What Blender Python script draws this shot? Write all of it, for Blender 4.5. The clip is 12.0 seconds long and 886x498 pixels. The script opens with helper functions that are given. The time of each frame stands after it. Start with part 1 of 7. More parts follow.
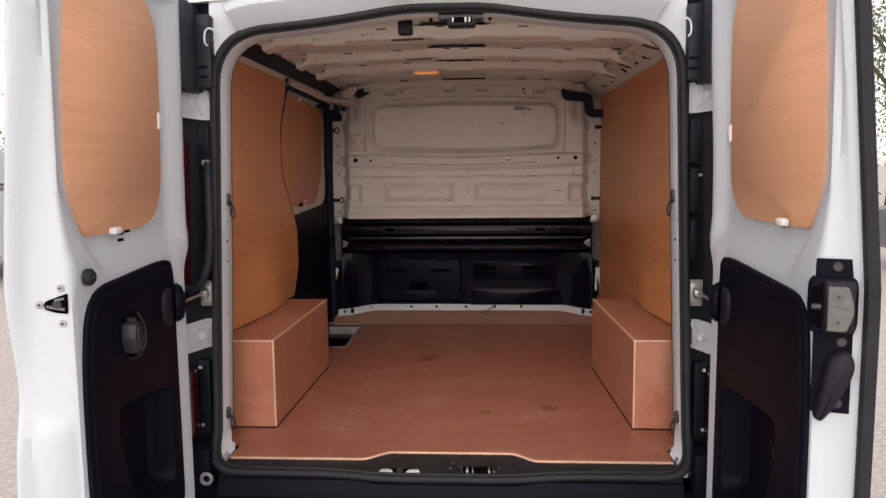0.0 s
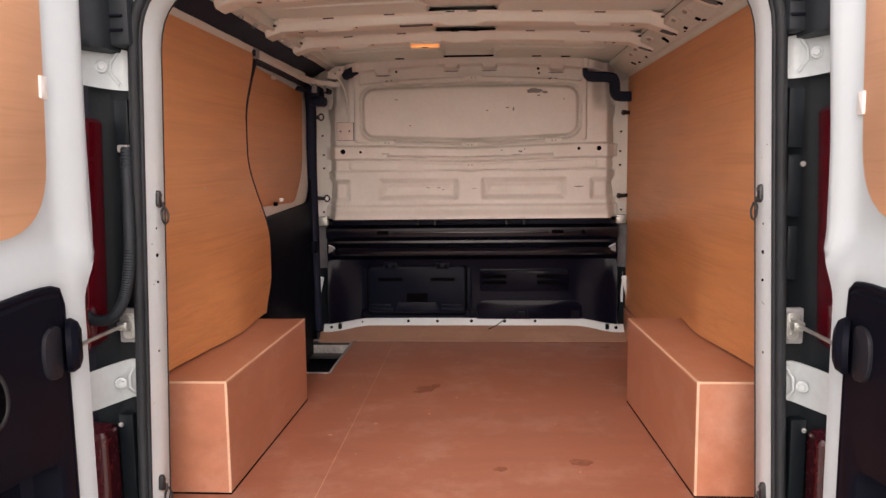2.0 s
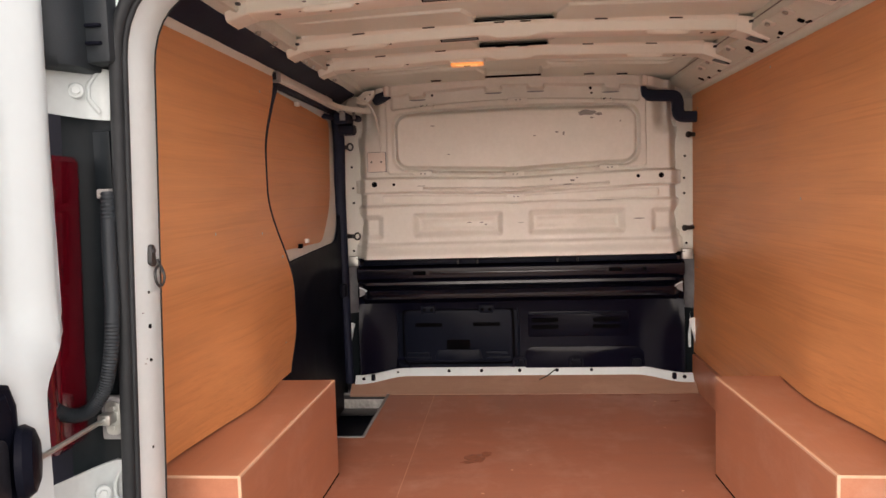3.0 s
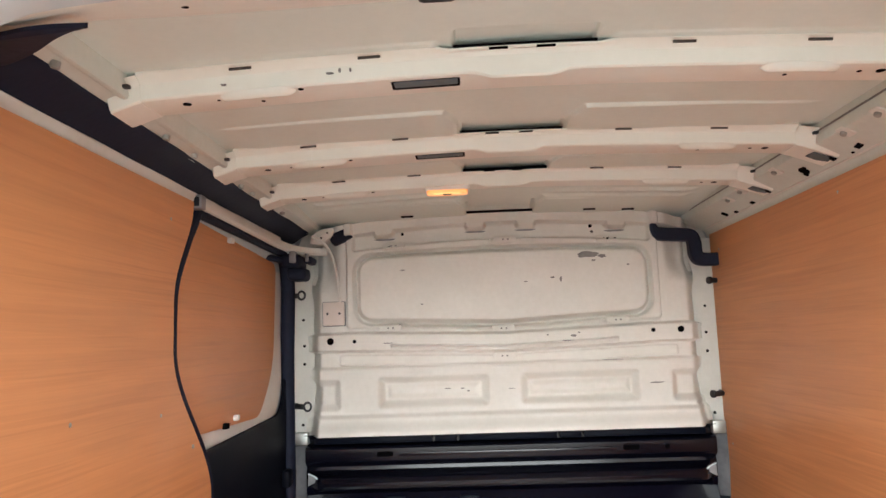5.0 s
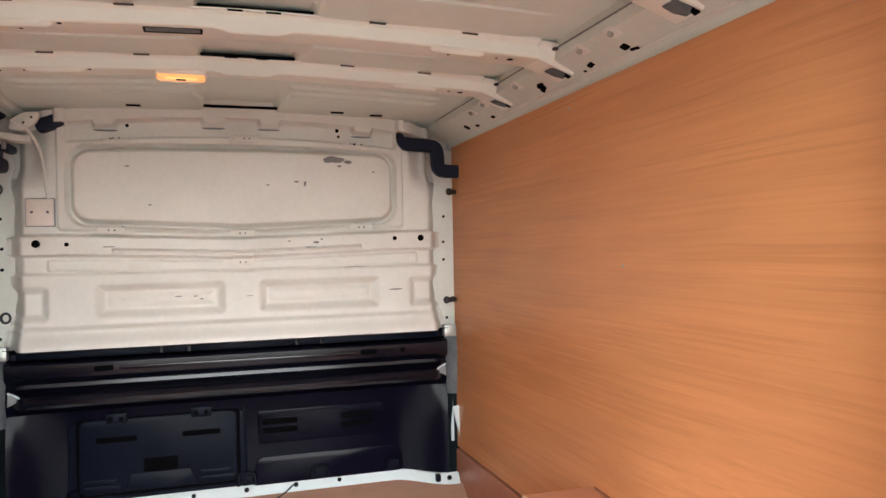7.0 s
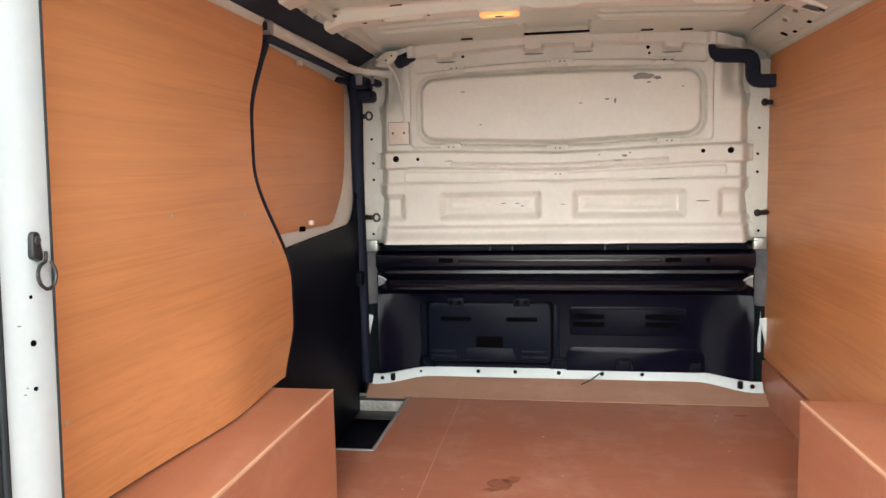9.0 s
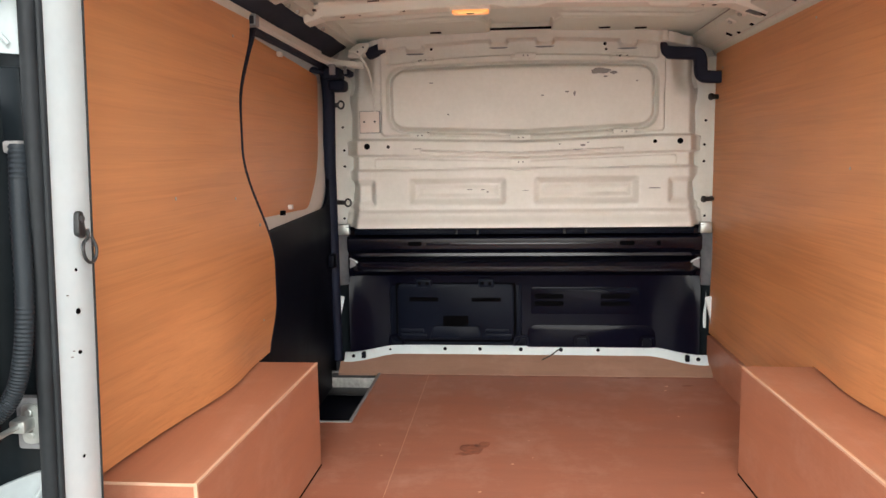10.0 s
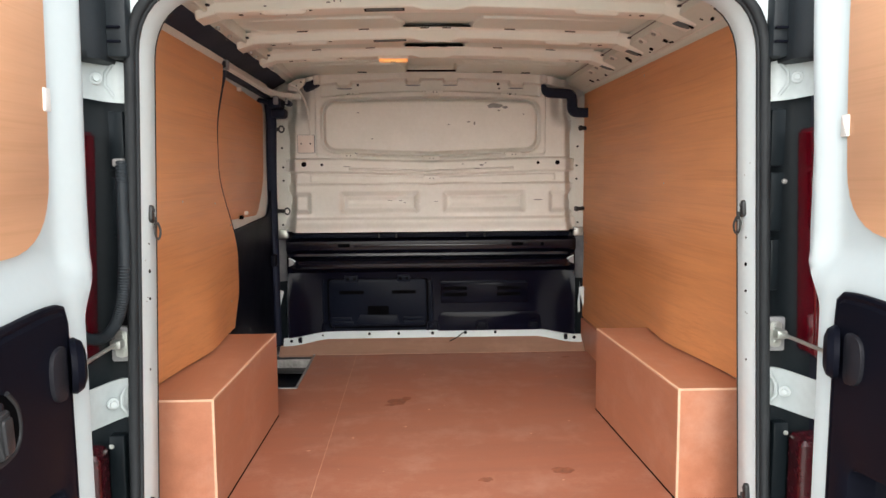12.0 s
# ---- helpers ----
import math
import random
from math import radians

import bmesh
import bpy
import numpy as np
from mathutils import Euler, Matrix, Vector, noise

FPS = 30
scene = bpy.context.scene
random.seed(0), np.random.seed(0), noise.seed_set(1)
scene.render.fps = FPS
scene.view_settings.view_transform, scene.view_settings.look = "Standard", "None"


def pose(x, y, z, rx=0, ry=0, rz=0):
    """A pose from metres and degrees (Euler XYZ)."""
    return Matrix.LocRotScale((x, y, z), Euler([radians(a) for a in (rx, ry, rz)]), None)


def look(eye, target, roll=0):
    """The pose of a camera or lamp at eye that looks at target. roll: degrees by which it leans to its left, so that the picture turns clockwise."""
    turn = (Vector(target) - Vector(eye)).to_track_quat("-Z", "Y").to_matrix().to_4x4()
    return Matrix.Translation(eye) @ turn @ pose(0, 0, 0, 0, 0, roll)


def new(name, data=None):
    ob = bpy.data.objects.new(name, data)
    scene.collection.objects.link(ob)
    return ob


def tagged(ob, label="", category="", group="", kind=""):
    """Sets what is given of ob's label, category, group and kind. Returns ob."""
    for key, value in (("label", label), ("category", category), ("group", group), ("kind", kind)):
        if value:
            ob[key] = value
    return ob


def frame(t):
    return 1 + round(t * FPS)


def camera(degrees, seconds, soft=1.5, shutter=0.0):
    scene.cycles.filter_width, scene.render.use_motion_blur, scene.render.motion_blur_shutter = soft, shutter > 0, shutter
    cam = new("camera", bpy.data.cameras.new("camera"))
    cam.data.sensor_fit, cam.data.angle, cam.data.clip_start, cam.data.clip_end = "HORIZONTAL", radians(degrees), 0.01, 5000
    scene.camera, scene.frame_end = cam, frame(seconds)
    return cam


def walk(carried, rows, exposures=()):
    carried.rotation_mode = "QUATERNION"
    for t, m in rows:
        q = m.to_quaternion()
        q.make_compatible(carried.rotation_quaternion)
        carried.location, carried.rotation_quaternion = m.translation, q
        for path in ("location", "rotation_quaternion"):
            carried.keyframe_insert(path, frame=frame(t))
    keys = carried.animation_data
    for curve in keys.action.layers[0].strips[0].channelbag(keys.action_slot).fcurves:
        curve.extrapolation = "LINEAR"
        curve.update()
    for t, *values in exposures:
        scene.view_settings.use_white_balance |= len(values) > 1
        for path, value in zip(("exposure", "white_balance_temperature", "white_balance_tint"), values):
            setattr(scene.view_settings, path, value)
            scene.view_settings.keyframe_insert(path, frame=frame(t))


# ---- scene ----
cam = camera(62.3, 12.0)
PATH = [
    (0, (0.123, -2.218, 1.465), (0.006, -0.233, 1.244), -0.6),
    (0.5, (0.076, -2.189, 1.455), (0.004, -0.204, 1.227), -0.9),
    (1, (0.064, -2.04, 1.436), (0.016, -0.055, 1.204), -0.6),
    (1.5, (0.092, -1.818, 1.452), (0.018, 0.168, 1.23), -0.6),
    (2, (0.077, -1.614, 1.443), (-0.039, 0.369, 1.214), -0.7),
    (2.5, (0.005, -1.38, 1.465), (-0.143, 0.604, 1.26), -1.0),
    (3, (-0.023, -1.228, 1.473), (-0.21, 0.757, 1.316), -1.8),
    (4.8, (-0.086, -0.654, 1.501), (-0.26, 1.325, 1.727), -2.0),
    (5, (-0.101, -0.614, 1.498), (-0.183, 1.368, 1.749), -2.0),
    (5.5, (-0.11, -0.558, 1.496), (0.04, 1.418, 1.765), -1.6),
    (6, (-0.104, -0.53, 1.488), (0.284, 1.416, 1.738), -1.5),
    (6.5, (-0.097, -0.521, 1.474), (0.472, 1.391, 1.628), -1.6),
    (6.7, (-0.1, -0.525, 1.464), (0.503, 1.38, 1.562), -1.6),
    (8.3, (-0.034, -0.689, 1.466), (0.103, 1.285, 1.178), -0.9),
    (8.5, (-0.009, -0.736, 1.465), (-0.056, 1.246, 1.201), -1.3),
    (9, (0.015, -0.804, 1.46), (-0.305, 1.159, 1.249), -1.3),
    (9.5, (0.016, -0.867, 1.456), (-0.296, 1.095, 1.223), -1.1),
    (10, (-0.041, -0.969, 1.463), (-0.226, 1.007, 1.215), -0.9),
    (10.5, (-0.087, -1.134, 1.463), (-0.164, 0.849, 1.214), -0.3),
    (11, (-0.083, -1.285, 1.461), (-0.082, 0.702, 1.237), -0.1),
    (11.5, (-0.078, -1.459, 1.46), (-0.035, 0.531, 1.266), -0.2),
    (12, (-0.088, -1.639, 1.455), (-0.012, 0.349, 1.254), -0.4),
]
EXPOSURES = [
    (0.0, 0.78, 7100, 25), (0.5, 0.87, 7100, 25), (1.0, 1.16, 7250, 26), (1.5, 1.40, 7300, 26), (2.25, 1.69, 7350, 23), (3.0, 1.86, 7400, 20), (5.0, 2.42, 6150, 5), (5.5, 2.52, 5850, 5), (6.7, 2.36, 6150, 7),
    (8.5, 2.51, 6400, 5), (10.0, 2.20, 6550, 8), (11.0, 2.11, 6600, 8), (12.0, 1.95, 6650, 9),
]
walk(cam, [(t, look(eye, target, roll)) for t, eye, target, roll in PATH], EXPOSURES)


# ---- world, sun, exposure ----
SUN_ELEVATION, SUN_TURN = 35.0, 183.0
world = bpy.data.worlds.new("overcast_sky")
scene.world = world
world.use_nodes = True
wn, wl = world.node_tree.nodes, world.node_tree.links
sky = wn.new("ShaderNodeTexSky")
sky.sky_type, sky.sun_disc = "NISHITA", False
sky.sun_elevation, sky.sun_rotation = radians(SUN_ELEVATION), radians(SUN_TURN)
grey = wn.new("ShaderNodeHueSaturation")
grey.inputs["Saturation"].default_value = 0.22
wl.new(sky.outputs[0], grey.inputs["Color"])
wl.new(grey.outputs[0], wn["Background"].inputs[0])
wn["Background"].inputs[1].default_value = 0.145
sun = new("sun", bpy.data.lights.new("sun", "SUN"))
sun.data.energy, sun.data.angle, sun.data.color = 0.76, radians(75), (1.0, 0.97, 0.92)
sun.matrix_world = look((-0.3, -6.0, 0.9 + 6.0 * math.tan(radians(SUN_ELEVATION))), (0, 0, 0.9))


# ---- materials ----
def material(name, dark, light, rough=0.5, scale=6.0, stretch=(1, 1, 1), metal=0.0, bump=0.1, fine=60.0, coat=0.0, rough_vary=0.12, specular=0.5):
    """A painted, moulded or wooden surface: two colours mixed by a coarse and a fine noise, with relief and uneven gloss."""
    m = bpy.data.materials.new(name)
    m.use_nodes = True
    n, l = m.node_tree.nodes, m.node_tree.links
    p = n["Principled BSDF"]
    co = n.new("ShaderNodeTexCoord")
    mp = n.new("ShaderNodeMapping")
    mp.inputs["Scale"].default_value = stretch
    l.new(co.outputs["Object"], mp.inputs[0])
    a = n.new("ShaderNodeTexNoise")
    a.inputs["Scale"].default_value, a.inputs["Detail"].default_value, a.inputs["Roughness"].default_value = scale, 5.0, 0.6
    b = n.new("ShaderNodeTexNoise")
    b.inputs["Scale"].default_value, b.inputs["Detail"].default_value = fine, 3.0
    l.new(mp.outputs[0], a.inputs["Vector"])
    l.new(mp.outputs[0], b.inputs["Vector"])
    add = n.new("ShaderNodeMath")
    add.operation = "MULTIPLY_ADD"
    add.inputs[1].default_value = 0.45
    l.new(b.outputs["Fac"], add.inputs[0])
    l.new(a.outputs["Fac"], add.inputs[2])
    ramp = n.new("ShaderNodeMapRange")
    ramp.inputs["From Min"].default_value, ramp.inputs["From Max"].default_value = 0.45, 1.0
    l.new(add.outputs[0], ramp.inputs["Value"])
    mix = n.new("ShaderNodeMix")
    mix.data_type = "RGBA"
    mix.inputs["A"].default_value, mix.inputs["B"].default_value = (*dark, 1), (*light, 1)
    l.new(ramp.outputs[0], mix.inputs["Factor"])
    l.new(mix.outputs["Result"], p.inputs["Base Color"])
    rr = n.new("ShaderNodeMapRange")
    rr.inputs["To Min"].default_value, rr.inputs["To Max"].default_value = max(0.03, rough - rough_vary), min(1.0, rough + rough_vary)
    l.new(a.outputs["Fac"], rr.inputs["Value"])
    l.new(rr.outputs[0], p.inputs["Roughness"])
    bp = n.new("ShaderNodeBump")
    bp.inputs["Strength"].default_value, bp.inputs["Distance"].default_value = bump, 0.004
    l.new(b.outputs["Fac"], bp.inputs["Height"])
    l.new(bp.outputs[0], p.inputs["Normal"])
    p.inputs["Metallic"].default_value = metal
    p.inputs["Coat Weight"].default_value = coat
    p.inputs["Coat Roughness"].default_value = 0.08
    p.inputs["Specular IOR Level"].default_value = specular
    return m


def wood(name, dark, light, along="y", rough=0.45, streak=38.0, bend=0.035, dust=0.0, sparse=0.0, mottle=0.0):
    """Veneered board: long bent streaks along one axis, a slow change of tone, pores."""
    m = bpy.data.materials.new(name)
    m.use_nodes = True
    n, l = m.node_tree.nodes, m.node_tree.links
    p = n["Principled BSDF"]
    co = n.new("ShaderNodeTexCoord")
    big = n.new("ShaderNodeTexNoise")
    big.inputs["Scale"].default_value, big.inputs["Detail"].default_value = 1.3, 2.0
    l.new(co.outputs["Object"], big.inputs["Vector"])
    shift = n.new("ShaderNodeVectorMath")
    shift.operation = "MULTIPLY_ADD"
    shift.inputs[1].default_value = (bend * 4,) * 3
    l.new(big.outputs["Color"], shift.inputs[0])
    l.new(co.outputs["Object"], shift.inputs[2])
    mp = n.new("ShaderNodeMapping")
    mp.inputs["Scale"].default_value = {"x": (0.9, streak, streak), "y": (streak, 0.9, streak), "z": (streak, streak, 0.9)}[along]
    l.new(shift.outputs[0], mp.inputs[0])
    grain = n.new("ShaderNodeTexNoise")
    grain.inputs["Scale"].default_value, grain.inputs["Detail"].default_value, grain.inputs["Roughness"].default_value = 1.0, 6.0, 0.62
    l.new(mp.outputs[0], grain.inputs["Vector"])
    mp2 = n.new("ShaderNodeMapping")
    mp2.inputs["Scale"].default_value = {"x": (9, 420, 420), "y": (420, 9, 420), "z": (420, 420, 9)}[along]
    l.new(co.outputs["Object"], mp2.inputs[0])
    pores = n.new("ShaderNodeTexNoise")
    pores.inputs["Scale"].default_value, pores.inputs["Detail"].default_value = 1.0, 2.0
    l.new(mp2.outputs[0], pores.inputs["Vector"])
    add = n.new("ShaderNodeMath")
    add.operation = "MULTIPLY_ADD"
    add.inputs[1].default_value = 0.35
    l.new(pores.outputs["Fac"], add.inputs[0])
    l.new(grain.outputs["Fac"], add.inputs[2])
    add2 = n.new("ShaderNodeMath")
    add2.operation = "MULTIPLY_ADD"
    add2.inputs[1].default_value = 0.5
    l.new(big.outputs["Fac"], add2.inputs[0])
    l.new(add.outputs[0], add2.inputs[2])
    ramp = n.new("ShaderNodeMapRange")
    ramp.inputs["From Min"].default_value, ramp.inputs["From Max"].default_value = 0.62, 1.2
    l.new(add2.outputs[0], ramp.inputs["Value"])
    mix = n.new("ShaderNodeMix")
    mix.data_type = "RGBA"
    mix.inputs["A"].default_value, mix.inputs["B"].default_value = (*dark, 1), (*light, 1)
    l.new(ramp.outputs[0], mix.inputs["Factor"])
    # pale dusty wear in clouds and fine scratches
    cloud = n.new("ShaderNodeTexNoise")
    cloud.inputs["Scale"].default_value, cloud.inputs["Detail"].default_value, cloud.inputs["Roughness"].default_value = 5.0, 8.0, 0.72
    l.new(co.outputs["Object"], cloud.inputs["Vector"])
    worn = n.new("ShaderNodeMapRange")
    worn.inputs["From Min"].default_value, worn.inputs["From Max"].default_value = 0.50, 0.78
    worn.inputs["To Max"].default_value = dust
    l.new(cloud.outputs["Fac"], worn.inputs["Value"])
    mix2 = n.new("ShaderNodeMix")
    mix2.data_type = "RGBA"
    mix2.inputs["B"].default_value = (0.62, 0.40, 0.31, 1)
    l.new(worn.outputs[0], mix2.inputs["Factor"])
    if sparse:
        mp3 = n.new("ShaderNodeMapping")
        mp3.inputs["Scale"].default_value = {"x": (1.0, 120, 120), "y": (120, 1.0, 120), "z": (120, 120, 1.0)}[along]
        l.new(shift.outputs[0], mp3.inputs[0])
        lines = n.new("ShaderNodeTexNoise")
        lines.inputs["Scale"].default_value, lines.inputs["Detail"].default_value, lines.inputs["Roughness"].default_value = 1.0, 3.0, 0.5
        l.new(mp3.outputs[0], lines.inputs["Vector"])
        # the lines come in long bands
        mp4 = n.new("ShaderNodeMapping")
        mp4.inputs["Scale"].default_value = {"x": (1.1, 8, 8), "y": (8, 1.1, 8), "z": (8, 8, 1.1)}[along]
        l.new(shift.outputs[0], mp4.inputs[0])
        where = n.new("ShaderNodeTexNoise")
        where.inputs["Scale"].default_value, where.inputs["Detail"].default_value = 1.0, 2.0
        l.new(mp4.outputs[0], where.inputs["Vector"])
        both = n.new("ShaderNodeMath")
        both.operation = "MULTIPLY_ADD"
        both.inputs[1].default_value = 0.7
        l.new(where.outputs["Fac"], both.inputs[0])
        l.new(lines.outputs["Fac"], both.inputs[2])
        few = n.new("ShaderNodeMapRange")
        few.inputs["From Min"].default_value, few.inputs["From Max"].default_value = 0.90, 1.04
        few.inputs["To Max"].default_value = sparse
        l.new(both.outputs[0], few.inputs["Value"])
        deep = n.new("ShaderNodeMix")
        deep.data_type = "RGBA"
        deep.inputs["B"].default_value = (dark[0] * 0.72, dark[1] * 0.62, dark[2] * 0.5, 1)
        l.new(few.outputs[0], deep.inputs["Factor"])
        l.new(mix.outputs["Result"], deep.inputs["A"])
        mix = deep
    if mottle:
        # broad soft figure in the veneer
        mp5 = n.new("ShaderNodeMapping")
        mp5.inputs["Scale"].default_value = {"x": (2, 18, 18), "y": (18, 2, 18), "z": (18, 18, 2)}[along]
        l.new(co.outputs["Object"], mp5.inputs[0])
        cloud2 = n.new("ShaderNodeTexNoise")
        cloud2.inputs["Scale"].default_value, cloud2.inputs["Detail"].default_value = 1.0, 4.0
        l.new(mp5.outputs[0], cloud2.inputs["Vector"])
        tone = n.new("ShaderNodeMapRange")
        tone.inputs["From Min"].default_value, tone.inputs["From Max"].default_value = 0.35, 0.65
        tone.inputs["To Min"].default_value, tone.inputs["To Max"].default_value = 1 - mottle / 2, 1 + mottle / 2
        l.new(cloud2.outputs["Fac"], tone.inputs["Value"])
        flame = n.new("ShaderNodeVectorMath")
        flame.operation = "SCALE"
        l.new(mix.outputs["Result"], flame.inputs[0])
        l.new(tone.outputs[0], flame.inputs["Scale"])
        l.new(flame.outputs[0], mix2.inputs["A"])
    else:
        l.new(mix.outputs["Result"], mix2.inputs["A"])
    l.new(mix2.outputs["Result"], p.inputs["Base Color"])
    rr = n.new("ShaderNodeMapRange")
    rr.inputs["To Min"].default_value, rr.inputs["To Max"].default_value = rough - 0.1, rough + 0.12
    l.new(grain.outputs["Fac"], rr.inputs["Value"])
    l.new(rr.outputs[0], p.inputs["Roughness"])
    bp = n.new("ShaderNodeBump")
    bp.inputs["Strength"].default_value, bp.inputs["Distance"].default_value = 0.12, 0.001
    l.new(pores.outputs["Fac"], bp.inputs["Height"])
    l.new(bp.outputs[0], p.inputs["Normal"])
    return m


def glowing(name, colour, strength):
    m = bpy.data.materials.new(name)
    m.use_nodes = True
    p = m.node_tree.nodes["Principled BSDF"]
    p.inputs["Base Color"].default_value = (*colour, 1)
    p.inputs["Emission Color"].default_value = (*colour, 1)
    p.inputs["Emission Strength"].default_value = strength
    p.inputs["Roughness"].default_value = 0.3
    return m


LINING = wood("lining_plywood", (0.59, 0.247, 0.094), (0.705, 0.312, 0.129), "y", 0.40, streak=85.0, bend=0.007, sparse=0.24, mottle=0.10)
DOORPLY = wood("door_plywood", (0.68, 0.360, 0.195), (0.75, 0.413, 0.240), "y", 0.62, streak=85.0, bend=0.007, sparse=0.16, mottle=0.05)
FLOORPLY = wood("floor_plywood", (0.31, 0.110, 0.065), (0.405, 0.157, 0.094), "x", 0.34, streak=16.0, bend=0.06, dust=0.42)
BOXPLY = wood("box_plywood", (0.38, 0.147, 0.083), (0.50, 0.210, 0.122), "y", 0.38, streak=18.0, bend=0.05, dust=0.35)
PALE = wood("plywood_edge", (0.60, 0.36, 0.23), (0.76, 0.51, 0.36), "y", 0.6)
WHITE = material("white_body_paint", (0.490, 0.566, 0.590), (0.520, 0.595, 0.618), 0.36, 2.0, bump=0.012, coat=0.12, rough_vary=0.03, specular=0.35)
# Darker copy of the white paint; the hinges' shade is in the colour.
HINGEPAINT = material("shaded_hinge_white", (0.42, 0.475, 0.480), (0.53, 0.590, 0.595), 0.45, 9.0, bump=0.05, coat=0.1)
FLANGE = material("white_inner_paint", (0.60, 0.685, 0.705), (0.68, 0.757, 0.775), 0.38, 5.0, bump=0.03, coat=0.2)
PRIMER = material("off_white_primer", (0.70, 0.685, 0.63), (0.80, 0.785, 0.735), 0.5, 4.5, bump=0.05)
# Tinted green to offset the orange light bounced up off the plywood.
SKIN = material("roof_skin_primer", (0.70, 0.765, 0.705), (0.77, 0.83, 0.77), 0.5, 3.5, bump=0.04)
WHITEPRIMER = material("white_primer", (0.83, 0.84, 0.765), (0.885, 0.89, 0.82), 0.45, 5.0, bump=0.04)
RAILPRIMER = material("grey_green_primer", (0.60, 0.635, 0.575), (0.70, 0.735, 0.675), 0.5, 6.0, bump=0.05)
SLIT = material("brown_grey_slit", (0.055, 0.050, 0.045), (0.095, 0.088, 0.080), 0.8, 20.0, bump=0.0, specular=0.1)
LEDGEBLACK = material("black_gloss_ledge", (0.0022, 0.0025, 0.0065), (0.0042, 0.0048, 0.0105), 0.20, 4.0, bump=0.0, specular=0.42, rough_vary=0.03)
SLOTDARK = material("blue_grey_cavity", (0.060, 0.085, 0.100), (0.150, 0.190, 0.210), 0.6, 18.0, bump=0.1)
PLASTIC = material("black_moulded_plastic", (0.0032, 0.0040, 0.0080), (0.0062, 0.0070, 0.0125), 0.42, 5.0, bump=0.15, fine=420.0, specular=0.055)
BLACKPAINT = material("black_satin_panel", (0.0020, 0.0023, 0.0068), (0.0040, 0.0046, 0.0115), 0.16, 4.0, bump=0.0, specular=0.080, rough_vary=0.02)
GREYPLASTIC = material("dark_grey_plastic", (0.010, 0.0105, 0.014), (0.018, 0.0185, 0.024), 0.42, 6.0, bump=0.15, fine=300.0, specular=0.14)
RUBBER = material("black_rubber", (0.0105, 0.0125, 0.0145), (0.0205, 0.0240, 0.0270), 0.6, 12.0, bump=0.12, specular=0.25)
CAPGREY = material("slate_moulded_plastic", (0.012, 0.016, 0.020), (0.022, 0.028, 0.033), 0.5, 5.0, bump=0.12, fine=300.0, specular=0.22)
CHANNEL = material("dark_slate_pillar", (0.0045, 0.0075, 0.0095), (0.009, 0.013, 0.016), 0.45, 5.0, bump=0.05, specular=0.12)
STRIPPLY = wood("dusty_strip_plywood", (0.27, 0.150, 0.102), (0.35, 0.205, 0.142), "x", 0.5, streak=14.0, bend=0.05, dust=0.25)
LATCHZINC = material("greenish_zinc_plate", (0.075, 0.090, 0.080), (0.150, 0.172, 0.155), 0.42, 22.0, metal=0.3, bump=0.15)
NAVY = material("dark_rail_trim", (0.007, 0.010, 0.024), (0.013, 0.018, 0.038), 0.6, 9.0, bump=0.15, specular=0.2)
RED = material("red_lamp_lens", (0.075, 0.002, 0.006), (0.125, 0.003, 0.009), 0.14, 3.0, bump=0.02, coat=0.8)
HANDLEGREY = material("mid_grey_plastic", (0.018, 0.019, 0.021), (0.029, 0.030, 0.033), 0.42, 8.0, bump=0.12, fine=300.0, specular=0.3)
# Darker copy of the lens red that takes brightness off the lower lamps.
DARKRED = material("darker_red_lens", (0.030, 0.0012, 0.0035), (0.055, 0.0018, 0.0055), 0.25, 60.0, bump=0.3, coat=0.3)
HATCH = material("slate_grey_plastic", (0.0034, 0.0052, 0.0110), (0.0064, 0.0088, 0.0170), 0.42, 6.0, bump=0.1, fine=300.0, specular=0.07)
GREYPAINT = material("grey_primed_steel", (0.17, 0.175, 0.18), (0.30, 0.305, 0.31), 0.45, 9.0, bump=0.08)
STEPMETAL = material("scuffed_step_metal", (0.20, 0.20, 0.19), (0.62, 0.62, 0.58), 0.45, 14.0, bump=0.15)
DARKPRIMER = material("dull_dark_primer", (0.075, 0.078, 0.085), (0.16, 0.165, 0.175), 0.5, 10.0, bump=0.08)
ZINC = material("zinc_plated_steel", (0.36, 0.38, 0.36), (0.52, 0.54, 0.51), 0.38, 25.0, metal=0.75, bump=0.08)
DARKMETAL = material("dark_steel", (0.03, 0.03, 0.032), (0.07, 0.07, 0.075), 0.42, 14.0, metal=0.5, bump=0.1)
TIESTEEL = material("tie_down_steel", (0.016, 0.017, 0.018), (0.038, 0.039, 0.040), 0.4, 20.0, metal=0.3, bump=0.1)
DUSTY = material("dusty_black_plastic", (0.008, 0.008, 0.009), (0.028, 0.028, 0.029), 0.6, 14.0, bump=0.3, fine=260.0, specular=0.3)
# Paints the shade inside holes, slots and gaps on thin patches laid on surfaces.
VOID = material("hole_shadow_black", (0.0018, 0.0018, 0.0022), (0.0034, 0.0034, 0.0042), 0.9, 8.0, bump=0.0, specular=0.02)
CHIP = material("bared_grey_metal", (0.16, 0.155, 0.15), (0.27, 0.26, 0.25), 0.5, 40.0, bump=0.1)
STAIN = material("dark_scuff", (0.19, 0.064, 0.037), (0.35, 0.128, 0.074), 0.5, 60.0, bump=0.1)
BARK = material("bark", (0.05, 0.04, 0.03), (0.12, 0.10, 0.08), 0.9, 12.0, bump=0.6)
WHITEPLASTIC = material("white_plastic", (0.72, 0.71, 0.68), (0.80, 0.79, 0.76), 0.4, 8.0, bump=0.03)
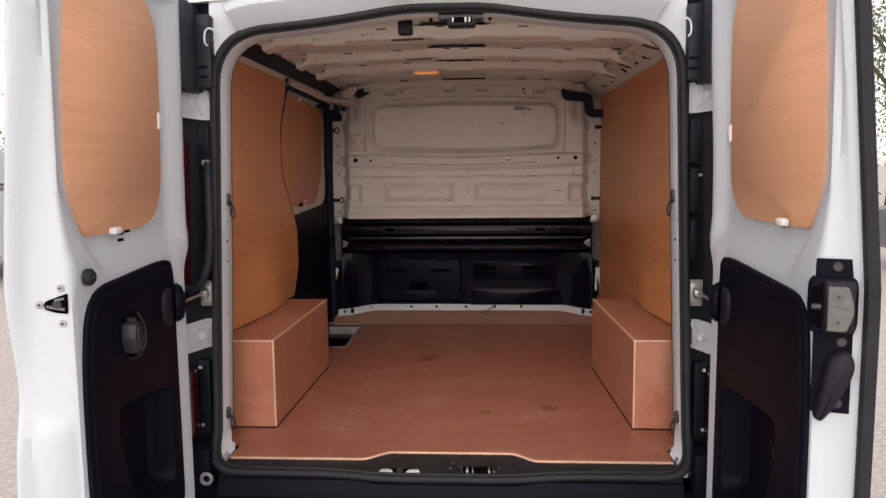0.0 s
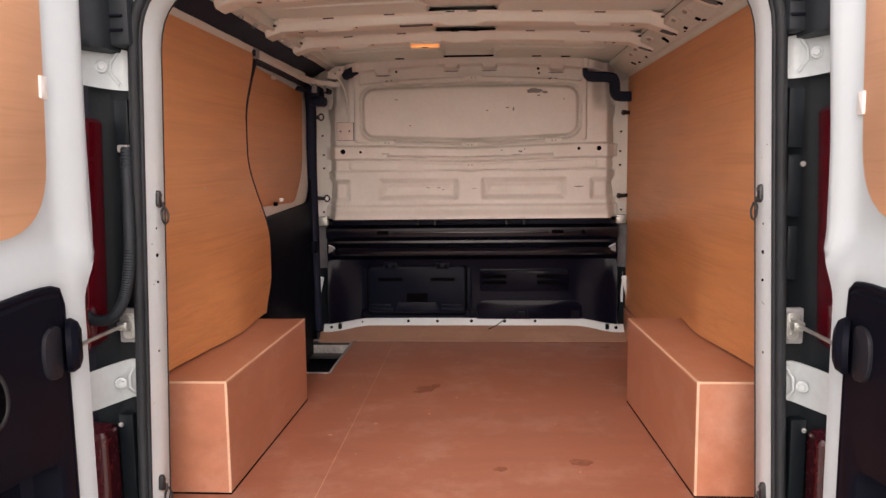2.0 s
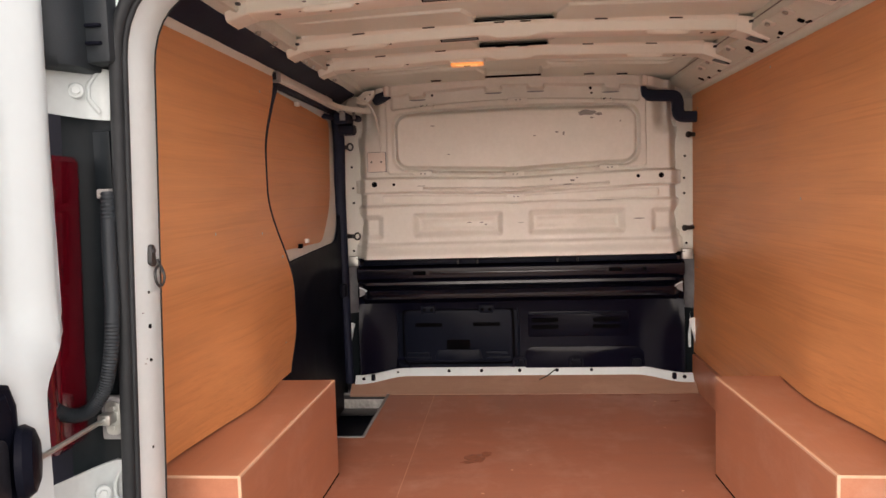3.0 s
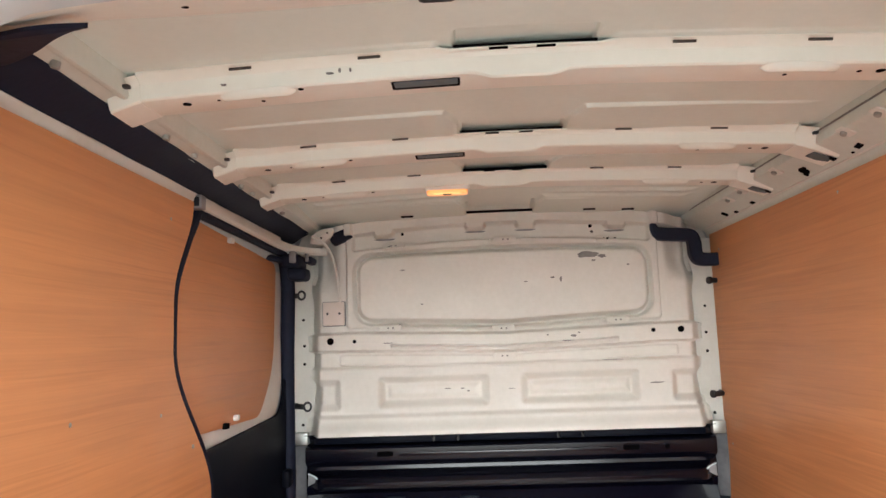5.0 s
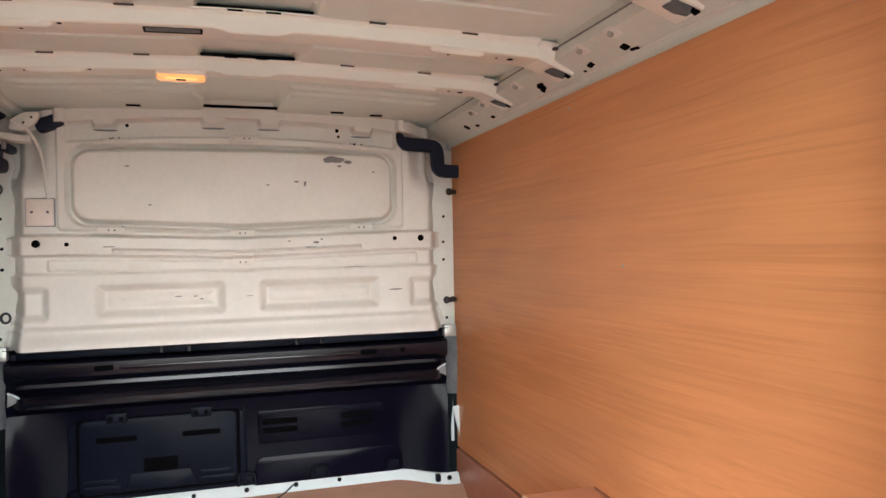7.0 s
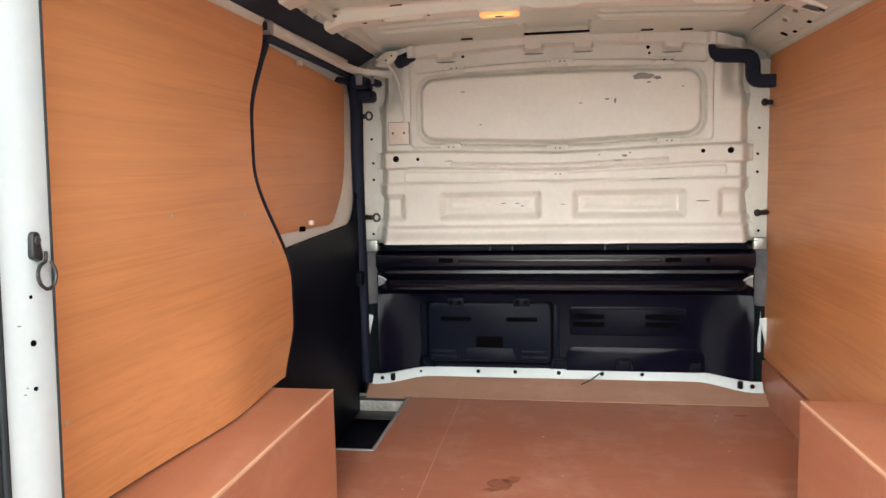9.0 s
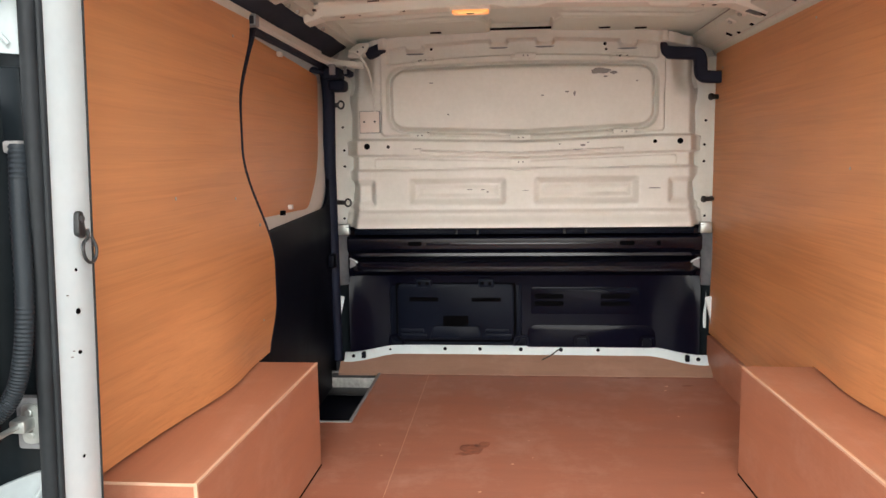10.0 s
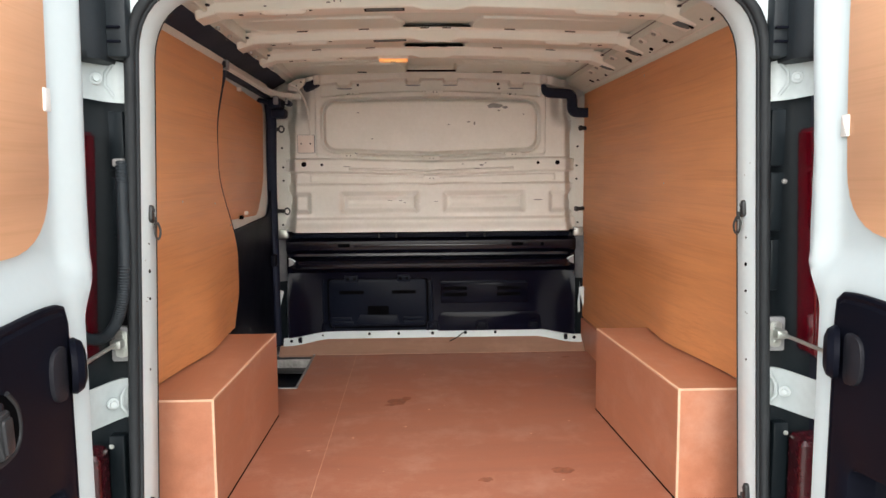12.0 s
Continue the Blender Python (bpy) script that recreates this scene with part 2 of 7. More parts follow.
PLATE = material("cream_plastic_plate", (0.74, 0.655, 0.59), (0.82, 0.74, 0.68), 0.4, 10.0, bump=0.03)
LAMPGLOW = glowing("lit_lamp_lens", (1.0, 0.40, 0.12), 0.17)
BULBGLOW = glowing("lit_bulb", (1.0, 0.56, 0.19), 0.21)
# Lighter than real gravel, so the ground bounces more light onto the ceiling.
GRAVEL = material("gravel", (0.37, 0.345, 0.30), (0.75, 0.72, 0.665), 0.9, 30.0, bump=1.0, fine=90.0)
LEAF = material("hedge_leaf", (0.040, 0.080, 0.020), (0.10, 0.160, 0.045), 0.6, 9.0, bump=0.1)
CARPAINT = material("grey_car_paint", (0.07, 0.075, 0.085), (0.10, 0.105, 0.115), 0.22, 2.0, bump=0.01, coat=0.8)
GLASS = material("dark_car_glass", (0.015, 0.018, 0.02), (0.025, 0.028, 0.03), 0.06, 2.0, bump=0.0)
YELLOW = material("yellow_number_plate", (0.55, 0.36, 0.02), (0.62, 0.42, 0.03), 0.4, 8.0, bump=0.02)


# ---- building helpers ----
WORLD_OF = {}


def thing(name, base, label, category, group="", kind=""):
    ob = new(name)
    ob.location = base
    WORLD_OF[ob.name] = Vector(base)
    return tagged(ob, label, category, group, kind)


def finish(bm, name, material_, smooth=35.0):
    bmesh.ops.recalc_face_normals(bm, faces=bm.faces)
    me = bpy.data.meshes.new(name)
    bm.to_mesh(me)
    bm.free()
    me.materials.append(material_)
    if smooth:
        me.polygons.foreach_set("use_smooth", [True] * len(me.polygons))
        me.set_sharp_from_angle(angle=radians(smooth))
    return me


def part(name, bm, material_, parent, label="", smooth=35.0):
    """One mesh, built in the world's coordinates, under a thing or a part."""
    me = bm if isinstance(bm, bpy.types.Mesh) else finish(bm, name, material_, smooth)
    ob = new(name, me)
    if parent:
        ob.parent = parent
        base = WORLD_OF.get(parent.name)
        if base is not None:
            ob.matrix_parent_inverse = Matrix.Translation(-base)
    return tagged(ob, label)


def lone(name, bm, material_, label, category, group="", kind="", smooth=35.0):
    return tagged(new(name, finish(bm, name, material_, smooth)), label, category, group, kind)


def lerp(a, b, t):
    return a + (b - a) * t


def ramp01(x, a, b):
    t = min(1.0, max(0.0, (x - a) / (b - a)))
    return t * t * (3 - 2 * t)


def steps(a, b, n):
    return [lerp(a, b, i / (n - 1)) for i in range(n)]


def box(bm, lo, hi, bevel=0.0, m=None, segments=2):
    lo, hi = Vector(lo), Vector(hi)
    got = bmesh.ops.create_cube(bm, size=1.0)["verts"]
    bmesh.ops.scale(bm, vec=hi - lo, verts=got)
    bmesh.ops.translate(bm, vec=(lo + hi) / 2, verts=got)
    if bevel:
        edges = {e for v in got for e in v.link_edges}
        made = bmesh.ops.bevel(bm, geom=list(edges), offset=bevel, segments=segments, profile=0.5, affect="EDGES")
        got = list({v for f in made["faces"] for v in f.verts} | {v for v in got if v.is_valid})
    if m is not None:
        bmesh.ops.transform(bm, matrix=m, verts=got)
    return got


def sheet(bm, f, us, vs, back):
    """A sheet through f(u, v), with a second face shifted by back, closed at its edges."""
    back = Vector(back)
    front = [[bm.verts.new(f(u, v)) for v in vs] for u in us]
    rear = [[bm.verts.new(p.co + back) for p in row] for row in front]
    nu, nv = len(us), len(vs)
    for i in range(nu - 1):
        for j in range(nv - 1):
            bm.faces.new((front[i][j], front[i + 1][j], front[i + 1][j + 1], front[i][j + 1]))
            bm.faces.new((rear[i][j + 1], rear[i + 1][j + 1], rear[i + 1][j], rear[i][j]))
    rim = [(i, 0) for i in range(nu)] + [(nu - 1, j) for j in range(1, nv)] + [(i, nv - 1) for i in range(nu - 2, -1, -1)] + [(0, j) for j in range(nv - 2, 0, -1)]
    for (a, b), (c, d) in zip(rim, rim[1:] + rim[:1]):
        bm.faces.new((front[a][b], rear[a][b], rear[c][d], front[c][d]))


def loft(bm, loops, close=True, caps=False, keep=None):
    """Faces between loops of as many points each."""
    rows = [[bm.verts.new(p) for p in loop] for loop in loops]
    n = len(rows[0])
    for a, b in zip(rows, rows[1:]):
        for i in range(n if close else n - 1):
            j = (i + 1) % n
            if keep is None or keep(a[i].co, a[j].co):
                bm.faces.new((a[i], a[j], b[j], b[i]))
    if caps:
        bm.faces.new(rows[0][::-1])
        bm.faces.new(rows[-1])
    return rows


def tube(bm, points, r, n=10, caps=True, closed=False, ribs=0.0):
    """A tube along points; ribs: every second ring is wider by this much."""
    pts = [Vector(p) for p in points]
    loops, side = [], None
    for i, p in enumerate(pts):
        if closed:
            d = pts[(i + 1) % len(pts)] - pts[i - 1]
        else:
            d = pts[min(i + 1, len(pts) - 1)] - pts[max(i - 1, 0)]
        d.normalize()
        if side is None:
            side = d.orthogonal().normalized()
        side = (side - d * side.dot(d)).normalized()
        other = d.cross(side)
        rad = r(i / (len(pts) - 1)) if callable(r) else r
        rad += ribs * (i % 2)
        loops.append([p + rad * (math.cos(2 * math.pi * k / n) * side + math.sin(2 * math.pi * k / n) * other) for k in range(n)])
    if closed:
        loops.append(loops[0])
        rows = loft(bm, loops)
        bmesh.ops.remove_doubles(bm, verts=rows[0] + rows[-1], dist=1e-5)
    else:
        loft(bm, loops, caps=caps)


def smooth_path(points, n=8):
    """Catmull-Rom through the points."""
    p = [Vector(q) for q in points]
    p = [p[0] * 2 - p[1]] + p + [p[-1] * 2 - p[-2]]
    out = []
    for a, b, c, d in zip(p, p[1:], p[2:], p[3:]):
        for k in range(n):
            t = k / n
            out.append(0.5 * (2 * b + (c - a) * t + (2 * a - 5 * b + 4 * c - d) * t * t + (3 * b - a - 3 * c + d) * t ** 3))
    return out + [p[-2]]


def bar(bm, line, half, y0, y1, n=5, bevel=0.006):
    """A flat moulded bar along a line of (x, z) points, from y0 (its face) to y1."""
    pts = smooth_path([(a, 0, b) for a, b in line], n)
    loops = []
    for i, p in enumerate(pts):
        d = (pts[min(i + 1, len(pts) - 1)] - pts[max(i - 1, 0)]).normalized()
        side = Vector((-d.z, 0, d.x))
        w = half(i / (len(pts) - 1))
        sec = ((-w, y1), (-w, y0 + bevel), (-w + bevel, y0), (w - bevel, y0), (w, y0 + bevel), (w, y1))
        loops.append([Vector((p.x, y, p.z)) + side * k for k, y in sec])
    loft(bm, loops, caps=True)


def rounded(corners, n=6):
    """A closed outline from corners (x, y, how far from the corner its rounding begins)."""
    out = []
    for i, (x, y, r) in enumerate(corners):
        c = Vector((x, y))
        a, b = Vector(corners[i - 1][:2]) - c, Vector(corners[(i + 1) % len(corners)][:2]) - c
        p, q = c + a.normalized() * min(r, a.length / 2), c + b.normalized() * min(r, b.length / 2)
        for k in range(n + 1):
            t = k / n
            out.append(p * (1 - t) ** 2 + c * 2 * t * (1 - t) + q * t * t)
    return out


def smooth_pairs(points, n=6):
    """A smooth line through points of two coordinates."""
    return [(p.x, p.y) for p in smooth_path([(a, b, 0) for a, b in points], n)]


def rrect(x0, y0, x1, y1, r, n=5):
    return rounded([(x0, y0, r), (x1, y0, r), (x1, y1, r), (x0, y1, r)], n)


def shifted(loop, d):
    """The outline moved outwards by d."""
    c = sum(loop, Vector((0, 0))) / len(loop)
    area = sum(a.x * b.y - b.x * a.y for a, b in zip(loop, loop[1:] + loop[:1]))
    out = []
    for i, p in enumerate(loop):
        t = loop[(i + 1) % len(loop)] - loop[i - 1]
        if t.length < 1e-9:
            t = loop[(i + 2) % len(loop)] - loop[i - 2]
        nrm = Vector((t.y, -t.x)).normalized() * (1 if area > 0 else -1)
        out.append(p + nrm * d)
    return out


def slab(bm, outline, place, depth, bevel=0.003):
    """A plate with rounded rims: outline in two coordinates, place(p, h) gives the world's point at height h."""
    inner = shifted(outline, -bevel)
    loft(bm, [[place(p, h) for p in loop] for loop, h in ((outline, 0.0), (outline, depth - bevel), (shifted(outline, -bevel * 0.3), depth - bevel * 0.3), (inner, depth))], caps=True)


def disc(bm, centre, axis, r, depth, n=20, bevel=0.0):
    axis = Vector(axis).normalized()
    s = axis.orthogonal().normalized()
    o = axis.cross(s)
    c = Vector(centre)
    ring = lambda rad, h: [c + axis * h + rad * (math.cos(2 * math.pi * k / n) * s + math.sin(2 * math.pi * k / n) * o) for k in range(n)]
    loft(bm, [ring(r, 0), ring(r, depth - bevel), ring(r - bevel, depth)] if bevel else [ring(r, 0), ring(r, depth)], caps=True)


def blob(bm, centre, right, up, w, h, lift, seed, n=18):
    """A thin ragged patch."""
    rnd = random.Random(seed)
    c, right, up = Vector(centre), Vector(right), Vector(up)
    nrm = right.cross(up)
    rad = [rnd.uniform(0.55, 1.1) for _ in range(n)]
    rad = [(rad[i - 1] + 2 * rad[i]) / 3 for i in range(n)]
    loop = lambda s, k: [c + nrm * k + right * (w / 2 * s * rad[i] * math.cos(2 * math.pi * i / n)) + up * (h / 2 * s * rad[i] * math.sin(2 * math.pi * i / n)) for i in range(n)]
    loft(bm, [loop(1.0, 0.0), loop(0.97, lift)], caps=True)


# ---- the van's shell ----
FLOOR = 0.540
van = thing("panel_van", (0, 1.0, 0), "white panel van, rear doors open, load bay lined with plywood", "van")


def opening(d=0.0):
    """The rear door opening's outline (x, z), moved outwards by d."""
    half = [(0.12, 1.926, 0.06), (0.36, 1.891, 0.10), (0.686, 1.862, 0.14), (0.706, 1.29, 0.3), (0.733, 0.545, 0.08), (0.34, 0.541, 0.06), (0.20, 0.528, 0.06)]
    return shifted(rounded(half + [(-x, z, r) for x, z, r in half[::-1]], 8), d)


def seal_y(z):
    return lerp(-0.055, 0.030, ramp01(z, 0.530, 0.63))


def ring3(d, dy):
    return [Vector((p.x, seal_y(p.y) + dy, p.y)) for p in opening(d)]


# white painted rim inside the rubber, above the sill
bm = bmesh.new()
loft(bm, [ring3(0.022, -0.010), ring3(0.012, 0.002), ring3(0.007, 0.020), ring3(0.004, 0.055), ring3(0.001, 0.102), ring3(0.005, 0.109), ring3(0.05, 0.113)], keep=lambda a, b: min(a.z, b.z) > 0.552)
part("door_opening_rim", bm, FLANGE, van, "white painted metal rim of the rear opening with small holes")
bm = bmesh.new()
tube(bm, ring3(0.0165, -0.006), 0.0120, 12, closed=True)
seal = part("door_seal", bm, RUBBER, van, "black rubber door seal round the rear opening")
# soft inner lobe of the seal
bm = bmesh.new()
tube(bm, ring3(0.0045, 0.001), 0.0058, 10, closed=True)
part("seal_lobe", bm, RUBBER, seal)

# white corner pieces between rim and sill
for side in (-1, 1):
    bm = bmesh.new()
    box(bm, (min(side * 0.7185, side * 0.748), 0.002, 0.500), (max(side * 0.7185, side * 0.748), 0.110, 0.560), 0.003)
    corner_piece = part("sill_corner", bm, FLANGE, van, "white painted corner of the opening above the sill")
    bm = bmesh.new()
    blob(bm, (side * 0.7180, 0.050, 0.547), (0, -side, 0), (0, 0, 1), 0.030, 0.010, 0.0015, 800 + side, 9)
    part("rust_chip", bm, PALE, corner_piece)

# thin black tube on the rim's inner lip, painting the shaded gap to the lining
for side in (-1, 1):
    lip = sorted([p for p in ring3(0.0015, 0.1055) if p.x * side > 0.60 and 0.60 < p.z < 1.85], key=lambda p: p.z)
    bm = bmesh.new()
    tube(bm, lip, 0.0023, 6)
    part("lip_gap_shade", bm, RUBBER, van)

# small dark holes down the rim, on both sides
for side in (-1, 1):
    for z, r in ((1.74, 0.004), (1.62, 0.003), (1.47, 0.004), (1.30, 0.004), (1.235, 0.006), (1.17, 0.004), (1.00, 0.004), (0.80, 0.004), (0.78, 0.005)):
        x = lerp(0.735, 0.706, ramp01(z, 0.55, 1.3)) if z < 1.29 else lerp(0.706, 0.694, (z - 1.29) / 0.5)
        bm = bmesh.new()
        disc(bm, (side * (x + 0.0056), seal_y(z) + 0.062, z), (-side, -0.08, 0), r * 0.75, 0.0025, 10)
        part("rim_hole", bm, VOID, van)

rnd = random.Random(21)
for side in (-1, 1):
    for k in range(8):
        z = rnd.uniform(0.62, 1.72)
        x = lerp(0.735, 0.706, ramp01(z, 0.55, 1.3)) if z < 1.29 else lerp(0.706, 0.694, (z - 1.29) / 0.5)
        y = rnd.uniform(0.045, 0.088)
        bm = bmesh.new()
        blob(bm, (side * (x + 0.0048 + 0.07 * (0.052 - y)), seal_y(z) + y - 0.01, z), (0, -side, 0), (0, 0, 1), rnd.uniform(0.002, 0.006), rnd.uniform(0.0015, 0.004), 0.0020, 400 + k, 9)
        part("scuff", bm, CHIP, van)

# outer rear frame above the opening and at the corners
bm = bmesh.new()


def header_row(d, y, grow):
    """The part of the outline over the opening, from one side to the other."""
    pts = [Vector((p.x * grow, seal_y(p.y) - 0.006 if y is None else y, p.y)) for p, q in zip(opening(d), opening(0.0)) if q.y > 1.852]
    return sorted(pts, key=lambda p: p.x)


loft(bm, [header_row(0.016, None, 1.0), header_row(0.030, 0.006, 1.0), header_row(0.075, -0.030, 1.01), header_row(0.12, 0.03, 1.03), header_row(0.135, 0.20, 1.03)], close=False)
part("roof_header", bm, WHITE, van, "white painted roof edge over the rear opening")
bm = bmesh.new()
disc(bm, (-0.135, -0.045, 1.985), (0, -1, -0.3), 0.014, 0.03, 16, 0.004)
part("bump_stop", bm, RUBBER, van)
bm = bmesh.new()
box(bm, (-0.10, -0.06, 1.992), (0.10, -0.02, 2.012), 0.004)
part("high_brake_lamp", bm, GREYPLASTIC, van)


# roof skin with pressed steps, seen from inside
BOWS = (0.59, 1.10, 1.49)


def camber(x):
    return -0.024 * (abs(x) / 0.70) ** 1.6


# where the skin steps down towards a bow, and where that low field ends behind it
ROOF_STEPS = ((0.552, 0.59, 0.0035), (0.92, 1.10, 0.009), (1.335, 1.49, 0.009), (1.90, 2.20, 0.008))
ROOF_RIBS = ((1.635, 1.66), (1.705, 1.735), (1.785, 1.815), (1.855, 1.875))


def roof_z(x, y):
    z = 1.997 + camber(x) - 0.020 * ramp01(y, 1.65, 2.15)
    ax = abs(x)
    fade = 1 - ramp01(ax, 0.60, 0.66)
    for y_step, y_bow, drop in ROOF_STEPS:
        half = lerp(0.150, 0.122, min(1.0, max(0.0, (y - y_step) / 0.08)))
        z -= drop * (1 - 0.5 * ramp01(ax, 0.15, 0.60)) * ramp01(y, y_step - 0.003, y_step + 0.004) * (1 - ramp01(y, y_bow + 0.04, y_bow + 0.11)) * ramp01(ax, half, half + 0.007) * fade
    for y_end, depth, ahead in ((0.572, 0.009, 0.062), (1.082, 0.009, 0.062), (1.472, 0.009, 0.062), (2.040, 0.022, 0.120)):
        z += depth * ramp01(y, y_end - ahead, y_end - ahead + 0.022) * (1 - ramp01(y, y_end + 0.05, y_end + 0.09)) * (1 - ramp01(ax, 0.116, 0.122))
    for ya, yb in ROOF_RIBS:
        z -= 0.011 * ramp01(y, ya - 0.003, ya + 0.005) * (1 - ramp01(y, yb, yb + 0.012)) * ramp01(ax, 0.13, 0.16) * fade
    return z


roof_xs = sorted(set(steps(-0.775, 0.775, 64) + [s_ * (0.112 + 0.004 * k_) for s_ in (-1, 1) for k_ in range(13)] + [s_ * (0.58 + 0.012 * k_) for s_ in (-1, 1) for k_ in range(9)]))
roof_ys = sorted(set(steps(0.02, 2.30, 90) + [e + d for e in [q[0] for q in ROOF_STEPS + ROOF_RIBS] + [q[1] + 0.006 for q in ROOF_RIBS] for d in (-0.004, -0.002, 0.0, 0.002, 0.005)] + [e_ - 0.066 + 0.004 * k_ for e_ in (0.572, 1.082, 1.472, 1.982) for k_ in range(9)] + [q_[0] + 0.09 * k_ / 14 for q_ in ROOF_STEPS for k_ in range(15)]))
bm = bmesh.new()
sheet(bm, lambda u, v: Vector((u, v, roof_z(u, v))), roof_xs, roof_ys, (0, 0, 0.02))
part("roof_skin", bm, SKIN, van, "bare off-white steel roof skin with pressed ribs", 25)

# inner header over the rear opening
bm = bmesh.new()
prof = ((0.085, 1.928, 0.0), (0.105, 1.925, 0.0), (0.20, 1.940, 0.15), (0.31, 1.962, 0.7), (0.352, 1.974, 1.0), (0.376, 1.990, 1.0))
sheet(bm, lambda u, v: Vector((u, prof[v][0] - 0.03 * prof[v][2] * (abs(u) / 0.64) ** 4, prof[v][1] + lerp(-0.056 * (abs(u) / 0.72) ** 2.2, camber(u), prof[v][2]))), steps(-0.70, 0.70, 50), range(len(prof)), (0, 0.004, 0.008))
header = part("inner_header", bm, WHITEPRIMER, van, "off-white pressed header behind the rear opening")
for x, y, r in ((-0.46, 0.27, 0.005), (0.146, 0.335, 0.005), (0.30, 0.16, 0.004), (-0.25, 0.15, 0.004), (0.42, 0.30, 0.004)):
    bm = bmesh.new()
    zz = lerp(1.940, 1.962, (y - 0.20) / 0.11) if y > 0.2 else lerp(1.925, 1.940, (y - 0.105) / 0.095)
    disc(bm, (x, y, zz - 0.030 * (abs(x) / 0.72) ** 2.0), (0, 0.1, -1), r, 0.004, 10)
    part("hole", bm, VOID, header)
bm = bmesh.new()
box(bm, (-0.018, 0.050, 1.9085), (0.117, 0.10, 1.930), 0.003)
latch_part = part("top_latch_striker", bm, DARKMETAL, van, "dark steel striker set in the header over the opening")
bm = bmesh.new()
box(bm, (0.010, 0.040, 1.887), (0.094, 0.095, 1.9088), 0.006)
part("striker_housing", bm, GREYPLASTIC, latch_part)
bm = bmesh.new()
box(bm, (0.020, 0.0385, 1.8965), (0.084, 0.046, 1.913), 0.002)
part("striker_hole", bm, VOID, latch_part)
for x0, x1 in ((0.024, 0.029), (0.062, 0.068), (0.074, 0.079)):
    bm = bmesh.new()
    box(bm, (x0, 0.036, 1.897), (x1, 0.0425, 1.912), 0.001)
    part("striker_pin", bm, ZINC, latch_part)
for x in (-0.042, 0.138):
    bm = bmesh.new()
    disc(bm, (x, 0.096, 1.9165), (0, -1, -0.15), 0.0055, 0.010, 10)
    part("hole", bm, VOID, header)
bm = bmesh.new()
box(bm, (-0.154, 0.160, 1.887), (-0.108, 0.196, 1.937), 0.007)
part("door_stop_block", bm, GREYPLASTIC, van)


# roof bows: pressed hat sections with pads, slots and bolted ends
BOW_END = 0.668


def bow_drop(x):
    return 0.010 * (1 - ramp01(abs(x + 0.004), 0.050, 0.085))


def bow_section(x, y0, deep):
    """Points of the pressed section at x, from the rear flange to the front one."""
    sec = ((-0.020, 0.003, 0.0), (-0.006, -0.003, 0.0), (0.000, -0.009, 0.0), (0.004, -0.0335, 1.0), (0.008, -0.0365, 1.0), (0.024, -0.0365, 0.6), (0.085, -0.0375, 0.0), (0.095, -0.034, 0.0), (0.107, -0.008, 0.0), (0.115, -0.004, 0.0))
    return [Vector((x, y0 + dy * deep, 1.990 + camber(x) + (dz if dz < 0 else lerp(-0.0045, dz, ramp01(abs(x), 0.13, 0.16))) - w * bow_drop(x))) for dy, dz, w in sec]


